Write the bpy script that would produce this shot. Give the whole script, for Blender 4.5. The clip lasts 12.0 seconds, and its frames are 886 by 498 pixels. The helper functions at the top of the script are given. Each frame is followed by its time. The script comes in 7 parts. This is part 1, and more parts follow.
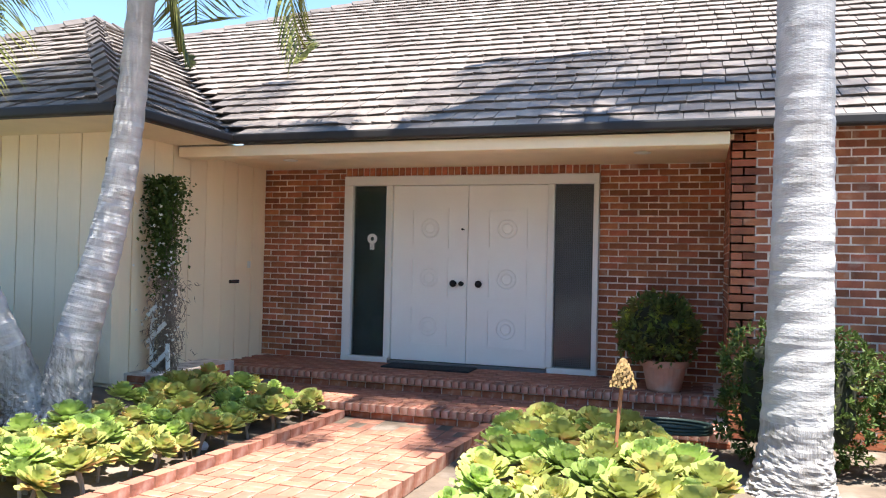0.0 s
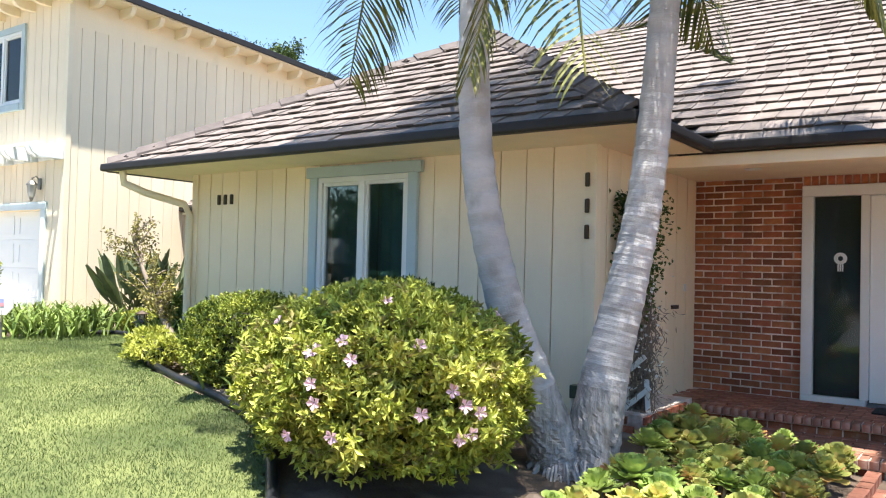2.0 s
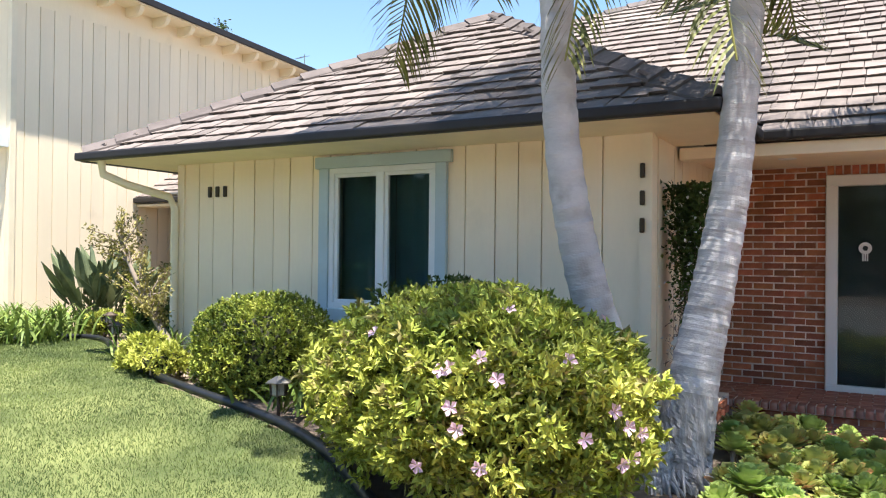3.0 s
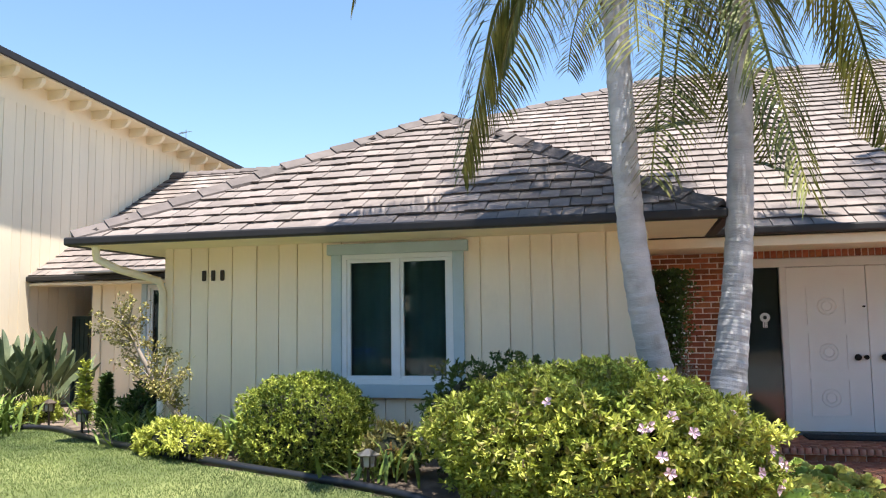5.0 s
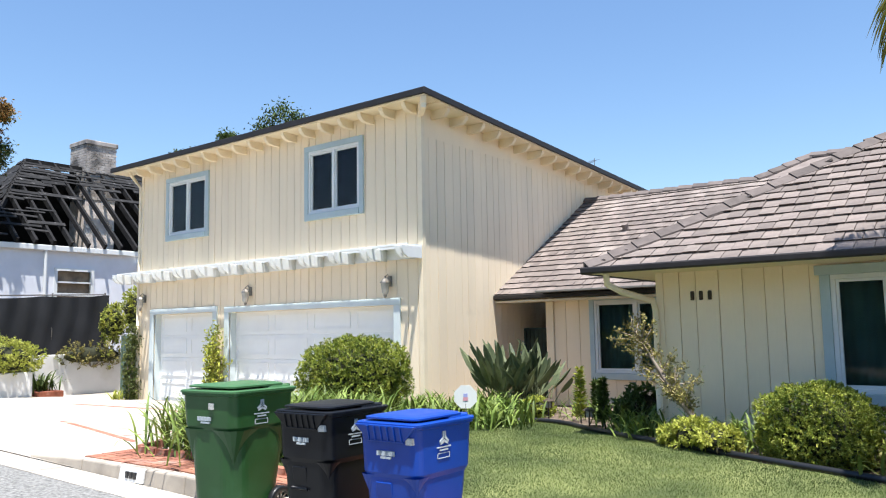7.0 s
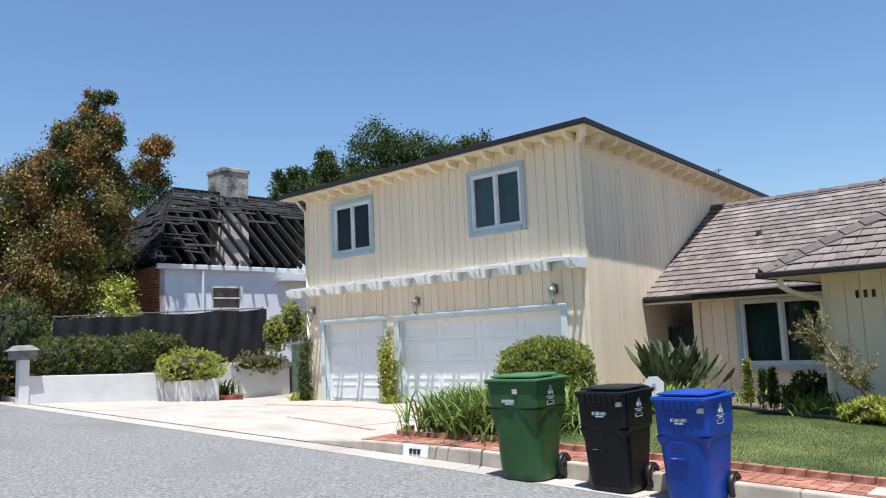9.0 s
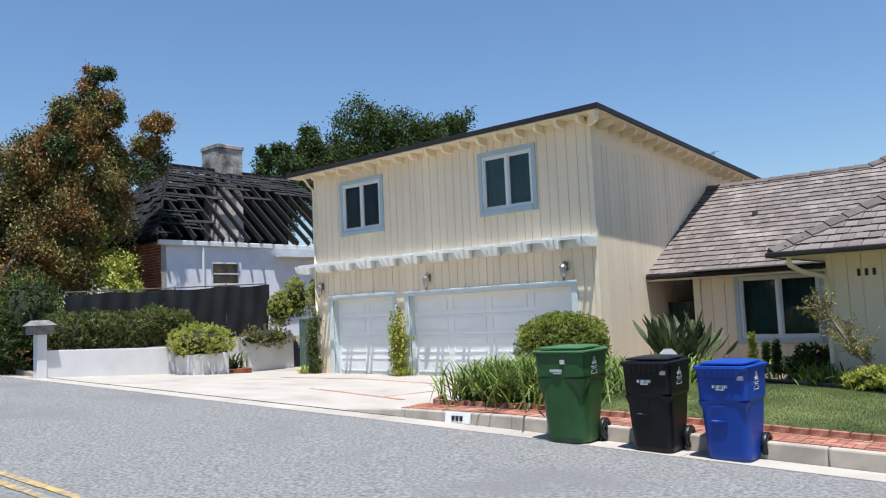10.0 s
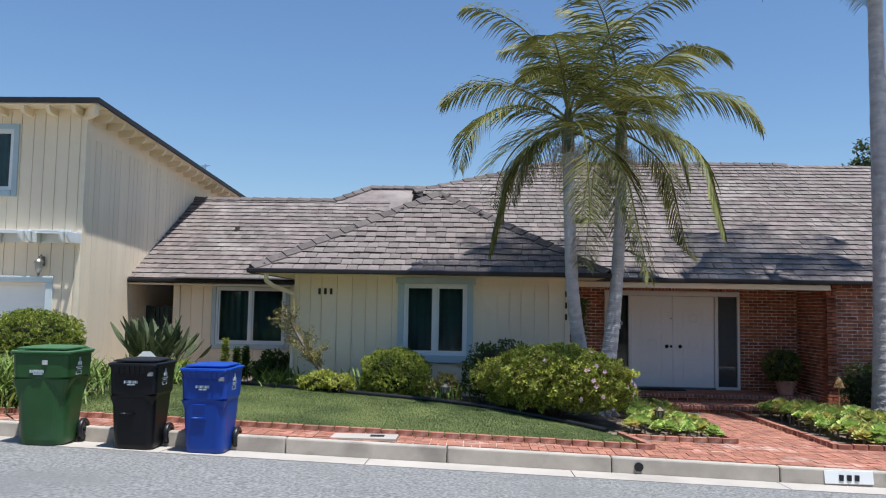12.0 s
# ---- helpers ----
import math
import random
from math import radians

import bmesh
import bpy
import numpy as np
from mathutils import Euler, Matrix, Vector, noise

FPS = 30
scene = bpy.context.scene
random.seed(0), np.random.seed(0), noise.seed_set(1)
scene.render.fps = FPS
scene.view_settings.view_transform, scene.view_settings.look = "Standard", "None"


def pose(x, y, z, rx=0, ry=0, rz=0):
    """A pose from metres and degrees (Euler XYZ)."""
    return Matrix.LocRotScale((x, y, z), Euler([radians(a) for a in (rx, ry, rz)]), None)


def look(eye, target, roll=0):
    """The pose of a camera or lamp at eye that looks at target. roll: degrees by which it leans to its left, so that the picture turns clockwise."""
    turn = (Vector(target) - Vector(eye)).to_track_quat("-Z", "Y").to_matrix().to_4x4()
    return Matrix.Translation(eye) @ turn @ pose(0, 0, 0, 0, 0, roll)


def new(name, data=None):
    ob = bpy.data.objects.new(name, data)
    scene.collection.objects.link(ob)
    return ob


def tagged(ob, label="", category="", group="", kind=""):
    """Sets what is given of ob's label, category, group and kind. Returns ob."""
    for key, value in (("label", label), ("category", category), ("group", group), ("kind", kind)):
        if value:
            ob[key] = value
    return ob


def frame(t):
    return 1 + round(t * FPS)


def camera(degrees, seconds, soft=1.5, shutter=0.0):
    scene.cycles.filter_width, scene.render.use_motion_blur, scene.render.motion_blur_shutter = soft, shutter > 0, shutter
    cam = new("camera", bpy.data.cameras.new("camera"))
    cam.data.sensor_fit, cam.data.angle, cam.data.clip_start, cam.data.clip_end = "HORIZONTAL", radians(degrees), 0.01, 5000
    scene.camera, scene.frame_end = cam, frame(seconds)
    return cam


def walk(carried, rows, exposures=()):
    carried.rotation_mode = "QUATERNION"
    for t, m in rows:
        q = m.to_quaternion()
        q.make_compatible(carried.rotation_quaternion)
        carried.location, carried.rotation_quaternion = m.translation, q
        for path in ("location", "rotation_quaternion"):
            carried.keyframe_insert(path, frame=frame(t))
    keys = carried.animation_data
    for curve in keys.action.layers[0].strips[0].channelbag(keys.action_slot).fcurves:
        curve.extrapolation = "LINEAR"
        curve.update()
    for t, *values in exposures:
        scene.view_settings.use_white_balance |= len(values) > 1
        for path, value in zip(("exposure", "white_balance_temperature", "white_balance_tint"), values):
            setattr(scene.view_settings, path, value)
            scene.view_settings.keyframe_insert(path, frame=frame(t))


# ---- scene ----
cam = camera(59.1, 12.0, soft=1.15)
PATH = [
    (0, (0.732, -0.104, 1.635), (0.109, 1.797, 1.67), 1.3),
    (0.5, (0.129, -0.16, 1.641), (-0.723, 1.65, 1.67), 2.0),
    (1, (-0.441, -0.165, 1.669), (-1.523, 1.517, 1.696), 2.2),
    (1.5, (-1.05, -0.197, 1.7), (-2.216, 1.428, 1.746), 2.2),
    (2, (-1.633, -0.236, 1.706), (-2.799, 1.388, 1.755), 1.4),
    (2.5, (-2.234, -0.277, 1.743), (-3.392, 1.353, 1.784), 0.3),
    (3, (-2.761, -0.432, 1.778), (-3.752, 1.305, 1.796), 0.6),
    (3.2, (-2.993, -0.502, 1.785), (-3.939, 1.26, 1.809), 0.7),
    (4.8, (-4.347, -1.958, 1.857), (-4.769, -0.012, 2.044), -1.4),
    (5, (-4.521, -2.166, 1.9), (-5.0, -0.233, 2.086), -0.8),
    (5.5, (-4.957, -2.613, 1.944), (-5.676, -0.757, 2.136), -0.7),
    (6, (-5.239, -3.183, 1.992), (-6.192, -1.434, 2.177), -0.3),
    (6.5, (-5.492, -3.705, 2.023), (-6.628, -2.07, 2.222), -1.1),
    (7, (-5.602, -4.384, 2.037), (-6.815, -2.808, 2.249), -1.0),
    (7.5, (-5.776, -5.057, 2.074), (-7.044, -3.522, 2.262), -0.5),
    (7.7, (-5.823, -5.305, 2.095), (-7.138, -3.81, 2.283), -0.6),
    (9.3, (-5.937, -7.776, 2.052), (-7.272, -6.304, 2.279), -2.7),
    (9.5, (-6.003, -8.037, 2.04), (-7.338, -6.561, 2.24), -3.0),
    (10, (-6.185, -8.54, 2.119), (-7.471, -7.017, 2.279), -2.6),
    (10.5, (-6.408, -8.868, 2.117), (-7.649, -7.308, 2.27), -3.1),
    (11, (-6.476, -9.148, 2.139), (-7.547, -7.465, 2.284), -2.6),
    (11.5, (-6.421, -9.405, 2.139), (-7.073, -7.52, 2.286), -0.9),
    (12, (-6.169, -9.489, 2.176), (-6.262, -7.497, 2.326), 1.0),
]
EXPOSURES = [(0.0, 1.93, 6250, 10), (2.0, 1.75, 6400, 11), (3.5, 1.6, 6420, 12), (4.8, 1.54, 6400, 12), (5.5, 1.44, 6350, 12), (7.5, 1.0, 6100, 12),
             (9.5, 0.58, 5920, 12), (11.0, 0.50, 5860, 12), (12.0, 0.45, 5830, 12)]
walk(cam, [(t, look(eye, target, roll)) for t, eye, target, roll in PATH], EXPOSURES)

# ---- sky and sun: noon sun high over the street, from the east end of the house ----
SUN_EL = radians(75.6)
SUN_DIR = Vector((0.72, -0.695, 0)).normalized() * math.cos(SUN_EL) + Vector((0, 0, math.sin(SUN_EL)))
world = bpy.data.worlds.new("sky")
scene.world = world
world.use_nodes = True
wn = world.node_tree.nodes
sky = wn.new("ShaderNodeTexSky")
sky.sky_type, sky.sun_disc = "NISHITA", False
sky.sun_elevation, sky.sun_rotation = SUN_EL, math.atan2(SUN_DIR.x, SUN_DIR.y)
sky.air_density, sky.dust_density, sky.ozone_density = 1.35, 0.0, 6.0
world.node_tree.links.new(sky.outputs[0], wn["Background"].inputs[0])
wn["Background"].inputs[1].default_value = 0.081
sun = new("sun", bpy.data.lights.new("sun", "SUN"))
sun.data.energy, sun.data.angle, sun.data.color = 5.1, radians(0.53), (1.0, 0.955, 0.88)
sun.matrix_world = look(SUN_DIR * 60, (0, 0, 0))


# ---- materials ----
def material(name, col, rough=0.7, var=0.15, scale=6.0, fine=60.0, bump=0.15, metal=0.0, spec=0.4, per=0.0,
             stain=None, stain_at=0.62, stain_scale=1.5, stretch=(1, 1, 1), col2=None, sheer=0.0, rand_col=None):
    """A surface with a base colour, broad and fine variation, stains, relief; per: spread from piece to piece."""
    m = bpy.data.materials.new(name)
    m.use_nodes = True
    n, l = m.node_tree.nodes, m.node_tree.links
    b = n["Principled BSDF"]
    b.inputs["Roughness"].default_value, b.inputs["Metallic"].default_value = rough, metal
    b.inputs["Specular IOR Level"].default_value = spec
    tc, mp = n.new("ShaderNodeTexCoord"), n.new("ShaderNodeMapping")
    mp.inputs["Scale"].default_value = stretch
    l.new(tc.outputs["Object"], mp.inputs["Vector"])
    broad, grain = n.new("ShaderNodeTexNoise"), n.new("ShaderNodeTexNoise")
    for t, s, d in ((broad, scale, 5.0), (grain, fine, 3.0)):
        t.inputs["Scale"].default_value, t.inputs["Detail"].default_value = s, d
        l.new(mp.outputs[0], t.inputs["Vector"])
    mixed = n.new("ShaderNodeMix")
    mixed.data_type = "RGBA"
    lo = tuple(c * (1 - var) for c in col)
    hi = tuple(min(c * (1 + var), 0.95) for c in (col2 or col))
    mixed.inputs[6].default_value, mixed.inputs[7].default_value = (*lo, 1), (*hi, 1)
    add = n.new("ShaderNodeMath")
    add.operation = "MULTIPLY_ADD"
    l.new(grain.outputs[0], add.inputs[0])
    add.inputs[1].default_value = 0.5
    ramp = n.new("ShaderNodeMapRange")
    ramp.inputs[1].default_value, ramp.inputs[2].default_value = 0.3, 0.7
    ramp.inputs[3].default_value, ramp.inputs[4].default_value = -0.25, 0.75
    l.new(broad.outputs[0], ramp.inputs[0])
    l.new(ramp.outputs[0], add.inputs[2])
    add.use_clamp = True
    l.new(add.outputs[0], mixed.inputs[0])
    out = mixed.outputs[2]
    if stain:
        sn, sr, sm = n.new("ShaderNodeTexNoise"), n.new("ShaderNodeMapRange"), n.new("ShaderNodeMix")
        sm.data_type = "RGBA"
        sn.inputs["Scale"].default_value, sn.inputs["Detail"].default_value = stain_scale, 6.0
        l.new(tc.outputs["Object"], sn.inputs["Vector"])
        sr.inputs[1].default_value, sr.inputs[2].default_value = stain_at - 0.06, stain_at + 0.1
        l.new(sn.outputs[0], sr.inputs[0])
        l.new(sr.outputs[0], sm.inputs[0])
        l.new(out, sm.inputs[6])
        sm.inputs[7].default_value = (*stain, 1)
        out = sm.outputs[2]
    if per:
        if rand_col == "object":
            info = n.new("ShaderNodeObjectInfo").outputs["Random"]
        else:
            info = n.new("ShaderNodeNewGeometry").outputs["Random Per Island"]
        hsv, mr, mh = n.new("ShaderNodeHueSaturation"), n.new("ShaderNodeMapRange"), n.new("ShaderNodeMapRange")
        mr.inputs[3].default_value, mr.inputs[4].default_value = 1 - per, 1 + per
        sc = n.new("ShaderNodeMath")
        sc.operation = "MULTIPLY"
        sc.inputs[1].default_value = 7.31
        fr = n.new("ShaderNodeMath")
        fr.operation = "FRACT"
        l.new(info, sc.inputs[0])
        l.new(sc.outputs[0], fr.inputs[0])
        mh.inputs[3].default_value, mh.inputs[4].default_value = 0.5 - per * 0.018, 0.5 + per * 0.018
        l.new(info, mr.inputs[0])
        l.new(fr.outputs[0], mh.inputs[0])
        l.new(mr.outputs[0], hsv.inputs["Value"])
        l.new(mh.outputs[0], hsv.inputs["Hue"])
        l.new(out, hsv.inputs["Color"])
        out = hsv.outputs[0]
    l.new(out, b.inputs["Base Color"])
    if bump:
        bp = n.new("ShaderNodeBump")
        bp.inputs["Strength"].default_value, bp.inputs["Distance"].default_value = bump, 0.01
        l.new(add.outputs[0], bp.inputs["Height"])
        l.new(bp.outputs[0], b.inputs["Normal"])
    if sheer:
        tr, mx = n.new("ShaderNodeBsdfTranslucent"), n.new("ShaderNodeMixShader")
        mx.inputs[0].default_value = sheer
        l.new(out, tr.inputs["Color"])
        l.new(b.outputs[0], mx.inputs[1])
        l.new(tr.outputs[0], mx.inputs[2])
        l.new(mx.outputs[0], n["Material Output"].inputs["Surface"])
    return m


def glass_material(name, tint, rough):
    m = bpy.data.materials.new(name)
    m.use_nodes = True
    n, l = m.node_tree.nodes, m.node_tree.links
    g, tr = n.new("ShaderNodeBsdfGlossy"), n.new("ShaderNodeBsdfTransparent")
    mx, fr = n.new("ShaderNodeMixShader"), n.new("ShaderNodeFresnel")
    g.inputs["Roughness"].default_value = rough
    tr.inputs[0].default_value = (*tint, 1)
    fr.inputs[0].default_value = 1.42
    l.new(fr.outputs[0], mx.inputs[0])
    l.new(tr.outputs[0], mx.inputs[1])
    l.new(g.outputs[0], mx.inputs[2])
    l.new(mx.outputs[0], n["Material Output"].inputs["Surface"])
    return m


CREAM = material("cream_paint", (0.85, 0.715, 0.51), 0.75, 0.05, 1.2, 40, 0.25, stain=(0.65, 0.55, 0.39), stain_at=0.72, stain_scale=0.9, stretch=(1, 1, 0.25), per=0.03, rand_col="object")
CREAM_TRIM = material("cream_trim", (0.82, 0.70, 0.50), 0.65, 0.05, 3, 30, 0.1)
BLUE_TRIM = material("blue_grey_trim", (0.42, 0.505, 0.51), 0.6, 0.06, 3, 40, 0.1)
PALE_TRIM = material("pale_blue_trim", (0.60, 0.665, 0.65), 0.6, 0.05, 3, 40, 0.1)
WHITE = material("white_paint", (0.72, 0.73, 0.70), 0.5, 0.03, 3, 40, 0.05)
DOOR_WHITE = material("door_paint", (0.80, 0.815, 0.785), 0.45, 0.03, 2, 40, 0.05)
STUCCO = material("white_stucco", (0.74, 0.75, 0.77), 0.85, 0.05, 2, 90, 0.3, stain=(0.6, 0.6, 0.6), stain_at=0.68)
TILE = material("roof_tile", (0.178, 0.147, 0.129), 0.85, 0.2, 5, 50, 0.6, per=0.22, rand_col="island", stain=(0.26, 0.222, 0.195), stain_at=0.6, stain_scale=0.8)
TILE_P = material("roof_tile_piece", (0.178, 0.147, 0.129), 0.85, 0.2, 5, 50, 0.6, per=0.22, rand_col="object", stain=(0.26, 0.222, 0.195), stain_at=0.6, stain_scale=0.8)
HIP = material("hip_tile", (0.115, 0.095, 0.085), 0.85, 0.2, 5, 50, 0.6, per=0.2, rand_col="object")
DARK = material("dark_gutter", (0.018, 0.015, 0.014), 0.55, 0.2, 5, 60, 0.05)
BRICK = material("red_brick", (0.30, 0.10, 0.048), 0.85, 0.3, 6, 70, 0.5, per=0.4, rand_col="island", stain=(0.42, 0.27, 0.2), stain_at=0.66, stain_scale=5)
BRICK_P = material("red_brick_piece", (0.30, 0.10, 0.048), 0.85, 0.3, 9, 70, 0.5, per=0.4, rand_col="object", stain=(0.42, 0.27, 0.2), stain_at=0.66, stain_scale=7)
PAVER = material("paver_brick", (0.32, 0.135, 0.085), 0.85, 0.2, 5, 60, 0.4, per=0.22, rand_col="island", stain=(0.50, 0.33, 0.26), stain_at=0.62, stain_scale=2)
PAVER_P = material("paver_brick_piece", (0.32, 0.135, 0.085), 0.85, 0.2, 9, 60, 0.4, per=0.22, rand_col="object", stain=(0.50, 0.33, 0.26), stain_at=0.6, stain_scale=6)
MORTAR = material("mortar", (0.68, 0.60, 0.52), 0.95, 0.15, 6, 80, 0.4)
WALL_MORTAR = material("wall_mortar", (0.72, 0.63, 0.55), 0.95, 0.3, 3, 60, 0.6, stain=(0.36, 0.26, 0.20), stain_at=0.55, stain_scale=4)
CONCRETE = material("concrete", (0.40, 0.36, 0.305), 0.9, 0.1, 1.3, 60, 0.2, stain=(0.31, 0.275, 0.23), stain_at=0.63, stain_scale=0.6)
KERB = material("kerb_concrete", (0.40, 0.355, 0.29), 0.9, 0.15, 2.5, 70, 0.4, stain=(0.26, 0.23, 0.19), stain_at=0.58, stain_scale=1.6)
ASPHALT = material("asphalt", (0.20, 0.198, 0.185), 0.92, 0.5, 26, 110, 1.0, stain=(0.165, 0.163, 0.152), stain_at=0.62, stain_scale=0.45)
YELLOW = material("road_paint", (0.46, 0.31, 0.09), 0.85, 0.2, 6, 90, 0.3, stain=(0.22, 0.20, 0.16), stain_at=0.47, stain_scale=9)
SOIL = material("soil", (0.135, 0.10, 0.072), 0.95, 0.3, 3, 50, 0.9, stain=(0.24, 0.195, 0.155), stain_at=0.6, stain_scale=2.5)
LAWN = material("lawn_turf", (0.06, 0.09, 0.022), 0.95, 0.35, 1.1, 60, 0.8, col2=(0.14, 0.155, 0.05))
GRASS = material("grass_blades", (0.075, 0.125, 0.03), 0.7, 0.3, 0.9, 20, 0, per=0.35, rand_col="island", col2=(0.15, 0.185, 0.055), sheer=0.25)
BLACK = material("black_plastic", (0.012, 0.013, 0.015), 0.4, 0.15, 4, 80, 0.05)
# darker than the house paint; for the room fillers and the passage end wall
DULL_WALL = material("dull_wall", (0.20, 0.19, 0.17), 0.9, 0.1)
CURTAIN = material("curtain_cloth", (0.26, 0.38, 0.36), 0.9, 0.15, 3, 60, 0.1)
GLASS = glass_material("window_glass", (0.62, 0.68, 0.67), 0.02)


# ---- building helpers ----
class Mesh:
    """Vertices and faces gathered piece by piece."""

    def __init__(self):
        self.v, self.f = [], []

    def poly(self, *pts):
        k = len(self.v)
        self.v += [tuple(p) for p in pts]
        self.f.append(tuple(range(k, k + len(pts))))
        return self

    def hexa(self, p):
        """Eight corners: lower four round, then upper four."""
        k = len(self.v)
        self.v += [tuple(q) for q in p]
        self.f += [(k, k + 3, k + 2, k + 1), (k + 4, k + 5, k + 6, k + 7), (k, k + 1, k + 5, k + 4), (k + 1, k + 2, k + 6, k + 5), (k + 2, k + 3, k + 7, k + 6), (k + 3, k, k + 4, k + 7)]
        return self

    def box(self, x0, x1, y0, y1, z0, z1, m=None):
        x0, x1, y0, y1, z0, z1 = min(x0, x1), max(x0, x1), min(y0, y1), max(y0, y1), min(z0, z1), max(z0, z1)
        p = [Vector(q) for q in ((x0, y0, z0), (x1, y0, z0), (x1, y1, z0), (x0, y1, z0), (x0, y0, z1), (x1, y0, z1), (x1, y1, z1), (x0, y1, z1))]
        return self.hexa([m @ q for q in p] if m else p)

    def beam(self, a, b, w, h, up=(0, 0, 1)):
        """A straight bar from a to b, w wide and h high."""
        a, b, up = Vector(a), Vector(b), Vector(up)
        d = (b - a).normalized()
        s = d.cross(up).normalized() * (w / 2)
        u = s.cross(d).normalized() * (h / 2)
        return self.hexa([a - s - u, a + s - u, b + s - u, b - s - u, a - s + u, a + s + u, b + s + u, b - s + u])

    def tube(self, pts, radii, n=10, caps=True):
        pts = [Vector(p) for p in pts]
        radii = radii if hasattr(radii, "__len__") else [radii] * len(pts)
        k, ring = len(self.v), []
        for i, p in enumerate(pts):
            d = (pts[min(i + 1, len(pts) - 1)] - pts[max(i - 1, 0)]).normalized()
            side = d.cross(Vector((0, 0, 1)) if abs(d.z) < 0.9 else Vector((0, 1, 0))).normalized()
            other = side.cross(d)
            for j in range(n):
                a = 2 * math.pi * j / n
                self.v.append(tuple(p + (side * math.cos(a) + other * math.sin(a)) * radii[i]))
        for i in range(len(pts) - 1):
            for j in range(n):
                a, b = k + i * n + j, k + i * n + (j + 1) % n
                self.f.append((a, b, b + n, a + n))
        if caps:
            self.f.append(tuple(k + j for j in range(n)))
            self.f.append(tuple(k + (len(pts) - 1) * n + j for j in reversed(range(n))))
        return self

    def lathe(self, x, y, rows, n=20):
        """Rows of (radius, z) turned round an upright axis."""
        k = len(self.v)
        for r, z in rows:
            for j in range(n):
                a = 2 * math.pi * j / n
                self.v.append((x + r * math.cos(a), y + r * math.sin(a), z))
        for i in range(len(rows) - 1):
            for j in range(n):
                a, b = k + i * n + j, k + i * n + (j + 1) % n
                self.f.append((a, b, b + n, a + n))
        self.f.append(tuple(k + j for j in reversed(range(n))))
        self.f.append(tuple(k + (len(rows) - 1) * n + j for j in range(n)))
        return self

    def data(self, name, mat, smooth=False):
        me = bpy.data.meshes.new(name)
        me.from_pydata(self.v, [], self.f)
        me.materials.append(mat)
        if smooth:
            me.polygons.foreach_set("use_smooth", [True] * len(me.polygons))
        me.update()
        return me


def part(name, mesh, mat, parent=None, label="", bevel=0.0, smooth=False):
    ob = new(name, mesh.data(name, mat, smooth))
    ob.parent = parent
    if label:
        tagged(ob, label)
    if bevel:
        b = ob.modifiers.new("bevel", "BEVEL")
        b.width, b.segments, b.limit_method = bevel, 2, "ANGLE"
    return ob


def piece(name, data, parent, m):
    ob = new(name, data)
    ob.parent = parent
    ob.matrix_basis = m
    return ob


def thing(name, label, category, at=(0, 0, 0), group="", kind=""):
    ob = new(name)
    ob.empty_display_size = 0.1
    return tagged(ob, label, category, group, kind)


def frame_of(p0, p1):
    """Origin, direction along and outward normal (to the right of the way) of an upright plane."""
    a, b = Vector((*p0, 0)), Vector((*p1, 0))
    d = (b - a).normalized()
    return a, d, Vector((d.y, -d.x, 0)), (b - a).length


def slab(mesh, a, d, n, u0, u1, w0, w1, z0, z1):
    """A block in a wall's own axes: along u, out by w, up z."""
    q = [a + d * u + n * w for u, w in ((u0, w1), (u1, w1), (u1, w0), (u0, w0))]
    return mesh.hexa([(c.x, c.y, z0) for c in q] + [(c.x, c.y, z1) for c in q])


def wall(name, p0, p1, z0, z1, openings, mat, parent, thick=0.18, out=0.0, label=""):
    """A wall from p0 to p1, its outer face to the right of the way, with openings (u0, u1, z0, z1) through it."""
    a, d, n, length = frame_of(p0, p1)
    us = sorted({0, length, *(u for o in openings for u in o[:2])})
    mesh = Mesh()
    for u0, u1 in zip(us, us[1:]):
        mid, cuts = (u0 + u1) / 2, [z0]
        for o in sorted(openings, key=lambda o: o[2]):
            if o[0] < mid < o[1]:
                cuts += [max(o[2], z0), min(o[3], z1)]
        cuts.append(z1)
        for b, t in zip(cuts[::2], cuts[1::2]):
            if t - b > 0.002:
                slab(mesh, a, d, n, u0, u1, out - thick, out, b, t)
    return part(name, mesh, mat, parent, label)


def siding(p0, p1, z0, z1, openings, parent, pitch=0.29, out=0.022, seed=1):
    """Upright boards with open grooves between them, over a wall."""
    a, d, n, length = frame_of(p0, p1)
    r = random.Random(seed)
    u = 0.0
    while u < length - 0.01:
        w = min(pitch * r.choice((0.82, 1.0, 1.0, 1.12)), length - u)
        if length - u - w < 0.08:
            w = length - u
        lo, hi = u + 0.006, u + w - 0.006
        spans = [(lo, hi, z0, z1)]
        for o in openings:
            nxt = []
            for s in spans:
                if o[1] <= s[0] or o[0] >= s[1] or o[3] <= s[2] or o[2] >= s[3]:
                    nxt.append(s)
                    continue
                if o[0] - s[0] > 0.015:
                    nxt.append((s[0], o[0], s[2], s[3]))
                if s[1] - o[1] > 0.015:
                    nxt.append((o[1], s[1], s[2], s[3]))
                c0, c1 = max(s[0], o[0]), min(s[1], o[1])
                if o[2] - s[2] > 0.01:
                    nxt.append((c0, c1, s[2], o[2]))
                if s[3] - o[3] > 0.01:
                    nxt.append((c0, c1, o[3], s[3]))
            spans = nxt
        for s in spans:
            part("plank", slab(Mesh(), a, d, n, s[0], s[1], 0.001, out + r.uniform(-0.003, 0.003), s[2], s[3]), CREAM, parent)
        u += w


# ---- the lie of the land ----
def lerp(a, b, t):
    return a + (b - a) * max(0.0, min(1.0, t))


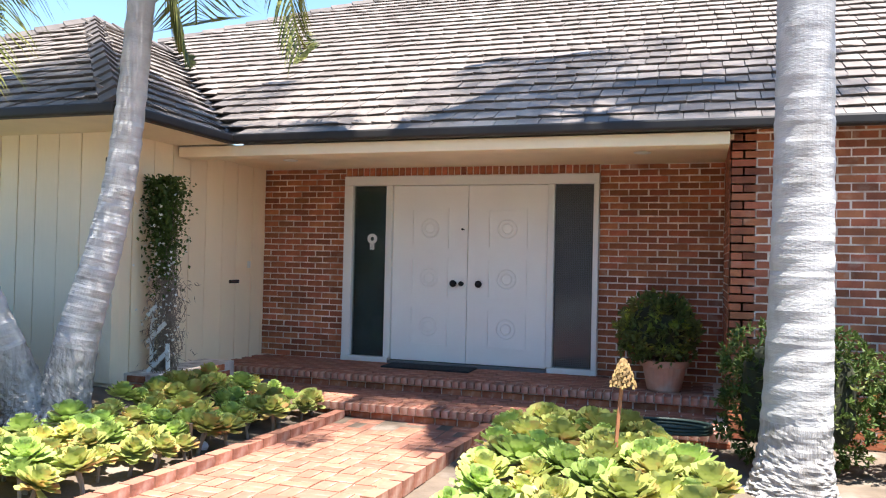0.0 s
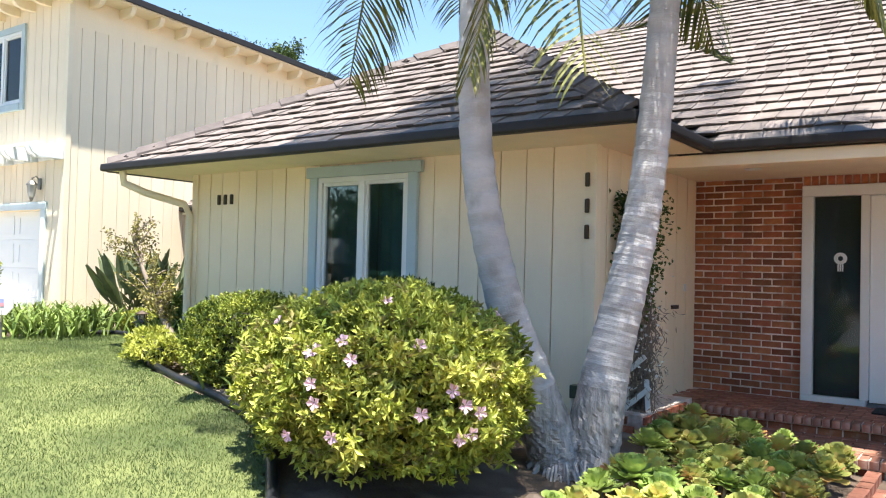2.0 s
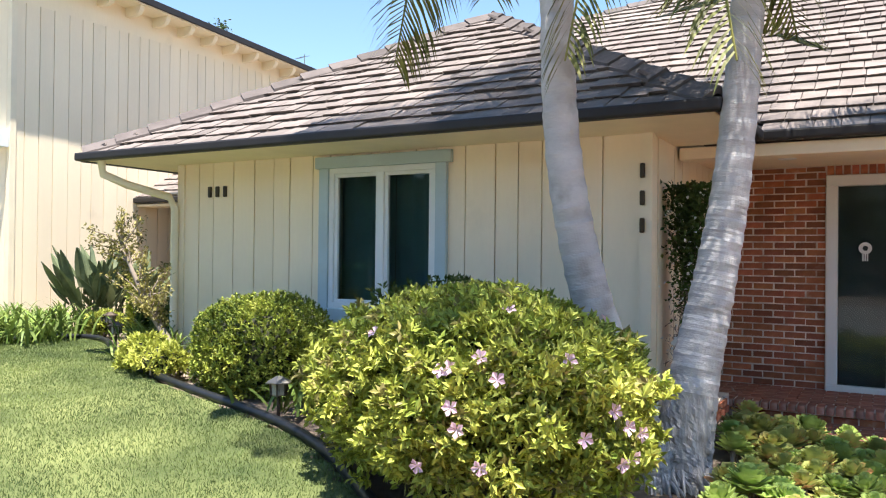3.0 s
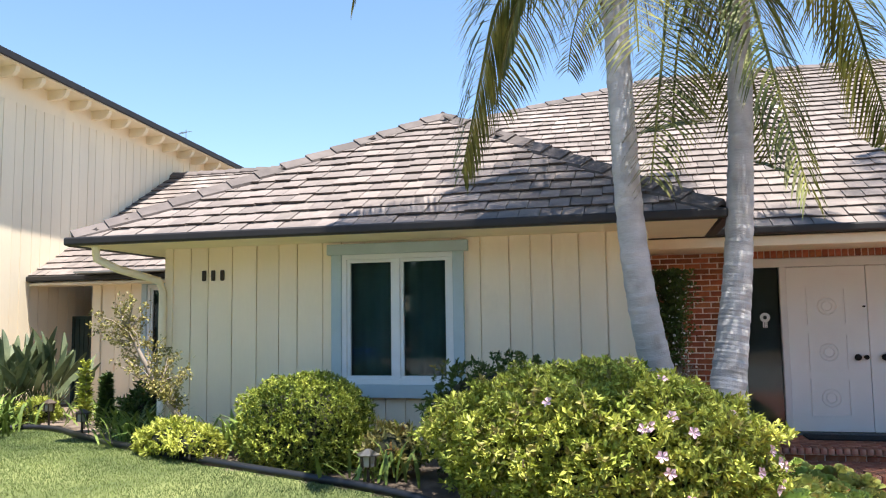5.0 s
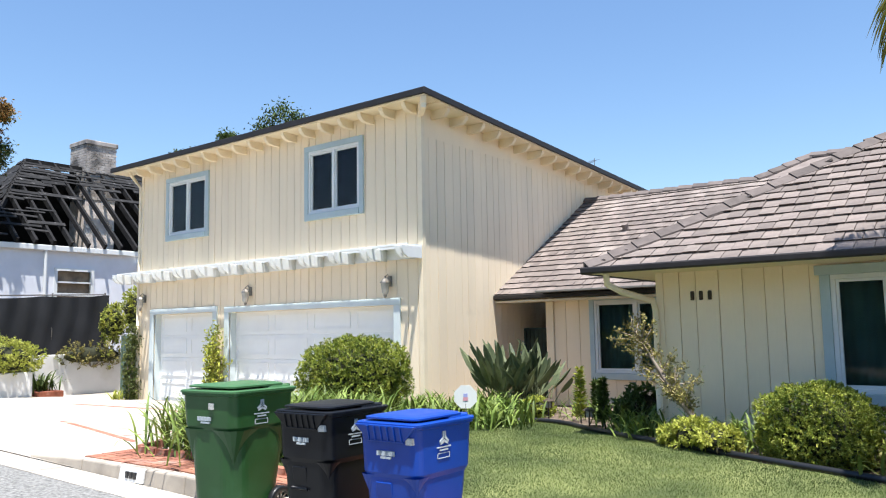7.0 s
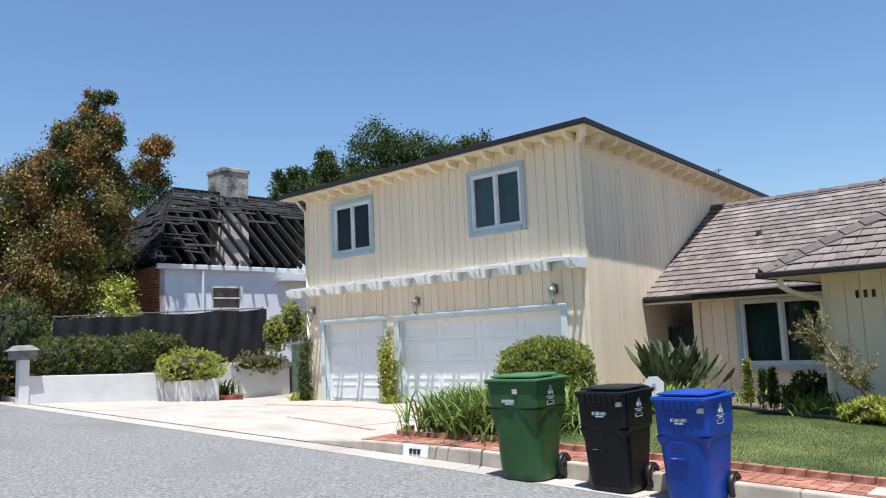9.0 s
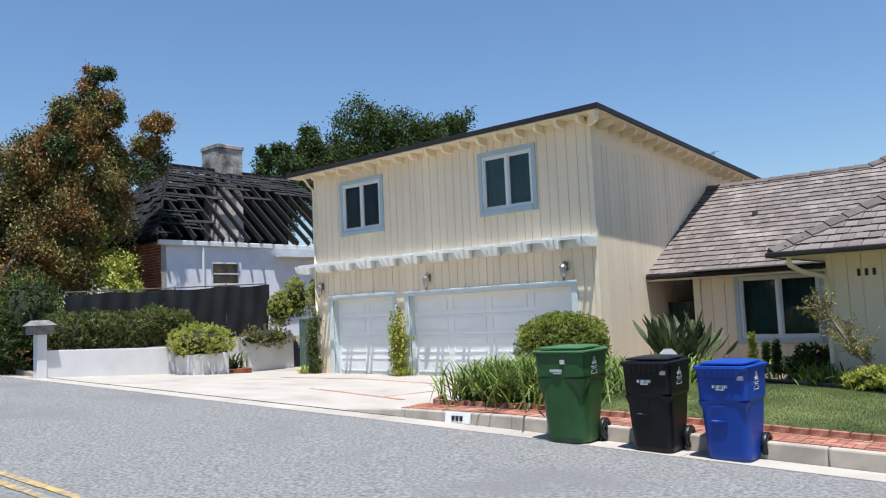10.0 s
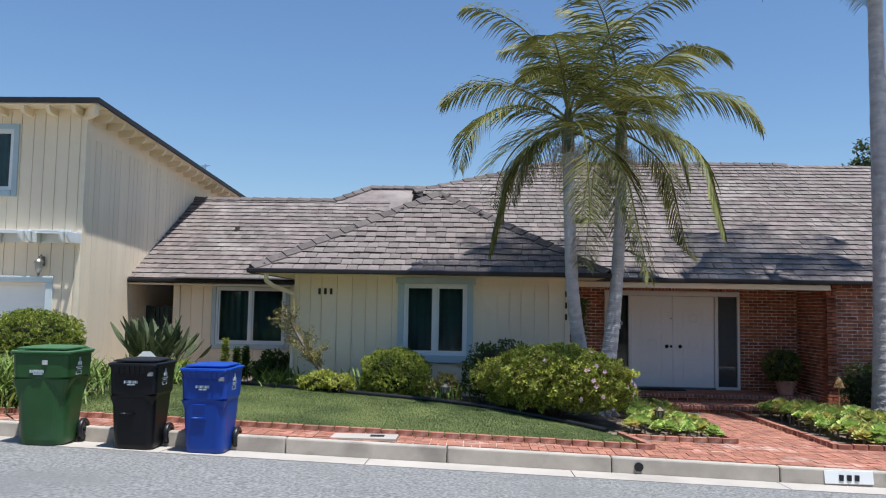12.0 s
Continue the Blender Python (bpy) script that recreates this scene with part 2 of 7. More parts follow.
def stepped(x, table):
    for (x0, v0), (x1, v1) in zip(table, table[1:]):
        if x <= x1:
            return lerp(v0, v1, (x - x0) / (x1 - x0))
    return table[-1][1]


KY = 0.41  # street face of the kerb


def gutter_z(x):
    return stepped(x, [(-70, 2.0), (-28, 0.88), (-13, 0.465), (-9, 0.325), (-2, 0.11), (12, -0.24), (30, -0.4)])


def road_z(x, y):
    d = max(0.0, KY - y)
    return gutter_z(x) + 0.03 * min(d, 5.0)


def kerb_z(x):
    return stepped(x, [(-14.7, 0.635), (-12.9, 0.64), (-9.0, 0.515), (-5.8, 0.415), (-1.9, 0.29), (6.0, 0.08), (30, -0.25)])


def path_z(y):
    return 0.17 + max(0.0, 6.3 - y) * 0.024


BACK = [(-26, 0.5), (-15, 0.56), (-12, 0.63), (-9, 0.60), (-7, 0.55), (-4.5, 0.46), (-2.45, 0.22), (-0.9, 0.22), (3, 0.25), (30, 0.2)]


def garden_z(x, y):
    back = stepped(x, BACK)
    z = lerp(kerb_z(x) + 0.02, back, (y - 1.2) / 3.6)
    if -13 < x < -4:
        z += 0.06 * math.sin(math.pi * (x + 13) / 9) * math.sin(math.pi * min(1, max(0, (y - 1.1) / 4.6)))
    return z


def drive_z(x, y):
    return lerp(gutter_z(x) + 0.008, 0.47, (y - KY) / 6.4)


def land_z(x, y):
    if y < KY + 0.01:
        return road_z(x, y) if y > -11 else 0.42
    if y < KY + 0.16:
        return gutter_z(x)
    if x < -27.8:
        return lerp(1.0, 1.45, (y - 0.4) / 1.5)
    if x < -14.9:
        return drive_z(x, y)
    return garden_z(x, y)


def sheet(name, xs, ys, height, mat, label, category, lift=0.0, inside=None):
    mesh = Mesh()
    index = {}
    for j, y in enumerate(ys):
        for i, x in enumerate(xs):
            index[i, j] = len(mesh.v)
            mesh.v.append((x, y, height(x, y) + lift))
    for j in range(len(ys) - 1):
        for i in range(len(xs) - 1):
            if inside is None or inside((xs[i] + xs[i + 1]) / 2, (ys[j] + ys[j + 1]) / 2):
                mesh.f.append((index[i, j], index[i + 1, j], index[i + 1, j + 1], index[i, j + 1]))
    return tagged(part(name, mesh, mat, smooth=True), label, category, kind="structure")


def steps_of(a, b, s):
    k = max(1, round((b - a) / s))
    return [a + (b - a) * i / k for i in range(k + 1)]


far = [-900, -400, -200, -120, -80, -60, -45, -36]
sheet("ground", far + steps_of(-30, 10, 0.25) + [14, 20, 30, 60, 120, 300, 900],
      [-900, -300, -100, -40, -20, -14] + steps_of(-12, KY, 0.7)[:-1] + [KY, KY + 0.16] + steps_of(KY + 0.3, 9.0, 0.25) + [12, 20, 40, 80, 160, 400, 900],
      land_z, SOIL, "dry brown garden soil around the house", "ground", -0.05)
sheet("road", [-400, -200, -100, -60] + steps_of(-40, 25, 1.3) + [60, 200, 400], [-11.0] + steps_of(-10.4, KY - 0.45, 0.6), road_z, ASPHALT,
      "worn grey asphalt street with faint cracks", "road", -0.005)
# ---- street: gutter strip, kerb, driveway, pavement ----
mesh = Mesh()
for x0, x1 in zip(steps_of(-60, 25, 2.5), steps_of(-60, 25, 2.5)[1:]):
    a, b = [road_z(x, KY - 0.45) + 0.004 for x in (x0, x1)], [gutter_z(x) for x in (x0, x1)]
    mesh.hexa([(x0, KY - 0.47, a[0] - 0.1), (x1 - 0.012, KY - 0.47, a[1] - 0.1), (x1 - 0.012, KY, b[1] - 0.1), (x0, KY, b[0] - 0.1),
               (x0, KY - 0.47, a[0]), (x1 - 0.012, KY - 0.47, a[1]), (x1 - 0.012, KY, b[1]), (x0, KY, b[0])])
tagged(part("gutter_strip", mesh, CONCRETE), "pale concrete gutter strip along the street", "gutter", kind="structure")

kerb = thing("kerb", "worn tan concrete kerb with joints", "kerb", kind="structure")


def kerb_block(x0, x1, t0, t1, deep=0.15):
    """One cast length; t0 and t1 are the heights of its top at both ends."""
    m = Mesh()
    g0, g1 = gutter_z(x0) - 0.1, gutter_z(x1) - 0.1
    m.hexa([(x0, KY, g0), (x1, KY, g1), (x1, KY + deep, g1), (x0, KY + deep, g0),
            (x0, KY + 0.025, t0), (x1, KY + 0.025, t1), (x1, KY + deep, t1), (x0, KY + deep, t0)])
    part("kerb_block", m, KERB, kerb, bevel=0.02)


for x0, x1 in zip(steps_of(-14.7, 20, 2.1), steps_of(-14.7, 20, 2.1)[1:]):
    kerb_block(x0, x1 - 0.01, kerb_z(x0), kerb_z(x1))
kerb_block(-16.0, -14.71, gutter_z(-16.0) + 0.035, kerb_z(-14.7))
kerb_block(-29.4, -27.8, gutter_z(-29.4) + 0.17, gutter_z(-27.8) + 0.04)
for x0, x1 in zip(steps_of(-60, -29.4, 2.3), steps_of(-60, -29.4, 2.3)[1:]):
    kerb_block(x0, x1 - 0.01, gutter_z(x0) + 0.17, gutter_z(x1) + 0.17)

sheet("driveway", steps_of(-27.8, -16.0, 0.6) + [-15.4, -14.9], steps_of(KY, 7.0, 0.5) + [8.8], drive_z, CONCRETE, "sunlit pale concrete driveway with brick bands", "driveway", 0.004,
      lambda x, y: (x < -14.9 or y < 1.5) and (y < 7 or x < -24.2))

PATHS = [(-2.42, 2.2), (-2.42, 4.3), (-2.42, 6.35)], [(-1.05, 2.05), (-1.02, 4.85), (-1.0, 6.35)]
LAWN_EDGE = [(-12.95, 1.2), (-12.8, 3.3), (-12.6, 5.6), (-11.9, 6.45), (-10.9, 5.75), (-9.6, 4.95), (-8.4, 4.35), (-7.0, 3.95), (-6.2, 3.7), (-5.4, 3.15), (-5.0, 2.8), (-4.4, 2.25), (-4.1, 1.95), (-3.9, 1.2)]


def in_poly(x, y, poly):
    hit = False
    for (x0, y0), (x1, y1) in zip(poly, poly[1:] + poly[:1]):
        if (y0 > y) != (y1 > y) and x < (x1 - x0) * (y - y0) / (y1 - y0) + x0:
            hit = not hit
    return hit


sheet("lawn", steps_of(-14, -3.5, 0.12), steps_of(1.1, 7.0, 0.12), garden_z, LAWN, "mown green lawn with yellowish patches", "lawn", 0.0,
      lambda x, y: in_poly(x, y, LAWN_EDGE))

# ---- house ----
EAVE, SLOPE = 2.83, 0.585
house = thing("house", "cream board-sided house with brown tiled roofs and a brick porch", "house")
WING = dict(x0=-9.75, x1=-4.45, y=5.84)
win_o = (-7.63, -6.39, 1.25, 2.64)
mid_o = (-12.64, -10.91, 1.20, 2.60)
gw1, gw2 = (-17.75, -16.27, 4.54, 5.88), (-22.84, -21.32, 4.54, 5.88)
gd1, gd2 = (-23.42, -21.0, 0.40, 2.60), (-20.40, -15.40, 0.40, 2.57)
GX0, GX1, GY, GTOP = -24.05, -14.72, 6.83, 6.24


def local(o, x0):
    return (o[0] - x0, o[1] - x0, o[2], o[3])


def sided(name, p0, p1, z0, z1, openings, pitch, seed):
    w = wall(name, p0, p1, z0, z1, openings, CREAM, house)
    siding(p0, p1, z0, z1, openings, w, pitch, seed=seed)
    return w


sided("wing_front_wall", (WING["x0"], WING["y"]), (WING["x1"], WING["y"]), 0.45, EAVE + 0.12, [local(win_o, WING["x0"])], 0.27, 1)
sided("wing_porch_wall", (WING["x1"], WING["y"]), (WING["x1"], 8.6), 0.3, EAVE + 0.12, [], 0.29, 2)
sided("wing_side_wall", (WING["x0"], 9.6), (WING["x0"], WING["y"]), 0.3, EAVE + 0.12, [], 0.29, 3)
sided("link_wall", (-13.55, 9.62), (WING["x0"], 9.62), 0.3, EAVE + 0.1, [local(mid_o, -13.55)], 0.27, 4)
sided("garage_front_wall", (GX0, GY), (GX1, GY), 0.3, GTOP, [local(o, GX0) for o in (gw1, gw2, gd1, gd2)], 0.245, 5)
sided("garage_side_wall", (GX1, GY), (GX1, 16.4), 0.3, 5.74, [], 0.245, 6)
part("side_gable", Mesh().hexa([(GX1 - 0.1, GY, 5.74), (GX1 + 0.015, GY, 5.74), (GX1 + 0.015, 16.4, 5.74), (GX1 - 0.1, 16.4, 5.74),
                                (GX1 - 0.1, GY, 6.32), (GX1 + 0.015, GY, 6.32), (GX1 + 0.015, 16.4, 5.77), (GX1 - 0.1, 16.4, 5.77)]), CREAM, house)
wall("garage_back_wall", (GX1, 16.4), (GX0, 16.4), 0.3, 5.77, [], CREAM, house)
wall("garage_far_wall", (GX0, 16.4), (GX0, GY), 0.3, 5.77, [], CREAM, house)
wall("gate_side_wall", (-13.55, 12.0), (-13.55, 9.62), 0.3, EAVE, [], CREAM, house)
wall("gate_back_wall", (GX1, 12.5), (-13.55, 12.5), 0.3, EAVE, [], DULL_WALL, house)
wall("house_back_wall", (12, 18.5), (-13.55, 18.5), 0.3, EAVE, [], CREAM, house)
wall("house_far_wall", (12, 6.4), (12, 18.5), 0.3, EAVE, [], CREAM, house)
# unseen ceiling and partitions, added to close the rooms so windows stay dark
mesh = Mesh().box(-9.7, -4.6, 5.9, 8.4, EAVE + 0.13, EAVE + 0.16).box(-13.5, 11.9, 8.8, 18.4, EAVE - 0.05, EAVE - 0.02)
part("inner_ceiling", mesh, DULL_WALL, house)
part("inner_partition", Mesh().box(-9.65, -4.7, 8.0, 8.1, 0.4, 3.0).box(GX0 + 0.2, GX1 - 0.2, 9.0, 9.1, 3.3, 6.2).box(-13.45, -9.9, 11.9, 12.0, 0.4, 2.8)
     .box(-3.4, -0.2, 10.4, 10.5, 0.4, 2.8).box(GX0 + 0.1, GX1 - 0.1, 6.95, 9.1, 3.2, 3.25), DULL_WALL, house)
# corner boards
for x, y, z in ((WING["x0"], WING["y"], EAVE), (WING["x1"], WING["y"], EAVE), (GX1, GY, GTOP), (GX0, GY, GTOP)):
    part("corner_board", Mesh().box(x - 0.05, x + 0.05, y - 0.045, y + 0.05, 0.45, z), CREAM_TRIM, house)


def roof_plane(name, quad, drop=0.05):
    """A sloping deck: corners round, thickness downwards."""
    m = Mesh()
    lo = [Vector(q) - Vector((0, 0, drop)) for q in quad]
    n = len(quad)
    m.v = [tuple(q) for q in lo] + [tuple(q) for q in quad]
    m.f = [tuple(reversed(range(n))), tuple(range(n, 2 * n))] + [(i, (i + 1) % n, n + (i + 1) % n, n + i) for i in range(n)]
    return part(name, m, DARK, house)


def tiles(parent, e0, e1, up, across0, across1, single=False, course=0.25, width=0.205, seed=1, lift=0.0):
    """Courses of flat shingle tiles. e0 to e1: the eave; up: the way up the slope, to the top; across0(s), across1(s): where a course starts and ends."""
    e0, e1, up = Vector(e0), Vector(e1), Vector(up)
    along = (e1 - e0).normalized()
    slope, length = up.normalized(), up.length
    normal = along.cross(slope).normalized()
    r = random.Random(seed)
    rest = Mesh()
    shared = None
    if single:
        t = Mesh().hexa([(0.004, 0.012, 0.004), (width - 0.004, 0.012, 0.004), (width - 0.004, course + 0.03, -0.012), (0.004, course + 0.03, -0.012),
                         (0.004, -0.02, 0.042), (width - 0.004, -0.02, 0.042), (width - 0.004, course + 0.03, 0.012), (0.004, course + 0.03, 0.012)])
        shared = t.data("tile", TILE_P)
    turn = Matrix((along, slope, normal)).transposed().to_4x4()
    s, k = 0.0, 0
    while s < length - 0.05:
        u0, u1 = across0(s), across1(s)
        u = u0 - (width * r.random())
        h = min(course, length - s)
        while u < u1 - 0.01:
            a, b = max(u, u0), min(u + width, u1)
            tilt, off = r.uniform(-0.006, 0.009), r.uniform(-0.012, 0.012)
            if b - a > 0.05:
                o = e0 + along * a + slope * (s + off) + normal * (0.004 + lift)
                if shared and b - a > width - 0.001 and h == course:
                    piece("tile", shared, parent, Matrix.Translation(o + normal * tilt) @ turn)
                else:
                    w = b - a
                    ex0, ex1 = across0(s + h) - across0(s), across1(s + h) - across1(s)
                    ex0 = max(0, ex0) if a == u0 else 0
                    ex1 = min(0, ex1) if b == u1 else 0
                    p = [(0.004, 0.012, 0.004), (w - 0.004, 0.012, 0.004), (w - 0.004 + ex1, h + 0.03, -0.012), (0.004 + ex0, h + 0.03, -0.012),
                         (0.004, -0.02, 0.042 + tilt), (w - 0.004, -0.02, 0.042 - tilt), (w - 0.004 + ex1, h + 0.03, 0.012), (0.004 + ex0, h + 0.03, 0.012)]
                    rest.hexa([o + along * q[0] + slope * q[1] + normal * q[2] for q in p])
            u += width
        s += course
        k += 1
    if rest.v:
        part("tiling", rest, TILE, parent)["kind"] = "stuff"


def ridge_tiles(parent, a, b, n_len=0.36):
    a, b = Vector(a), Vector(b)
    k = max(1, round((b - a).length / n_len))
    d = (b - a) / k
    for i in range(k):
        p, q = a + d * i, a + d * (i + 1.12)
        m = Mesh()
        side = d.cross(Vector((0, 0, 1))).normalized() * 0.13
        up = side.cross(d).normalized()
        lift = 0.075
        for w, o in ((p, 0.03), (q, 0.0)):
            m.v += [tuple(w - side - up * 0.02 + up * o), tuple(w + up * (lift + o)), tuple(w + side - up * 0.02 + up * o), tuple(w + side - up * 0.06 + up * o), tuple(w + up * (lift - 0.05 + o)), tuple(w - side - up * 0.06 + up * o)]
        m.f = [(0, 1, 7, 6), (1, 2, 8, 7), (2, 3, 9, 8), (3, 4, 10, 9), (4, 5, 11, 10), (5, 0, 6, 11), (0, 5, 4, 1), (1, 4, 3, 2), (6, 7, 10, 11), (7, 8, 9, 10)]
        part("ridge_tile", m, HIP, parent)


def gutter(a, b, name="gutter"):
    a, b = Vector(a), Vector(b)
    m = Mesh().beam(a + Vector((0, 0, -0.010)), b + Vector((0, 0, -0.010)), 0.11, 0.09)
    part(name, m, DARK, house, "dark brown metal gutter", bevel=0.02)


# wing roof: a hip end that runs back into the main roof
WX0, WX1, WY = -10.46, -3.78, 5.08
half = (WX1 - WX0) / 2
WA = Vector(((WX0 + WX1) / 2, WY + half, EAVE + half * SLOPE))
run = math.hypot(1, SLOPE)
wing_roof = roof_plane("wing_roof", [(WX0, WY, EAVE), (WX1, WY, EAVE), WA])
tiles(wing_roof, (WX0, WY, EAVE), (WX1, WY, EAVE), (0, half, half * SLOPE), lambda s: s / run, lambda s: 2 * half - s / run, True, seed=3)
right_roof = roof_plane("wing_right_roof", [(WX1, WY, EAVE), (WX1, 6.68, EAVE), (WA.x, 11.6, WA.z), WA])
tiles(right_roof, (WX1, WY, EAVE), (WX1, 10, EAVE), (-half, 0, half * SLOPE), lambda s: s / run, lambda s: 1.60 + s / run, seed=4)
left_roof = roof_plane("wing_left_roof", [(WX0, 12, EAVE), (WX0, WY, EAVE), WA, (WA.x, 12, WA.z)])
tiles(left_roof, (WX0, 12, EAVE), (WX0, WY, EAVE), (half, 0, half * SLOPE), lambda s: 0, lambda s: 6.9 - s / run, seed=5)
ridge_tiles(wing_roof, (WX0, WY, EAVE + 0.02), WA)
ridge_tiles(wing_roof, (WX1, WY, EAVE + 0.02), WA)
ridge_tiles(wing_roof, WA, (WA.x, 10.2, WA.z))
# main roof
MY, MTOP = 6.68, 12.70
mh = MTOP - MY
MZ = EAVE + mh * 0.58
main_roof = roof_plane("main_roof", [(12.6, MY, EAVE), (12.6, MTOP, MZ), (-4.1, MTOP, MZ), (-7.9, 10.7, EAVE + 3.99 * 0.58), (-3.76, MY, EAVE)])
mrun = math.hypot(1, 0.58)
tiles(main_roof, (-10.0, MY, EAVE), (12.6, MY, EAVE), (0, mh, mh * 0.58),
      lambda s: max(6.24 - s / mrun, (6.24 - 4.05 + (s / mrun - 4.05) * 1.75) if s / mrun > 4.05 else 0), lambda s: 22.6, seed=6)
ridge_tiles(main_roof, (-7.9, 10.75, EAVE + 4.03 * 0.58), (-4.1, MTOP, MZ))
ridge_tiles(main_roof, (-4.1, MTOP, MZ), (2.4, MTOP, MZ))
part("main_roof_back", Mesh().poly((-4.1, MTOP, MZ), (12.6, MTOP, MZ), (12.6, 19, EAVE), (-9.5, 19, EAVE)).poly((-9.5, 19, EAVE), (-7.9, 10.7, EAVE + 3.99 * 0.58), (-4.1, MTOP, MZ)), TILE, house)
# link roof between the garage and the wing
LY, LTOP = 9.18, 13.42
link_roof = roof_plane("link_roof", [(GX1, LY, 2.77), (-9.4, LY, 2.77), (-9.4, LTOP, 2.77 + 4.24 * 0.59), (GX1, LTOP, 2.77 + 4.24 * 0.59)])
tiles(link_roof, (GX1, LY, 2.77), (-9, LY, 2.77), (0, 4.24, 4.24 * 0.59), lambda s: 0.02, lambda s: 5.9, seed=7)
ridge_tiles(link_roof, (GX1, LTOP, 5.28), (-10.5, LTOP, 5.28))
ridge_tiles(link_roof, (-10.5, LTOP, 5.28), (-9.55, 14.35, 5.82))
ridge_tiles(link_roof, (-9.55, 14.35, 5.82), (-5.0, 14.35, 5.82))
part("rear_roof", Mesh().poly((-10.5, LTOP, 5.28), (-7.2, LTOP - 1.5, 4.5), (-5, 14.35, 5.82), (-9.55, 14.35, 5.82)).poly((GX1, LTOP, 5.28), (-10.5, LTOP, 5.28), (-9.7, 19, 2.9), (GX1, 19, 2.9)), TILE, house)
gutter((WX0 - 0.05, WY - 0.05, EAVE), (WX1 + 0.05, WY - 0.05, EAVE))
gutter((WX1 + 0.05, WY, EAVE), (WX1 + 0.05, MY, EAVE))
gutter((WX0 - 0.05, WY, EAVE), (WX0 - 0.05, 9.2, EAVE))
gutter((WX1, MY - 0.05, EAVE), (12.6, MY - 0.05, EAVE))
gutter((GX1 + 0.03, LY - 0.04, 2.74), (-10.5, LY - 0.04, 2.74))
# soffits
part("wing_soffit", Mesh().box(WX0 + 0.02, WX1 - 0.02, WY + 0.02, WING["y"] + 0.02, EAVE - 0.048, EAVE - 0.028).box(WX0 + 0.02, WING["x0"] + 0.02, WING["y"], 9.2, EAVE - 0.048, EAVE - 0.028)
     .box(WING["x1"] - 0.02, WX1 - 0.02, WING["y"], MY, EAVE - 0.048, EAVE - 0.028), CREAM_TRIM, house)
part("porch_ceiling", Mesh().box(WING["x1"], 1.0, MY + 0.25, 8.6, 2.74, 2.78), CREAM_TRIM, house)
part("porch_beam", Mesh().box(WING["x1"] + 0.05, 0.96, MY + 0.02, MY + 0.26, 2.66, EAVE - 0.06), CREAM_TRIM, house, bevel=0.01)
part("link_soffit", Mesh().box(GX1, -10.0, LY, 9.7, 2.62, 2.66), CREAM_TRIM, house)

# garage roof: low hips with rafter tails under wide eaves
GO, GE = 0.48, 6.42
gx0, gx1, gy0, gy1 = GX0 - 0.75, GX1 + GO, GY - GO, 16.9
FALL = 0.058


def deck_z(y):
    return GE - FALL * (y - gy0)


roof_plane("garage_roof", [(gx0, gy0, GE), (gx1, gy0, GE), (gx1, gy1, deck_z(gy1)), (gx0, gy1, deck_z(gy1))], 0.06)
part("eave_edge", Mesh().box(gx0 - 0.03, gx1 + 0.03, gy0 - 0.04, gy0, GE - 0.07, GE + 0.05), DARK, house, bevel=0.01)
part("eave_edge", Mesh().beam((gx1 + 0.02, gy0 - 0.04, GE - 0.01), (gx1 + 0.02, gy1, deck_z(gy1) - 0.01), 0.04, 0.12), DARK, house, bevel=0.01)
part("eave_board", Mesh().box(gx0, gx1, gy0 + 0.005, GY, GE - 0.095, GE - 0.068), CREAM_TRIM, house)
part("eave_board", Mesh().beam((gx1 - 0.24, GY, deck_z(GY) - 0.08), (gx1 - 0.24, gy1, deck_z(gy1) - 0.08), 0.47, 0.025), CREAM_TRIM, house)


def rafter_tail(x, y, dx, dy):
    top = deck_z(y) if dx else GE
    m = Mesh()
    d, w = Vector((dx, dy, 0)).normalized(), 0.045
    s = Vector((-d.y, d.x, 0)) * w
    length = math.hypot(dx, dy)
    prof = [(0, -0.085), (0, -0.26), (length * 0.55, -0.26), (length * 0.8, -0.235), (length * 0.95, -0.17), (length, -0.085)]
    for sign in (-1, 1):
        m.v += [tuple(Vector((x, y, top + z)) + d * u + s * sign) for u, z in prof]
    n = len(prof)
    m.f = [tuple(range(n)), tuple(range(2 * n - 1, n - 1, -1))] + [(i, n + i, n + (i + 1) % n, (i + 1) % n) for i in range(n)]
    part("rafter_tail", m, CREAM_TRIM, house)


for i in range(17):
    rafter_tail(GX0 + 0.25 + i * 0.562, GY, 0, -GO + 0.06)
for i in range(17):
    rafter_tail(GX1, GY + 0.35 + i * 0.585, GO - 0.06, 0)
rafter_tail(GX1, GY, GO, -GO)
part("corner_beam", Mesh().beam((GX1 + 0.0, GY, GE - 0.2), (GX1 + GO - 0.04, GY - GO + 0.04, GE - 0.2), 0.1, 0.24), CREAM_TRIM, house, bevel=0.01)

# frieze between planks and roof along the garage
part("frieze", Mesh().box(GX0, GX1, GY - 0.03, GY + 0.02, GTOP, GE - 0.08), CREAM_TRIM, house)


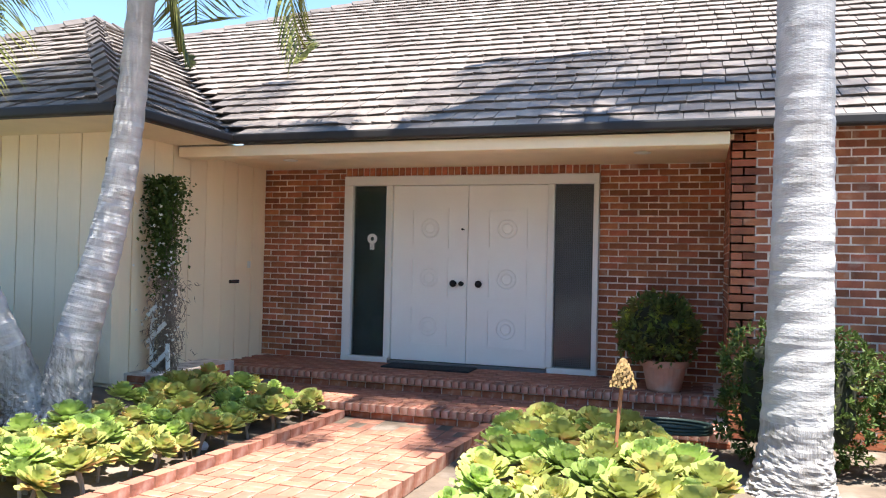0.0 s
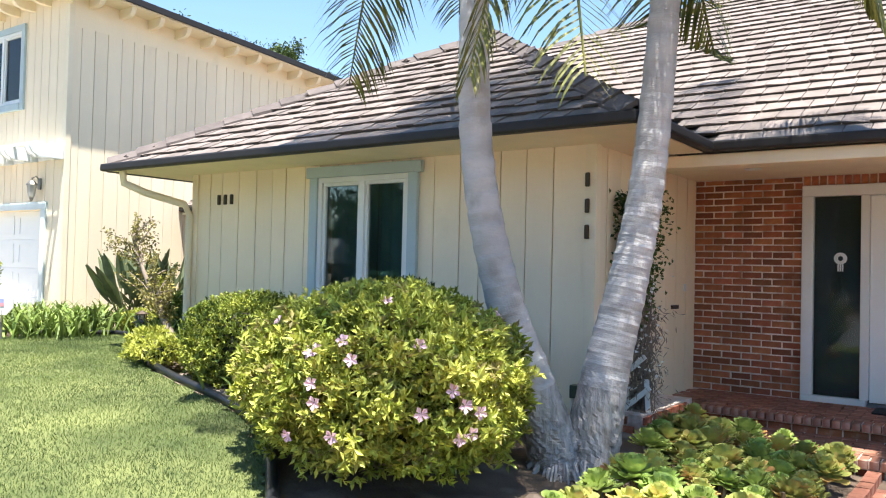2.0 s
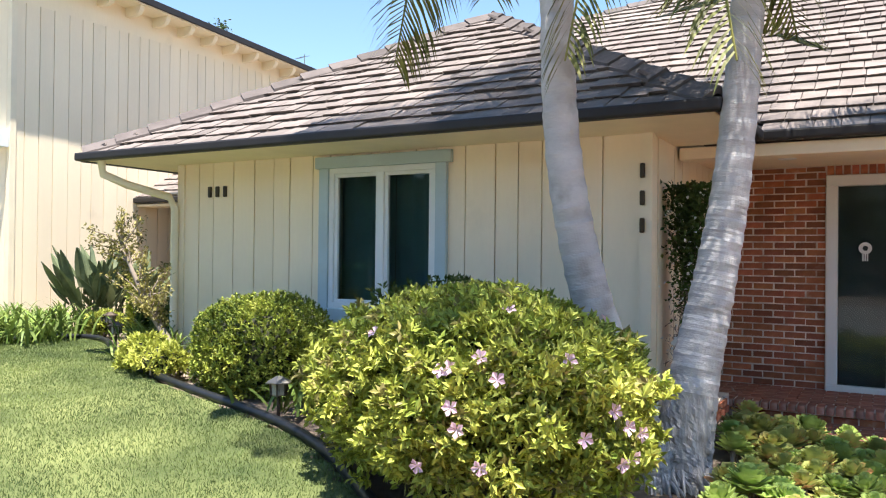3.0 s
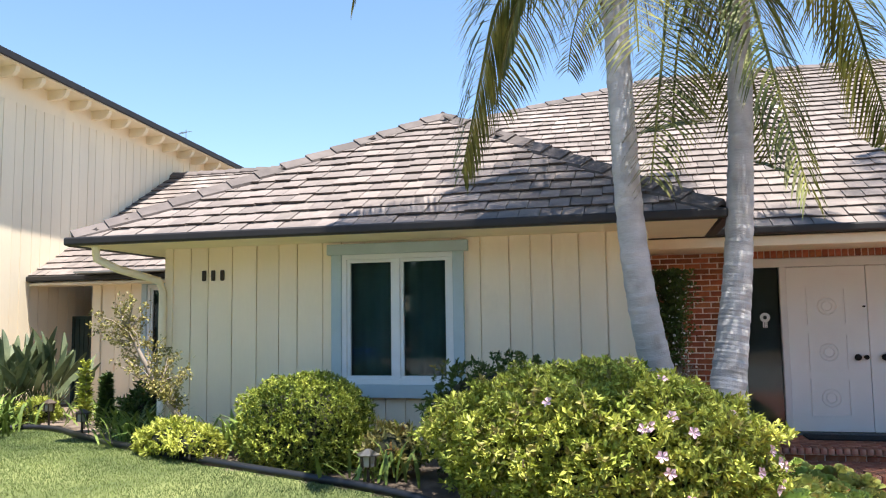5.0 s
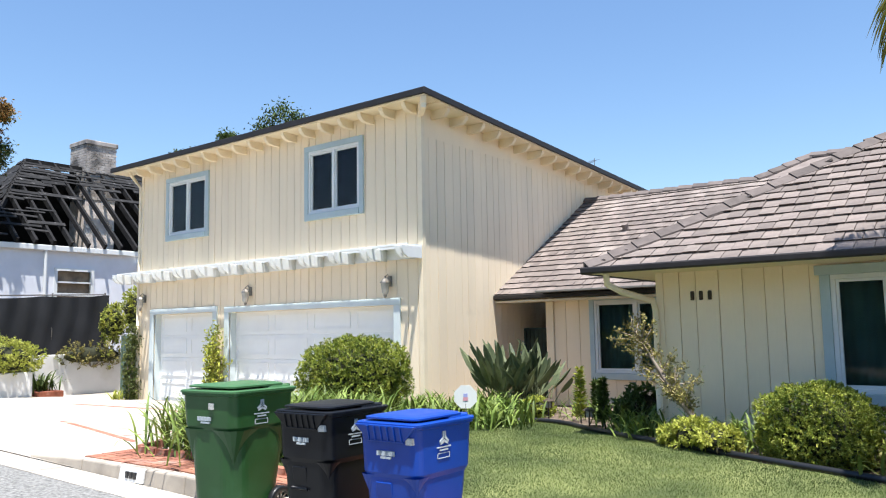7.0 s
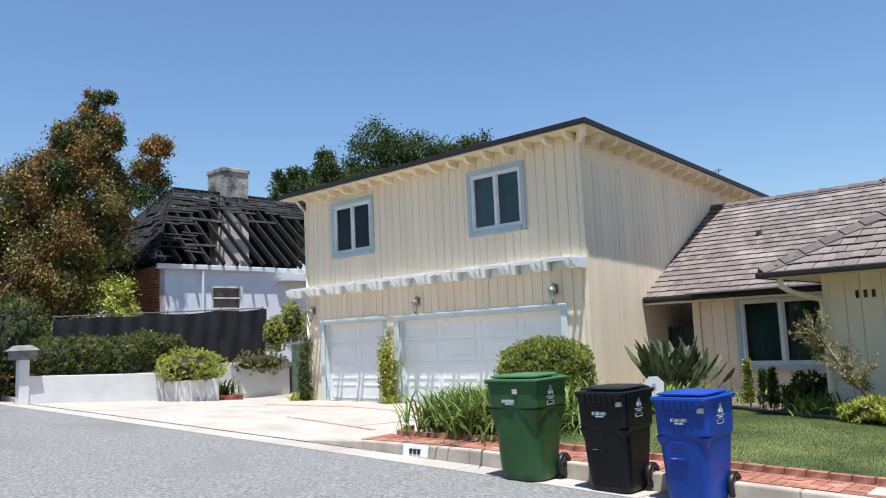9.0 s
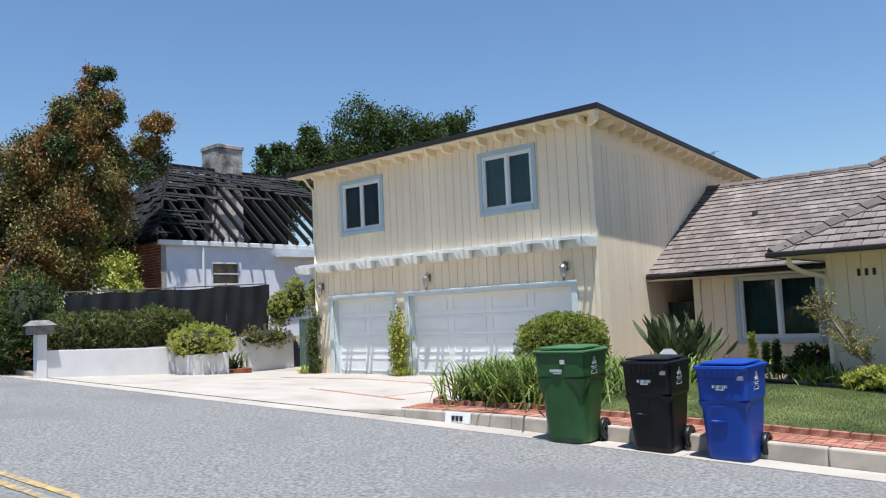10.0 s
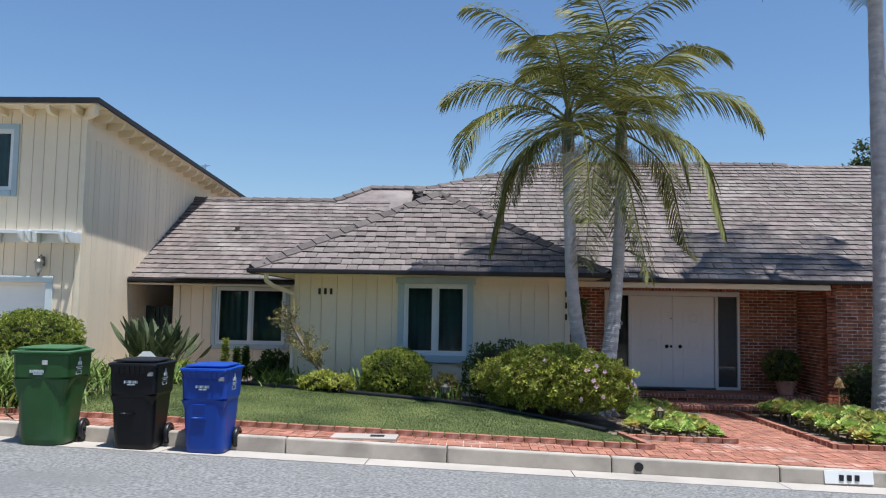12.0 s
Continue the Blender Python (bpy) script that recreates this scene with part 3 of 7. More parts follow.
def house_window(p0, p1, z0, z1, trim=0.11, head=0.0, sill=True, curtain=True, ears=0.0):
    """Two-light white window with a painted surround; p0 to p1 along the outer wall face."""
    a, d, n, w = frame_of(p0, p1)
    win = new("window")
    win.parent = house
    tagged(win, "two-light white window in a blue-grey surround")
    for u0, u1, o, b, t in ((-trim, 0, 0.05, z0 - trim * 1.2, z1), (w, w + trim, 0.05, z0 - trim * 1.2, z1), (-trim - ears, w + trim + ears, 0.055, z1, z1 + trim)):
        part("casing", slab(Mesh(), a, d, n, u0, u1, 0.0, o, b, t), BLUE_TRIM, win, "blue-grey painted casing", bevel=0.006)
    if sill:
        part("sill", slab(Mesh(), a, d, n, -0.0, w, 0.0, 0.075, z0 - trim * 1.2, z0), BLUE_TRIM, win, "blue-grey painted sill", bevel=0.008)
    f = 0.055
    m = Mesh()
    for u0, u1, b, t in ((0, w, z0, z0 + f), (0, w, z1 - f, z1), (0, f, z0 + f, z1 - f), (w - f, w, z0 + f, z1 - f), (w / 2 - 0.035, w / 2 + 0.035, z0 + f, z1 - f)):
        slab(m, a, d, n, u0, u1, -0.08, 0.03, b, t)
    part("frame", m, WHITE, win, "white vinyl frame", bevel=0.006)
    for u0, u1 in ((f, w / 2 - 0.035), (w / 2 + 0.035, w - f)):
        m = Mesh()
        s = 0.035
        for q in ((u0, u1, z0 + f, z0 + f + s), (u0, u1, z1 - f - s, z1 - f), (u0, u0 + s, z0 + f + s, z1 - f - s), (u1 - s, u1, z0 + f + s, z1 - f - s)):
            slab(m, a, d, n, q[0], q[1], -0.05, 0.005, q[2], q[3])
        part("sash", m, WHITE, win, bevel=0.004)
        pane = part("pane", slab(Mesh(), a, d, n, u0 + s, u1 - s, -0.03, -0.024, z0 + f + s, z1 - f - s), GLASS, win, "clear dark glass pane")
        pane.visible_shadow = False
        if curtain:
            m = Mesh()
            ks = steps_of(u0 - (0.3 if u0 < w / 2 else 0.03), u1 + (0.03 if u0 < w / 2 else 0.3), 0.02)
            for i, (q0, q1) in enumerate(zip(ks, ks[1:])):
                c0, c1 = [-0.22 + 0.022 * math.sin(q * 38) + 0.012 * math.sin(q * 17) for q in (q0, q1)]
                A, B = a + d * q0 + n * c0, a + d * q1 + n * c1
                m.poly((A.x, A.y, z0 - 0.1), (B.x, B.y, z0 - 0.1), (B.x, B.y, z1 + 0.05), (A.x, A.y, z1 + 0.05))
            part("curtain", m, CURTAIN, win, "dark drawn curtain", smooth=True)
    return win


house_window((win_o[0], WING["y"] - 0.022), (win_o[1], WING["y"] - 0.022), win_o[2], win_o[3], 0.115, ears=0.05)
house_window((mid_o[0], 9.598), (mid_o[1], 9.598), mid_o[2], mid_o[3], 0.10)
house_window((gw1[0], GY - 0.022), (gw1[1], GY - 0.022), gw1[2], gw1[3], 0.11)
house_window((gw2[0], GY - 0.022), (gw2[1], GY - 0.022), gw2[2], gw2[3], 0.11)


def garage_door(o, rows, cols, recess=0.16):
    x0, x1, z0, z1 = o
    z0 = 0.47
    y = GY + recess
    door = part("garage_door", Mesh().box(x0, x1, y + 0.012, y + 0.05, z0, z1), DOOR_WHITE, house, "white panelled overhead garage door")
    h = (z1 - z0) / rows
    for i in range(rows):
        b = z0 + i * h
        sec = part("section", Mesh().box(x0, x1, y, y + 0.02, b + 0.006, b + h - 0.006), DOOR_WHITE, door, bevel=0.004)
        w = (x1 - x0) / cols
        m = Mesh()
        for j in range(cols):
            a = x0 + j * w
            m.box(a + 0.10, a + w - 0.10, y - 0.012, y, b + h * 0.80, b + h * 0.85).box(a + 0.10, a + w - 0.10, y - 0.012, y, b + h * 0.16, b + h * 0.21)
            m.box(a + 0.09, a + 0.12, y - 0.012, y, b + h * 0.2, b + h * 0.82).box(a + w - 0.12, a + w - 0.09, y - 0.012, y, b + h * 0.2, b + h * 0.82)
        part("panel_moulding", m, DOOR_WHITE, sec)
    part("head_trim", Mesh().box(x0 - 0.16, x1 + 0.16, GY - 0.06, GY + 0.0, z1, z1 + 0.13), PALE_TRIM, door, "pale blue-grey trim", bevel=0.008)
    for a, b in ((x0 - 0.16, x0), (x1, x1 + 0.16)):
        part("side_trim", Mesh().box(a, b, GY - 0.06, GY + 0.0, z0, z1 - 0.002), PALE_TRIM, door, "pale blue-grey trim", bevel=0.008)
        xa = b if b == x0 else a
        part("jamb", Mesh().box(xa - 0.012, xa + 0.012, GY, y, z0, z1), PALE_TRIM, door)


garage_door(gd1, 4, 2)
garage_door(gd2, 4, 4)

# shelf pergola over the garage doors
perg = part("garage_pergola", Mesh().box(GX0 - 0.3, GX1 + 0.03, GY - 0.07, GY - 0.025, 3.42, 3.62), WHITE, house, "white timber pergola shelf on paired brackets")
part("front_board", Mesh().box(GX0 - 0.35, GX1 + 0.05, GY - 0.50, GY - 0.455, 3.615, 3.66), WHITE, perg, bevel=0.006)
part("shelf_board", Mesh().box(GX0 - 0.3, GX1 + 0.03, GY - 0.215, GY - 0.02, 3.625, 3.655), WHITE, perg)
part("mid_board", Mesh().box(GX0 - 0.35, GX1 + 0.05, GY - 0.27, GY - 0.235, 3.60, 3.65), WHITE, perg)
for i in range(12):
    x = GX0 - 0.22 + i * (GX1 - GX0 + 0.17) / 11
    for dx in (-0.10, 0.06):
        m = Mesh()
        prof = [(-0.07, 3.62), (-0.07, 3.40), (-0.48, 3.40), (-0.60, 3.47), (-0.64, 3.55), (-0.64, 3.62)]
        for s in (0, 0.045):
            m.v += [(x + dx + s, GY + q[0], q[1]) for q in prof]
        n = len(prof)
        m.f = [tuple(range(n)), tuple(range(2 * n - 1, n - 1, -1))] + [(k, n + k, n + (k + 1) % n, (k + 1) % n) for k in range(n)]
        part("bracket", m, WHITE, perg, bevel=0.005)
# ---- brickwork ----
PORCH_Z, PORCH_Y, STEP_Y, STEP_Z = 0.45, 7.40, 6.58, 0.31
BL, BH, BD = 0.205, 0.066, 0.095


def brick_shape(length, height, deep, mat, name="brick"):
    m = Mesh()
    x, y, z = length / 2 - 0.0075, deep / 2, height / 2 - 0.0075
    m.hexa([(-x, -y, -z), (x, -y, -z), (x, y, -z), (-x, y, -z), (-x, -y, z), (x, -y, z), (x, y, z), (-x, y, z)])
    return m.data(name, mat)


def brick_wall(name, p0, p1, z0, z1, single, openings=(), proud=0.014, seed=1):
    w = wall(name, p0, p1, z0, z1, openings, WALL_MORTAR, house, 0.2)
    a, d, n, length = frame_of(p0, p1)
    r = random.Random(seed)
    shared = brick_shape(BL, 0.073, 0.03, BRICK_P) if single else None
    turn = Matrix((d, -n, Vector((0, 0, 1)))).transposed().to_4x4()
    rest = Mesh()
    k, z = 0, z0
    while z < z1 - 0.02:
        h = min(0.072, z1 - z)
        u = -BL * 0.5 * (k % 2)
        while u < length - 0.005:
            lo, hi = max(u, 0), min(u + BL, length)
            mid = (lo + hi) / 2
            if hi - lo > 0.03 and not any(o[0] < mid < o[1] and o[2] < z + 0.03 < o[3] for o in openings):
                c = a + d * mid + n * (proud - 0.0255 + r.uniform(-0.0005, 0.004)) + d * r.uniform(-0.004, 0.004) + Vector((0, 0, z + h / 2 + r.uniform(-0.002, 0.002)))
                if shared and hi - lo > BL - 0.001 and h == 0.072:
                    piece("brick", shared, w, Matrix.Translation(c) @ turn @ pose(0, 0, 0, 0, r.uniform(-0.8, 0.8), 0))
                else:
                    m = Matrix.Translation(c) @ turn
                    rest.box(-(hi - lo) / 2 + 0.007, (hi - lo) / 2 - 0.007, -0.015, 0.015, -h / 2 + 0.007, h / 2 - 0.007, m)
            u += BL
        z += 0.072
        k += 1
    if rest.v:
        part("brickwork", rest, BRICK, w)["kind"] = "stuff"
    return w


brick_wall("porch_left_brick_wall", (WING["x1"] + 0.02, 8.47), (-3.32, 8.47), PORCH_Z, 2.74, True, seed=11)
brick_wall("porch_right_brick_wall", (-0.30, 8.47), (0.98, 8.47), PORCH_Z, 2.74, True, seed=12)
brick_wall("bay_side_brick_wall", (0.98, 8.47), (0.98, 6.98), 0.2, EAVE, False, seed=13)
brick_wall("bay_front_brick_wall", (0.98, 6.98), (11.9, 6.98), 0.2, EAVE, False, seed=14)
lintel = wall("door_lintel", (-3.32, 8.47), (-0.30, 8.47), 2.64, 2.75, [], WALL_MORTAR, house, 0.2)
soldier = brick_shape(0.075, 0.105, 0.03, BRICK_P, "soldier_brick")
for i in range(40):
    piece("brick", soldier, lintel, Matrix.Translation((-3.28 + i * 0.0755, 8.47, 2.695)))

# ---- porch and steps ----
porch = part("porch", Mesh().box(WING["x1"], 0.98, PORCH_Y + 0.06, 8.6, 0.0, PORCH_Z - 0.012).box(-3.85, 0.98, STEP_Y + 0.06, PORCH_Y + 0.1, 0.0, STEP_Z - 0.012), MORTAR)
tagged(porch, "red brick porch with two low steps", "porch", kind="structure")
rowlock = brick_shape(0.078, 0.08, 0.2, PAVER_P, "edge_brick")
stretch = brick_shape(0.21, 0.075, 0.08, BRICK_P, "riser_brick")
for i in range(70):
    x = WING["x1"] + 0.06 + i * 0.0785
    if x < 0.95:
        piece("edge_brick", rowlock, porch, Matrix.Translation((x, PORCH_Y + 0.09, PORCH_Z - 0.035)))
    if -3.8 < x < 0.95:
        piece("edge_brick", rowlock, porch, Matrix.Translation((x, STEP_Y + 0.09, STEP_Z - 0.035)))
for i in range(27):
    x = WING["x1"] + 0.1 + i * 0.21
    if x < 0.9:
        piece("riser_brick", stretch, porch, Matrix.Translation((x, PORCH_Y + 0.085, PORCH_Z - 0.115)))
    if -3.75 < x < 0.9:
        piece("riser_brick", stretch, porch, Matrix.Translation((x, STEP_Y + 0.085, STEP_Z - 0.115)))
paver = brick_shape(0.21, 0.07, 0.1, PAVER_P, "paver")
for j in range(9):
    for i in range(27):
        x, y = WING["x1"] + 0.1 + i * 0.21 + 0.1 * (j % 2), PORCH_Y + 0.25 + j * 0.107
        if x < 0.88 and y < 8.4:
            piece("paver", paver, porch, Matrix.Translation((x, y, PORCH_Z - 0.0255)))
    for i in range(27):
        x, y = -3.7 + i * 0.21 + 0.1 * (j % 2), STEP_Y + 0.25 + j * 0.107
        if x < 0.88 and y < PORCH_Y + 0.02:
            piece("paver", paver, porch, Matrix.Translation((x, y, STEP_Z - 0.0255)))
part("porch_cheek", Mesh().box(-4.43, -4.06, 6.02, 7.3, 0.2, 0.52), WALL_MORTAR, porch)
for i in range(5):
    for j in range(3):
        piece("riser_brick", stretch, porch, Matrix.Translation((-4.08, 6.14 + i * 0.215 + 0.1 * (j % 2), 0.32 + j * 0.077)) @ Matrix.Rotation(radians(90), 4, "Z"))
for j in range(3):
    piece("riser_brick", stretch, porch, Matrix.Translation((-4.28 + 0.06 * (j % 2), 6.04, 0.32 + j * 0.077)))

# ---- brick path and pavement, laid in a basket weave ----
LEFT, RIGHT = PATHS


def edge_x(y, line):
    return stepped(y, [(q[1], q[0]) for q in line])


def walk_z(x, y):
    side = kerb_z(x) - 0.002
    inner = path_z(y)
    return lerp(side, inner, (y - 1.0) / 2.2)


def on_path(x, y):
    if y < 2.1:
        return y > 1.05 and -3.85 < x < 9.0
    return edge_x(y, LEFT) < x < edge_x(y, RIGHT) and y < STEP_Y + 0.02


path = sheet("brick_path", steps_of(-4.0, 9.0, 0.1), steps_of(1.0, 6.8, 0.1), walk_z, MORTAR, "red brick garden path laid in basket weave", "path", -0.012,
             lambda x, y: on_path(x, y))
pavement = sheet("pavement", steps_of(-15.0, 18, 0.3), steps_of(KY + 0.15, 1.15, 0.15), lambda x, y: kerb_z(x), WALL_MORTAR, "red brick pavement strip behind the kerb", "pavement", -0.012)


def lay(parent, x0, x1, y0, y1, inside, height, single, cell=0.214, turn=0.0):
    rest = Mesh()
    j = 0
    y = y0
    while y < y1:
        x, i = x0, 0
        while x < x1:
            for k in (0, 1):
                if (i + j) % 2:
                    cx, cy, w, h = x + cell / 2, y + cell * (0.25 + 0.5 * k), cell, cell / 2
                else:
                    cx, cy, w, h = x + cell * (0.25 + 0.5 * k), y + cell / 2, cell / 2, cell
                cx += turn * (cy - 4.0)
                if not inside(cx, cy):
                    continue
                z = height(cx, cy)
                sx, sy = (height(cx + 0.1, cy) - z) / 0.1, (height(cx, cy + 0.1) - z) / 0.1
                lift = random.uniform(-0.003, 0.003)
                if single(cx, cy):
                    m = Matrix.Translation((cx, cy, z + lift - 0.027)) @ Matrix.Rotation(math.atan(sy), 4, "X") @ Matrix.Rotation(-math.atan(sx), 4, "Y")
                    if w < h:
                        m = m @ Matrix.Rotation(radians(90), 4, "Z")
                    piece("paver", paver, parent, m)
                else:
                    a, b = w / 2 - 0.005, h / 2 - 0.005
                    q = [(cx - a, cy - b), (cx + a, cy - b), (cx + a, cy + b), (cx - a, cy + b)]
                    zs = [z + sx * (p - cx) + sy * (t - cy) + lift for p, t in q]
                    rest.hexa([(p, t, e - 0.05) for (p, t), e in zip(q, zs)] + [(p, t, e + 0.004) for (p, t), e in zip(q, zs)])
            x += cell
            i += 1
        y += cell
        j += 1
    part("paving", rest, PAVER, parent)["kind"] = "stuff"


lay(path, -3.9, 9.0, 1.06, STEP_Y, on_path, walk_z, lambda x, y: 3.4 < y < 6.6)
lay(pavement, -14.9, 12, KY + 0.15, 1.02, lambda x, y: True, lambda x, y: kerb_z(x), lambda x, y: False)

# brick edging round the beds and the lawn
edge_brick = brick_shape(0.205, 0.115, 0.095, PAVER_P, "edging_brick")


def edging(name, pts, height, label):
    t = thing(name, label, "edging", kind="structure")
    for (x0, y0), (x1, y1) in zip(pts, pts[1:]):
        d = math.hypot(x1 - x0, y1 - y0)
        k = max(1, round(d / 0.212))
        for i in range(k):
            f = (i + 0.5) / k
            x, y = x0 + (x1 - x0) * f, y0 + (y1 - y0) * f
            ang = math.atan2(y1 - y0, x1 - x0)
            z = height(x, y)
            rise = (height(x + 0.1 * math.cos(ang), y + 0.1 * math.sin(ang)) - z) / 0.1
            piece("edging_brick", edge_brick, t, Matrix.Translation((x, y, z - 0.008 + random.uniform(-0.004, 0.004))) @ Matrix.Rotation(ang, 4, "Z") @ Matrix.Rotation(-math.atan(rise), 4, "Y") @ pose(0, 0, 0, 0, 0, random.uniform(-1.5, 1.5)))


edging("lawn_edging", [(-15.0, 1.75), (-14.65, 1.12), (-3.85, 1.12)], lambda x, y: kerb_z(x) + 0.03, "single row of red bricks edging the lawn")
edging("bed_edging", [(-3.85, 1.12), (-4.1, 2.1)], lambda x, y: kerb_z(x) + 0.03, "row of red bricks edging the lawn end")
edging("left_bed_edging", [(-4.05, 2.2), LEFT[0], LEFT[1], LEFT[2], (-2.42, 6.55)], lambda x, y: walk_z(x, y) + 0.03, "row of red bricks edging the succulent bed")
edging("right_bed_edging", [(8.0, 2.05), RIGHT[0], RIGHT[1], RIGHT[2], (-1.0, 6.55)], lambda x, y: walk_z(x, y) + 0.03, "row of red bricks edging the succulent bed")

# ---- front doors ----
GREYKNOB = material("dark_bronze", (0.02, 0.02, 0.022), 0.35, 0.1, 5, 50, 0, metal=0.8)
DY = 8.44
entry = new("entrance")
entry.parent = house
tagged(entry, "white double front door with sidelights")
m = Mesh()
for x0, x1 in ((-3.32, -3.21), (-2.78, -2.70), (-0.86, -0.78), (-0.36, -0.30)):
    m.box(x0, x1, DY - 0.02, DY + 0.1, PORCH_Z + 0.06, 2.53)
m.box(-3.32, -0.30, DY - 0.02, DY + 0.1, 2.53, 2.64).box(-3.32, -2.72, DY - 0.03, DY + 0.1, PORCH_Z, PORCH_Z + 0.06).box(-0.84, -0.30, DY - 0.03, DY + 0.1, PORCH_Z, PORCH_Z + 0.06)
part("door_frame", m, WHITE, entry, "white painted door frame", bevel=0.008)
part("threshold", Mesh().box(-2.71, -0.85, DY - 0.05, DY + 0.1, PORCH_Z, PORCH_Z + 0.03), material("worn_threshold", (0.10, 0.11, 0.12), 0.5, 0.2), entry)


def ring(m, x, y, z, r, t):
    k = len(m.v)
    n = 32
    for i in range(n):
        a = 2 * math.pi * i / n
        c, s = math.cos(a), math.sin(a)
        m.v += [(x + (r - t) * c, y, z + (r - t) * s), (x + r * c, y - 0.006, z + r * s), (x + (r + t) * c, y, z + (r + t) * s)]
    for i in range(n):
        a, b = k + 3 * i, k + 3 * ((i + 1) % n)
        m.f += [(a, a + 1, b + 1, b), (a + 1, a + 2, b + 2, b + 1)]


for x0, x1 in ((-2.698, -1.783), (-1.777, -0.862)):
    leaf = part("front_door", Mesh().box(x0, x1, DY + 0.03, DY + 0.075, PORCH_Z + 0.04, 2.525), DOOR_WHITE, entry, "white panelled front door", bevel=0.004)
    cx = (x0 + x1) / 2
    for z in (2.03, 1.46, 0.90):
        m = Mesh()
        w, h = 0.23, 0.235
        for a, b, c, e in ((-w, w, h - 0.025, h), (-w, w, -h, -h + 0.025), (-w, -w + 0.025, -h + 0.025, h - 0.025), (w - 0.025, w, -h + 0.025, h - 0.025)):
            m.box(cx + a, cx + b, DY + 0.016, DY + 0.031, z + c, z + e)
        ring(m, cx, DY + 0.0295, z, 0.105, 0.010)
        ring(m, cx, DY + 0.029, z, 0.06, 0.008)
        part("moulding", m, DOOR_WHITE, leaf, "raised square and circle moulding")


def knob(x, z, r):
    m = Mesh()
    prof = [(0.6, 0.03), (0.6, 0.02), (0.3, 0.015), (0.3, -0.015), (0.9, -0.02), (1.0, -0.035), (0.8, -0.055), (0.2, -0.06)]
    k, n = len(m.v), 16
    for f, o in prof:
        for i in range(n):
            a = 2 * math.pi * i / n
            m.v.append((x + f * r * math.cos(a), DY + o, z + f * r * math.sin(a)))
    for j in range(len(prof) - 1):
        for i in range(n):
            a, b = k + j * n + i, k + j * n + (i + 1) % n
            m.f.append((a, b, b + n, a + n))
    m.f.append(tuple(k + (len(prof) - 1) * n + i for i in range(n)))
    part("door_knob", m, GREYKNOB, entry, "dark bronze round knob", smooth=True)


knob(-1.93, 1.40, 0.042)
knob(-1.835, 1.40, 0.030)
knob(-1.63, 1.40, 0.042)
knob(-1.83, 2.02, 0.013)
DIMGLASS = glass_material("dim_glass", (0.75, 0.79, 0.78), 0.03)
for x0, x1 in ((-3.21, -2.78), (-0.78, -0.36)):
    pane = part("sidelight_pane", Mesh().box(x0, x1, DY + 0.04, DY + 0.046, PORCH_Z + 0.06, 2.53), DIMGLASS, entry, "dark sidelight glass")
    pane.visible_shadow = False
part("sidelight_curtain", Mesh().box(-3.22, -2.77, DY + 0.075, DY + 0.08, PORCH_Z + 0.05, 2.54), material("net_curtain", (0.13, 0.15, 0.15), 0.9, 0.15, 3, 60, 0.1), entry, "grey-green net curtain")
m = Mesh()
for i in range(22):
    m.box(-0.78 + i * 0.0195, -0.774 + i * 0.0195, DY + 0.03, DY + 0.036, PORCH_Z + 0.06, 2.53)
for i in range(103):
    m.box(-0.78, -0.36, DY + 0.028, DY + 0.033, PORCH_Z + 0.07 + i * 0.0195, PORCH_Z + 0.076 + i * 0.0195)
part("screen_grid", m, material("grey_screen", (0.12, 0.13, 0.14), 0.5, 0.1, metal=0.4), entry, "fine grey wire grid")
orn = Mesh()
n = 20
for r_, y in ((0.025, DY + 0.035), (0.025, DY + 0.02), (0.06, DY + 0.02), (0.06, DY + 0.035)):
    orn.v += [(-2.965 + r_ * math.cos(2 * math.pi * i / n), y, 1.90 + r_ * math.sin(2 * math.pi * i / n)) for i in range(n)]
orn.f = [(j * n + i, j * n + (i + 1) % n, ((j + 1) % 4) * n + (i + 1) % n, ((j + 1) % 4) * n + i) for j in range(4) for i in range(n)]
orn_ob = part("sidelight_ornament", orn, WHITE, entry, "small white round hanging ornament")
for i in range(3):
    part("pendant", Mesh().box(-2.992 + i * 0.02, -2.979 + i * 0.02, DY + 0.022, DY + 0.034, 1.77, 1.842), WHITE, orn_ob)
mat_ob = part("doormat", Mesh().box(-2.62, -1.6, 7.98, 8.34, PORCH_Z + 0.004, PORCH_Z + 0.022), material("mat_fibre", (0.016, 0.017, 0.019), 0.95, 0.3, 8, 120, 0.6), None, bevel=0.006)
tagged(mat_ob, "flat black doormat lying before the front doors", "doormat")

# small fixtures on the house
for x in (-3.6, 0.2):
    part("recessed_lamp", Mesh().lathe(x, 7.6, [(0.085, 2.735), (0.08, 2.728), (0.06, 2.728), (0.05, 2.74)], 20), WHITE, house)
part("mail_slot", Mesh().box(WING["x1"] + 0.022, WING["x1"] + 0.045, 7.72, 7.9, 1.34, 1.38), DARK, house)
part("doorbell", Mesh().box(WING["x1"] + 0.022, WING["x1"] + 0.04, 8.1, 8.14, 1.52, 1.6), WHITE, house)
NUMBER = material("number_metal", (0.05, 0.035, 0.02), 0.4, 0.2, metal=0.5)
for i in range(3):
    part("number_bar", Mesh().box(-9.33 + i * 0.115, -9.28 + i * 0.115, WING["y"] - 0.045, WING["y"] - 0.02, 2.40, 2.52), NUMBER, house, bevel=0.01)
    part("number_bar", Mesh().box(-4.495, -4.455, WING["y"] - 0.075, WING["y"] - 0.046, 2.42 - i * 0.22, 2.54 - i * 0.22), NUMBER, house, bevel=0.01)
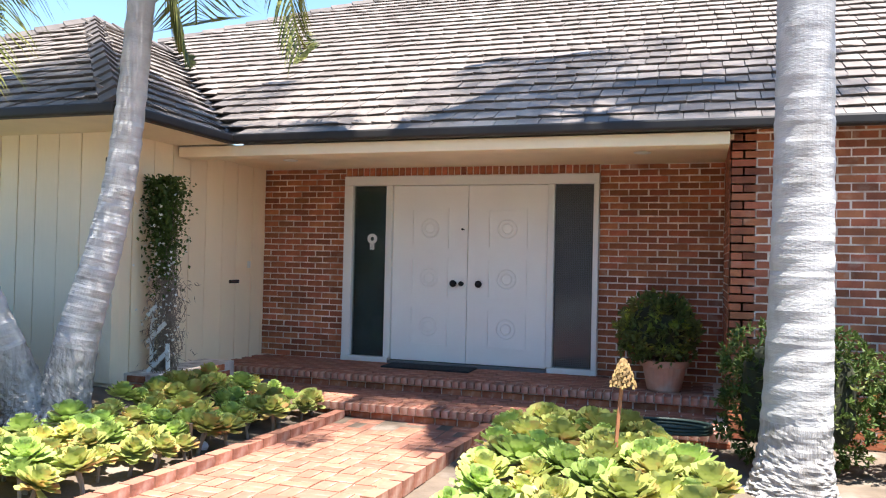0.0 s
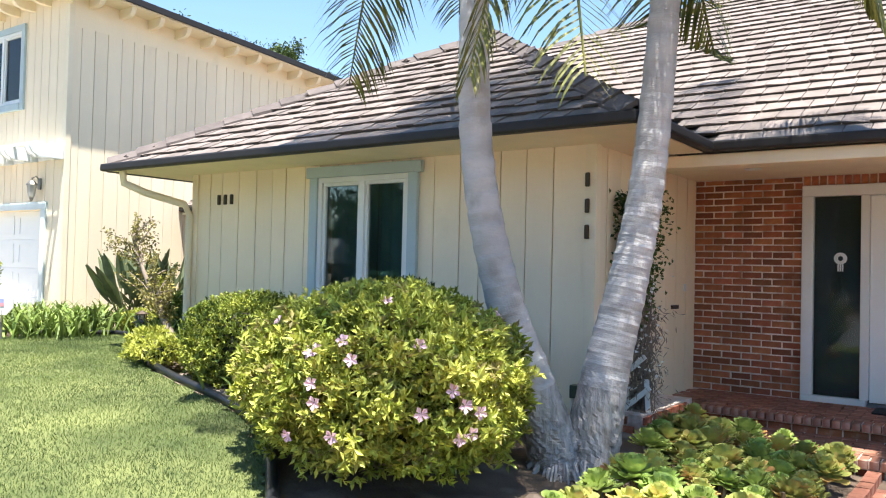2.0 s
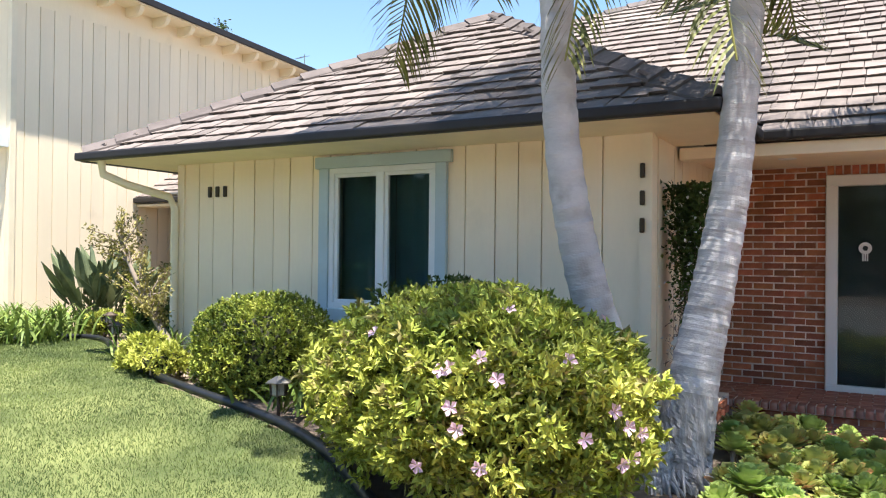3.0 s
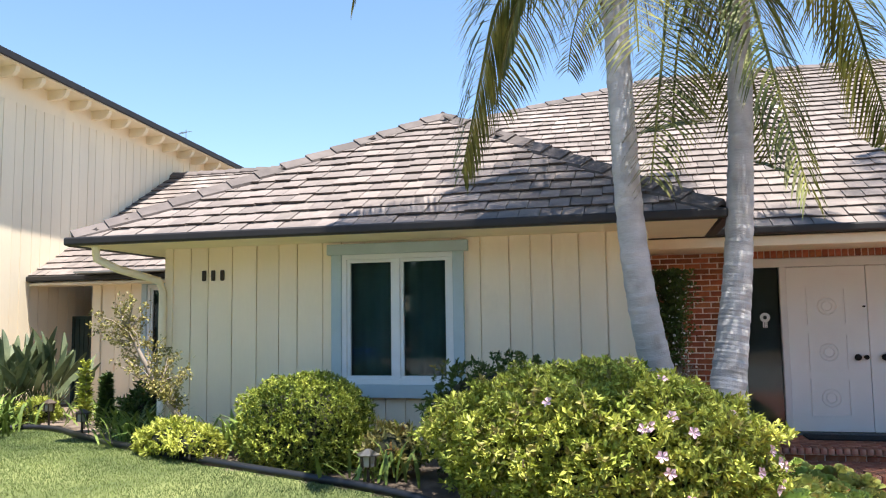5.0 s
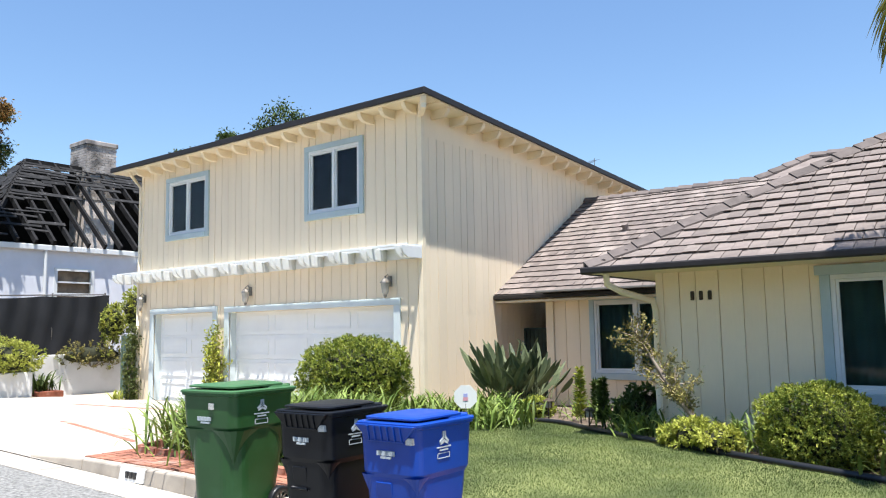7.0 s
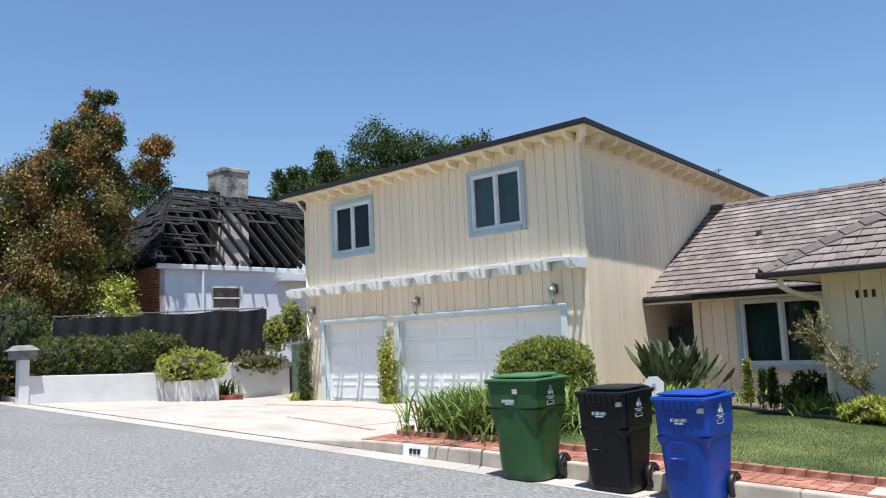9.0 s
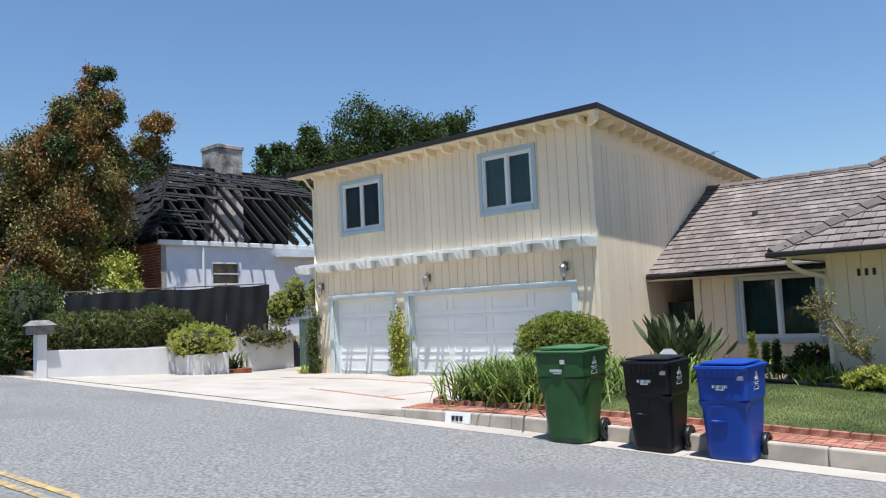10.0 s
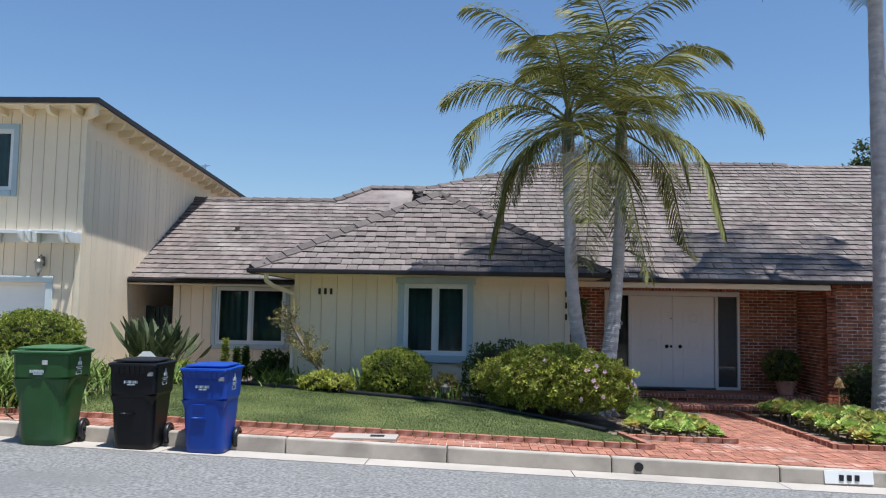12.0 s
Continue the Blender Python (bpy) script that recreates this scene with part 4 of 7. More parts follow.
ds = [(WX0 + 0.28, WY + 0.0, EAVE - 0.06), (WX0 + 0.28, WY + 0.02, EAVE - 0.2), (WX0 + 0.38, WY + 0.25, EAVE - 0.3), (-9.8, WING["y"] - 0.16, EAVE - 0.42), (-9.8, WING["y"] - 0.08, EAVE - 0.55), (-9.8, WING["y"] - 0.08, 1.6), (-9.8, WING["y"] - 0.08, 0.62)]
part("downspout", Mesh().tube(ds, 0.045, 8), CREAM_TRIM, house, "cream painted downspout", smooth=True)
part("garage_downspout", Mesh().tube([(GX0 - 0.25, GY - 0.3, GE - 0.1), (GX0 - 0.2, GY - 0.1, GE - 0.35), (GX0 - 0.06, GY - 0.06, GE - 0.5), (GX0 - 0.06, GY - 0.06, 0.5)], 0.04, 8), CREAM_TRIM, house, smooth=True)
LAMPGLASS = material("lamp_glass", (0.45, 0.42, 0.36), 0.25, 0.1)
PEWTER = material("pewter", (0.25, 0.23, 0.2), 0.4, 0.2, metal=0.7)
for x in (-23.85, -19.65, -15.5):
    lamp = part("wall_lamp", Mesh().box(x - 0.05, x + 0.05, GY - 0.05, GY - 0.02, 2.92, 3.12), PEWTER, house, "pewter carriage wall lamp", bevel=0.008)
    part("bracket", Mesh().tube([(x, GY - 0.04, 3.08), (x, GY - 0.1, 3.15), (x, GY - 0.17, 3.1)], 0.012, 6), PEWTER, lamp)
    part("glass_body", Mesh().lathe(x, GY - 0.17, [(0.03, 2.76), (0.06, 2.8), (0.085, 2.98), (0.05, 3.02)], 8), LAMPGLASS, lamp)
    part("cap", Mesh().lathe(x, GY - 0.17, [(0.10, 2.985), (0.09, 3.01), (0.05, 3.06), (0.012, 3.08), (0.012, 3.12)], 8), PEWTER, lamp)
    part("base", Mesh().lathe(x, GY - 0.17, [(0.012, 2.70), (0.035, 2.74), (0.035, 2.77)], 8), PEWTER, lamp)

# roof vents, aerial
part("roof_vent", Mesh().tube([(-12.8, 11.6, 4.15), (-12.8, 11.5, 4.33)], 0.07, 10), TILE, house)
aer = Mesh().tube([(-14.5, 13.6, 5.8), (-14.5, 13.6, 6.4)], 0.01, 6)
for i, w in enumerate((0.14, 0.11, 0.09)):
    aer.beam((-14.5 - w, 13.6 - 0.12 * i, 6.35 - 0.05 * i), (-14.5 + w, 13.6 - 0.12 * i, 6.35 - 0.05 * i), 0.01, 0.01)
part("aerial", aer, PEWTER, house)

# side gate in the passage
GATEGREEN = material("gate_green", (0.03, 0.05, 0.04), 0.5, 0.2)


def metal_gate(x0, x1, y, z0, z1, label, mat):
    g = thing("metal_gate", label, "gate")
    m = Mesh()
    for a, b, c, d in ((x0, x0 + 0.05, z0, z1), (x1 - 0.05, x1, z0, z1), (x0 + 0.05, x1 - 0.05, z0 + 0.05, z0 + 0.1), (x0 + 0.05, x1 - 0.05, z1 - 0.05, z1)):
        m.box(a, b, y - 0.025, y + 0.025, c, d)
    part("gate_frame", m, mat, g, bevel=0.005)
    k = int((x1 - x0 - 0.1) / 0.1)
    for i in range(k):
        x = x0 + 0.06 + (i + 0.5) * (x1 - x0 - 0.12) / k
        part("slat", Mesh().box(x - 0.042, x + 0.042, y - 0.012, y + 0.012, z0 + 0.1, z1 - 0.05), mat, g)
    for s in (-1, 1):
        m, pts = Mesh(), []
        for i in range(26):
            a = i / 25 * 3.6 * math.pi
            r = 0.13 * (1 - i / 30)
            pts.append(((x0 + x1) / 2 + s * (0.02 + r * math.sin(a) * 0.8), y - 0.03, (z0 + z1) / 2 + 0.25 + s * 0.2 + r * math.cos(a)))
        part("scroll", m.tube(pts, 0.011, 5), mat, g, "wrought scroll ornament")
    part("latch", Mesh().box(x1 - 0.1, x1 - 0.03, y - 0.05, y - 0.02, z0 + 0.95, z0 + 1.05), mat, g)


metal_gate(GX1 + 0.02, -13.6, 10.3, 0.35, 2.1, "dark green metal gate in the shaded passage", GATEGREEN)
part("passage_post", Mesh().box(-13.72, -13.55, 9.56, 9.7, 0.3, 2.66), CREAM_TRIM, house, bevel=0.01)
metal_gate(-25.15, -24.12, 6.95, 0.46, 2.1, "weathered green metal side gate beside the garage", material("gate_sage", (0.10, 0.15, 0.12), 0.55, 0.25))
# ---- plants: helpers ----
def green(name, col, col2=None, per=0.3, rough=0.55, sheer=0.3, spec=0.25):
    return material(name, col, rough, 0.22, 3.0, 30, 0, per=per, rand_col="island", col2=col2, sheer=sheer, spec=spec)


AZALEA = green("azalea_leaf", (0.24, 0.30, 0.045), (0.44, 0.44, 0.085), 0.5, sheer=0.2)
BOXLEAF = green("ball_bush_leaf", (0.12, 0.17, 0.023), (0.29, 0.325, 0.05), 0.45, sheer=0.18)
DARKLEAF = green("dark_leaf", (0.05, 0.085, 0.018), (0.09, 0.13, 0.03), 0.4)
HEDGE = green("hedge_leaf", (0.075, 0.115, 0.028), (0.16, 0.17, 0.05), 0.4)
OLIVE = green("olive_leaf", (0.19, 0.175, 0.045), (0.30, 0.26, 0.09), 0.45, sheer=0.2)
LIME = green("lime_leaf", (0.32, 0.37, 0.05), (0.42, 0.42, 0.09), 0.3)
RUST = green("rust_leaf", (0.15, 0.085, 0.028), (0.30, 0.17, 0.05), 0.6, sheer=0.15)
FARLEAF = green("far_leaf", (0.022, 0.045, 0.012), (0.075, 0.11, 0.03), 0.5, sheer=0.12)
STRAP = green("strap_leaf", (0.085, 0.15, 0.025), (0.20, 0.26, 0.06), 0.5, sheer=0.18)
PADDLE = green("paddle_leaf", (0.075, 0.105, 0.05), (0.16, 0.18, 0.09), 0.35, sheer=0.12)
# near-black colour of the added bush cores: shade between leaves, painted in
CORE_SHADE = material("core_shade", (0.028, 0.030, 0.014), 0.95, 0.4, 9, 60, 0.6)
FROND = green("palm_frond", (0.07, 0.095, 0.02), (0.19, 0.18, 0.045), 0.45, sheer=0.22)
DRYFROND = green("dry_frond", (0.34, 0.25, 0.13), (0.42, 0.33, 0.2), 0.3)
AEONIUM = material("aeonium_leaf", (0.38, 0.43, 0.12), 0.45, 0.2, 6, 30, 0, per=0.3, rand_col="object", col2=(0.47, 0.48, 0.14), sheer=0.3, stain=(0.52, 0.25, 0.10), stain_at=0.57, stain_scale=7)
AEONIUM_G = material("aeonium_leaf_green", (0.27, 0.37, 0.09), 0.45, 0.2, 6, 30, 0, per=0.25, rand_col="object", col2=(0.42, 0.52, 0.15), sheer=0.3)
TWIG = material("grey_twig", (0.25, 0.2, 0.155), 0.9, 0.2, 8, 60, 0.3)
BARK = material("brown_bark", (0.13, 0.095, 0.07), 0.95, 0.3, 6, 50, 0.8)
PALMBARK = material("palm_bark", (0.43, 0.41, 0.395), 0.9, 0.16, 4, 40, 0.6, stretch=(1, 1, 2.5), stain=(0.31, 0.29, 0.27), stain_at=0.6, stain_scale=5)
PALMFOOT = material("palm_foot_bark", (0.38, 0.355, 0.335), 0.95, 0.25, 2.0, 30, 0.9, stretch=(16, 16, 1.2), stain=(0.16, 0.14, 0.12), stain_at=0.62, stain_scale=6)
PINK = material("azalea_petal", (0.74, 0.50, 0.58), 0.6, 0.2, 20, 60, 0, sheer=0.3)
WHITEPETAL = material("white_petal", (0.8, 0.8, 0.75), 0.6, 0.1, 20, 60, 0, sheer=0.3)


def unit(v):
    return v / np.maximum(np.linalg.norm(v, axis=-1, keepdims=True), 1e-9)


def leaf_data(name, P, D, L, W, mat, rng, cup=0.25):
    """Small folded leaves at P along D, one mesh."""
    n = len(P)
    side = unit(np.cross(D, unit(rng.normal(size=(n, 3)) + np.array([0, 0, 1.2]))))
    nor = np.cross(side, D)
    L, W = np.asarray(L).reshape(-1, 1) * np.ones((n, 1)), np.asarray(W).reshape(-1, 1) * np.ones((n, 1))
    v = np.stack([P, P + D * L * 0.5 + side * W / 2 + nor * W * cup, P + D * L, P + D * L * 0.5 - side * W / 2 + nor * W * cup], 1).reshape(-1, 3)
    k = np.arange(n) * 4
    f = np.concatenate([np.stack([k, k + 1, k + 2], 1), np.stack([k, k + 2, k + 3], 1)])
    me = bpy.data.meshes.new(name)
    me.from_pydata(v.tolist(), [], f.tolist())
    me.materials.append(mat)
    me.update()
    return me


def leaf_part(name, P, D, L, W, mat, parent, rng, label=""):
    ob = new(name, leaf_data(name, P, D, L, W, mat, rng))
    ob.parent = parent
    ob["kind"] = "stuff"
    if label:
        tagged(ob, label)
    return ob


def lumps(d, rng, k=14, amp=0.1):
    """A bumpy radius over directions."""
    c = unit(rng.normal(size=(k, 3)))
    a = rng.uniform(-amp, amp, k)
    return 1 + sum(a[i] * np.exp(-((d - c[i]) ** 2).sum(1) / 0.18) for i in range(k))


def bush(name, label, centre, semi, n, leaf, mat, seed, square=2.0, amp=0.1, low=-0.75, mats=(), twigs=14, group="", turn=0.0):
    """A clipped or free shrub: crown of leaves over a rounded dark core that stops light, with stems."""
    t = thing(name, label, "bush", group=group)
    rng = np.random.default_rng(seed)
    c, s = np.array(centre), np.array(semi)
    whorl = 8
    d = unit(rng.normal(size=(n // whorl, 3)))
    d = d[d[:, 2] > low]
    shape = (np.abs(d) ** square).sum(1) ** (-1 / square)
    small = 1 + sum(0.035 * np.sin((d * s) @ unit(rng.normal(size=3)) * rng.uniform(14, 30) + rng.uniform(0, 6)) for _ in range(4)) * min(1.0, 0.4 + amp * 6)
    r = shape * lumps(d, rng, amp=amp) * small * (1 - 0.5 * rng.random(len(d)) ** 2.0 + rng.normal(0, 0.02, len(d)))
    spin = np.array(Matrix.Rotation(radians(turn), 3, "Z"))
    P = np.repeat(c + (d * s * r[:, None]) @ spin.T, whorl, 0)
    shoot = np.repeat(unit(d @ spin.T * 0.7 + rng.normal(size=d.shape) * 0.3 + np.array([0, 0, 0.55])), whorl, 0)
    D = unit(shoot * rng.uniform(0.1, 0.9, (len(P), 1)) + rng.normal(size=P.shape) * 0.62)
    P = P + shoot * rng.uniform(-0.6, 0.1, (len(P), 1)) * leaf
    sizes = leaf * rng.uniform(0.7, 1.25, len(P))
    cut = np.repeat(rng.random(len(d)), whorl)
    share = 1.0 / (len(mats) * 3 + 3) if mats else 0
    used = np.zeros(len(P), bool)
    for i, mm in enumerate(mats):
        pick = (cut >= i * share) & (cut < (i + 1) * share)
        leaf_part("foliage", P[pick], D[pick], sizes[pick], sizes[pick] * 0.42, mm, t, rng)
        used |= pick
    leaf_part("foliage", P[~used], D[~used], sizes[~used], sizes[~used] * 0.42, mat, t, rng)
    # unseen dark core, added to stop light passing through the crown
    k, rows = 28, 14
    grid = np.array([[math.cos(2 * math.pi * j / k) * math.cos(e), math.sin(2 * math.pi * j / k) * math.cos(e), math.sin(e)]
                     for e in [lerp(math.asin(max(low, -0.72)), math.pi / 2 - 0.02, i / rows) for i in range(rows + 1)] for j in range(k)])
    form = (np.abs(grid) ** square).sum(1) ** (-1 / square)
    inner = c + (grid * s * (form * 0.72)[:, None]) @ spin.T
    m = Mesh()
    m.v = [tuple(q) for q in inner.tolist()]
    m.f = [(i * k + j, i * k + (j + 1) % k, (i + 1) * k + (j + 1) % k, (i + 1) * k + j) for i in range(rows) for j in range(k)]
    part("inner_growth", m, CORE_SHADE, t, smooth=True)
    base = Vector((c[0], c[1], c[2] - s[2] * 1.0))
    for i in range(twigs):
        a = 2 * math.pi * rng.random()
        q = Vector((c[0] + s[0] * 0.72 * math.cos(a) * rng.random(), c[1] + s[1] * 0.72 * math.sin(a), c[2] + s[2] * rng.uniform(-0.2, 0.6)))
        mid = base.lerp(q, 0.5) + Vector((rng.normal(0, 0.05), rng.normal(0, 0.05), -0.08 * s[2]))
        part("stem", Mesh().tube([base + (q - base) * 0.05, mid, q], [0.016, 0.012, 0.005], 5), TWIG, t)
    return t


# ---- big azalea, clipped bushes ----
azalea = bush("azalea_bush", "large sunlit azalea bush with pink flowers", (-4.85, 3.66, 0.98), (1.28, 0.84, 0.59), 110000, 0.054, AZALEA, 21, 2.15, 0.16, -0.60, (LIME, BOXLEAF, OLIVE), 26, turn=-40)
rng = np.random.default_rng(5)
for i in range(20):
    d = unit(np.array([rng.uniform(0.1, 1.2), rng.uniform(-1.0, 0.35), rng.uniform(-0.35, 0.75)]))
    shape = (np.abs(d) ** 2.15).sum() ** (-1 / 2.15)
    q = Vector(d * np.array([1.28, 0.84, 0.59]) * shape * 1.05)
    p = Vector((-4.85, 3.66, 0.98)) + Matrix.Rotation(radians(-40), 3, "Z") @ q
    d = Matrix.Rotation(radians(-40), 3, "Z") @ Vector(d)
    m = Mesh()
    n = Vector(d)
    e1 = n.cross(Vector((0, 0, 1))).normalized()
    e2 = n.cross(e1)
    for k in range(5):
        a = 2 * math.pi * k / 5 + rng.random()*0.3
        o = Vector(p)
        tip = o + (e1 * math.cos(a) + e2 * math.sin(a)) * 0.04 + n * 0.014
        l = o + (e1 * math.cos(a + 0.5) + e2 * math.sin(a + 0.5)) * 0.029 + n * 0.018
        r_ = o + (e1 * math.cos(a - 0.5) + e2 * math.sin(a - 0.5)) * 0.029 + n * 0.018
        m.poly(o, l, tip, r_)
    part("flower", m, PINK, azalea, "pink azalea flower")
bush("ball_bush", "clipped rounded green bush beside the lawn", (-7.68, 4.93, 0.92), (0.61, 0.58, 0.47), 56000, 0.036, BOXLEAF, 22, 2.7, 0.07, -0.9, (DARKLEAF, LIME), 10, group="clipped bushes")
bush("ball_bush", "large clipped dome of green bush beside the garage", (-14.42, 4.75, 1.36), (0.86, 0.82, 0.62), 56000, 0.045, BOXLEAF, 23, 2.6, 0.05, -0.8, (DARKLEAF, LIME), 10, group="clipped bushes")
bush("dark_shrub", "low dark shrub against the wing wall", (-5.75, 4.75, 1.0), (0.75, 0.5, 0.62), 9000, 0.055, DARKLEAF, 24, 2.2, 0.15, -0.8, (HEDGE,), 8)
bush("red_shrub", "low reddish-green shrub under the window", (-6.75, 4.75, 0.72), (0.32, 0.3, 0.26), 1600, 0.085, OLIVE, 25, 2, 0.2, -0.6, (RUST, AZALEA), 6)
bush("bay_hedge", "dark clipped hedge under the brick wall", (1.42, 6.1, 0.72), (0.52, 0.34, 0.5), 8000, 0.05, DARKLEAF, 26, 4, 0.06, -0.95, (HEDGE,), 8, group="front hedges")
bush("bay_hedge", "dark clipped hedge with reddish young leaves", (2.9, 6.1, 0.72), (0.95, 0.34, 0.48), 12000, 0.05, DARKLEAF, 27, 4, 0.06, -0.95, (HEDGE, RUST), 8, group="front hedges")


# ---- succulent beds ----
def rosette_data(seed, leaves, size):
    """A cupped head of broad spoon-shaped leaves with wavy rounded ends."""
    r = random.Random(seed)
    m = Mesh()
    m.v.append((0, 0, 0.02))
    for i in range(leaves):
        f = i / leaves
        a = i * 2.39996 + r.uniform(-0.15, 0.15)
        el = math.radians(lerp(-8, 80, f ** 0.85) + r.uniform(-8, 8))
        L = size * lerp(1.0, 0.50, f) * r.uniform(0.86, 1.1)
        W = L * r.uniform(0.46, 0.56)
        out, s = Vector((math.cos(a), math.sin(a), 0)), Vector((-math.sin(a), math.cos(a), 0))
        p, k = Vector((0, 0, 0.03 + 0.05 * f)), len(m.v)
        e = el - 0.15
        for j, fw in enumerate((0.20, 0.48, 0.86, 1.0, 0.62)):
            d = out * math.cos(e) + Vector((0, 0, math.sin(e)))
            u = Vector((0, 0, math.cos(e))) - out * math.sin(e)
            wav = r.uniform(-0.03, 0.03) * L
            m.v += [tuple(p - s * W * fw / 2 + u * (0.09 * fw * L + wav)), tuple(p), tuple(p + s * W * fw / 2 + u * (0.09 * fw * L - wav))]
            step = (0.25, 0.28, 0.25, 0.17, 0)[j]
            p = p + d * L * step
            e += 0.13
        for j in range(4):
            q = k + 3 * j
            m.f += [(q, q + 1, q + 4, q + 3), (q + 1, q + 2, q + 5, q + 4)]
        m.f += [(0, k, k + 1), (0, k + 1, k + 2)]
    return m


ROSETTES = [rosette_data(i, 50 + 6 * i, 0.150 + 0.012 * i).data("aeonium", AEONIUM if i % 3 else AEONIUM_G, True) for i in range(5)]
stalk_data = Mesh().tube([(0, 0, -0.16), (0.01, 0, -0.06), (0, 0, 0.03)], [0.016, 0.014, 0.02], 6).data("stalk", TWIG)


def aeonium(x, y, z, size, label, r, kind=None):
    ob = new("aeonium", ROSETTES[kind if kind is not None else r.randrange(5)])
    ob.matrix_basis = Matrix.Translation((x, y, z)) @ pose(0, 0, 0, r.uniform(-18, 14), r.uniform(-16, 16), r.uniform(0, 360)) @ Matrix.Scale(size, 4)
    tagged(ob, label, "succulent", "succulents in the front beds")
    st = new("stalk", stalk_data)
    st.parent = ob
    st.matrix_basis = Matrix.Translation((0, 0, 0))
    return ob


def scatter(poly, n, gap, r):
    xs, ys = [q[0] for q in poly], [q[1] for q in poly]
    out = []
    tries = 0
    while len(out) < n and tries < n * 60:
        tries += 1
        x, y = r.uniform(min(xs), max(xs)), r.uniform(min(ys), max(ys))
        if in_poly(x, y, poly) and all((x - a) ** 2 + (y - b) ** 2 > gap * gap for a, b in out):
            out.append((x, y))
    return out


r = random.Random(31)
LEFT_BED = [(-4.0, 2.4), (-2.6, 2.4), (-2.6, 4.2), (-2.6, 6.4), (-3.8, 6.5), (-3.75, 5.3), (-3.55, 4.3), (-3.5, 3.2)]
for x, y in scatter(LEFT_BED, 96, 0.19, r):
    aeonium(x, y, garden_z(x, y) + 0.04 + r.uniform(0, 0.06), r.uniform(0.72, 1.08), "yellow-green aeonium rosette with reddish edges", r)
RIGHT_BED = [(-0.45, 2.3), (-0.55, 4.6), (-0.72, 6.2), (0.35, 6.25), (0.75, 5.0), (1.0, 3.6), (1.2, 2.3)]
for x, y in scatter(RIGHT_BED, 105, 0.215, r):
    h = 0.10 * math.exp(-((x + 0.1) ** 2 + (y - 5.0) ** 2) / 1.2)
    aeonium(x, y, garden_z(x, y) + 0.03 + h + r.uniform(0, 0.06), r.uniform(0.85, 1.35), "broad aeonium rosette, green with red tips", r)
for x, y in ((2.0, 5.3), (2.35, 5.6), (2.5, 5.0), (2.9, 5.4), (3.2, 5.0)):
    aeonium(x, y, garden_z(x, y) + 0.2, 1.35, "green aeonium rosette beside the tall palm", r, 0)
cone = thing("flower_spike", "tan conical aeonium flower spike on a stalk", "flower")
part("stalk", Mesh().tube([(0.25, 4.85, 0.30), (0.27, 4.9, 0.7), (0.29, 4.95, 0.98)], [0.014, 0.012, 0.012], 6), material("spike_stalk", (0.35, 0.14, 0.06), 0.7, 0.2), cone)
m = Mesh()
for i in range(230):
    f = i / 230
    a, rad = i * 2.39996, (0.062 * (1 - f) ** 0.7 + 0.006) * (1 + 0.25 * math.sin(i * 1.7))
    p = Vector((0.29 + rad * math.cos(a), 4.95 + rad * math.sin(a), 0.88 + 0.17 * f))
    s = 0.0085
    m.hexa([p + Vector(q) * s for q in ((-1, -1, -1), (1, -1, -1), (1, 1, -1), (-1, 1, -1), (-0.5, -0.5, 1.2), (0.5, -0.5, 1.2), (0.5, 0.5, 1.2), (-0.5, 0.5, 1.2))])
part("blossom", m, material("spike_blossom", (0.30, 0.19, 0.075), 0.8, 0.3, 30, 90, 0.3, per=0.4, rand_col="island"), cone)["kind"] = "stuff"
for x, y, s in ((0.06, 5.9, 0.11), (-2.75, 4.9, 0.04), (0.9, 5.6, 0.04)):
    m = Mesh()
    rr = random.Random(int(x * 100))
    n = 8
    for j, (f, z) in enumerate(((0.7, 0), (1.0, 0.5), (0.8, 1.1), (0.3, 1.5))):
        for i in range(n):
            a = 2 * math.pi * i / n
            q = f * s * rr.uniform(0.8, 1.15)
            m.v.append((x + q * math.cos(a), y + q * math.sin(a), garden_z(x, y) - 0.05 + z * s))
    for j in range(3):
        for i in range(n):
            a, b = j * n + i, j * n + (i + 1) % n
            m.f.append((a, b, b + n, a + n))
    m.f.append(tuple(3 * n + i for i in range(n)))
    tagged(part("garden_rock", m, STUCCO), "pale rough garden rock in the flower bed", "rock")


# ---- strap-leaved clumps ----
def strap_clump(name, label, at, leaves, size, width, mat, seed, spread=1.0, category="plant", group=""):
    r = random.Random(seed)
    m = Mesh()
    for i in range(leaves):
        a = r.uniform(0, 2 * math.pi)
        el = math.radians(r.uniform(38, 86))
        L, W = size * r.uniform(0.65, 1.1), width * r.uniform(0.8, 1.2)
        o = Vector((at[0] + r.gauss(0, 0.09) * spread * 3, at[1] + r.gauss(0, 0.08) * spread * 3, at[2]))
        s = Vector((-math.sin(a), math.cos(a), 0)) * W / 2
        p, k, n = o.copy(), len(m.v), 6
        for j in range(n + 1):
            f = j / n
            e = el - f * f * r.uniform(1.2, 2.0)
            w = (0.55 + 1.6 * f) if f < 0.3 else (1.03 if f < 0.6 else 1.03 * (1 - (f - 0.6) / 0.4) + 0.03)
            m.v += [tuple(p - s * w), tuple(p + s * w)]
            p = p + Vector((math.cos(a) * math.cos(e), math.sin(a) * math.cos(e), math.sin(e))) * L / n
        for j in range(n):
            m.f.append((k + 2 * j, k + 2 * j + 1, k + 2 * j + 3, k + 2 * j + 2))
    t = thing(name, label, category, group=group)
    part("foliage", m, mat, t)["kind"] = "stuff"
    return t


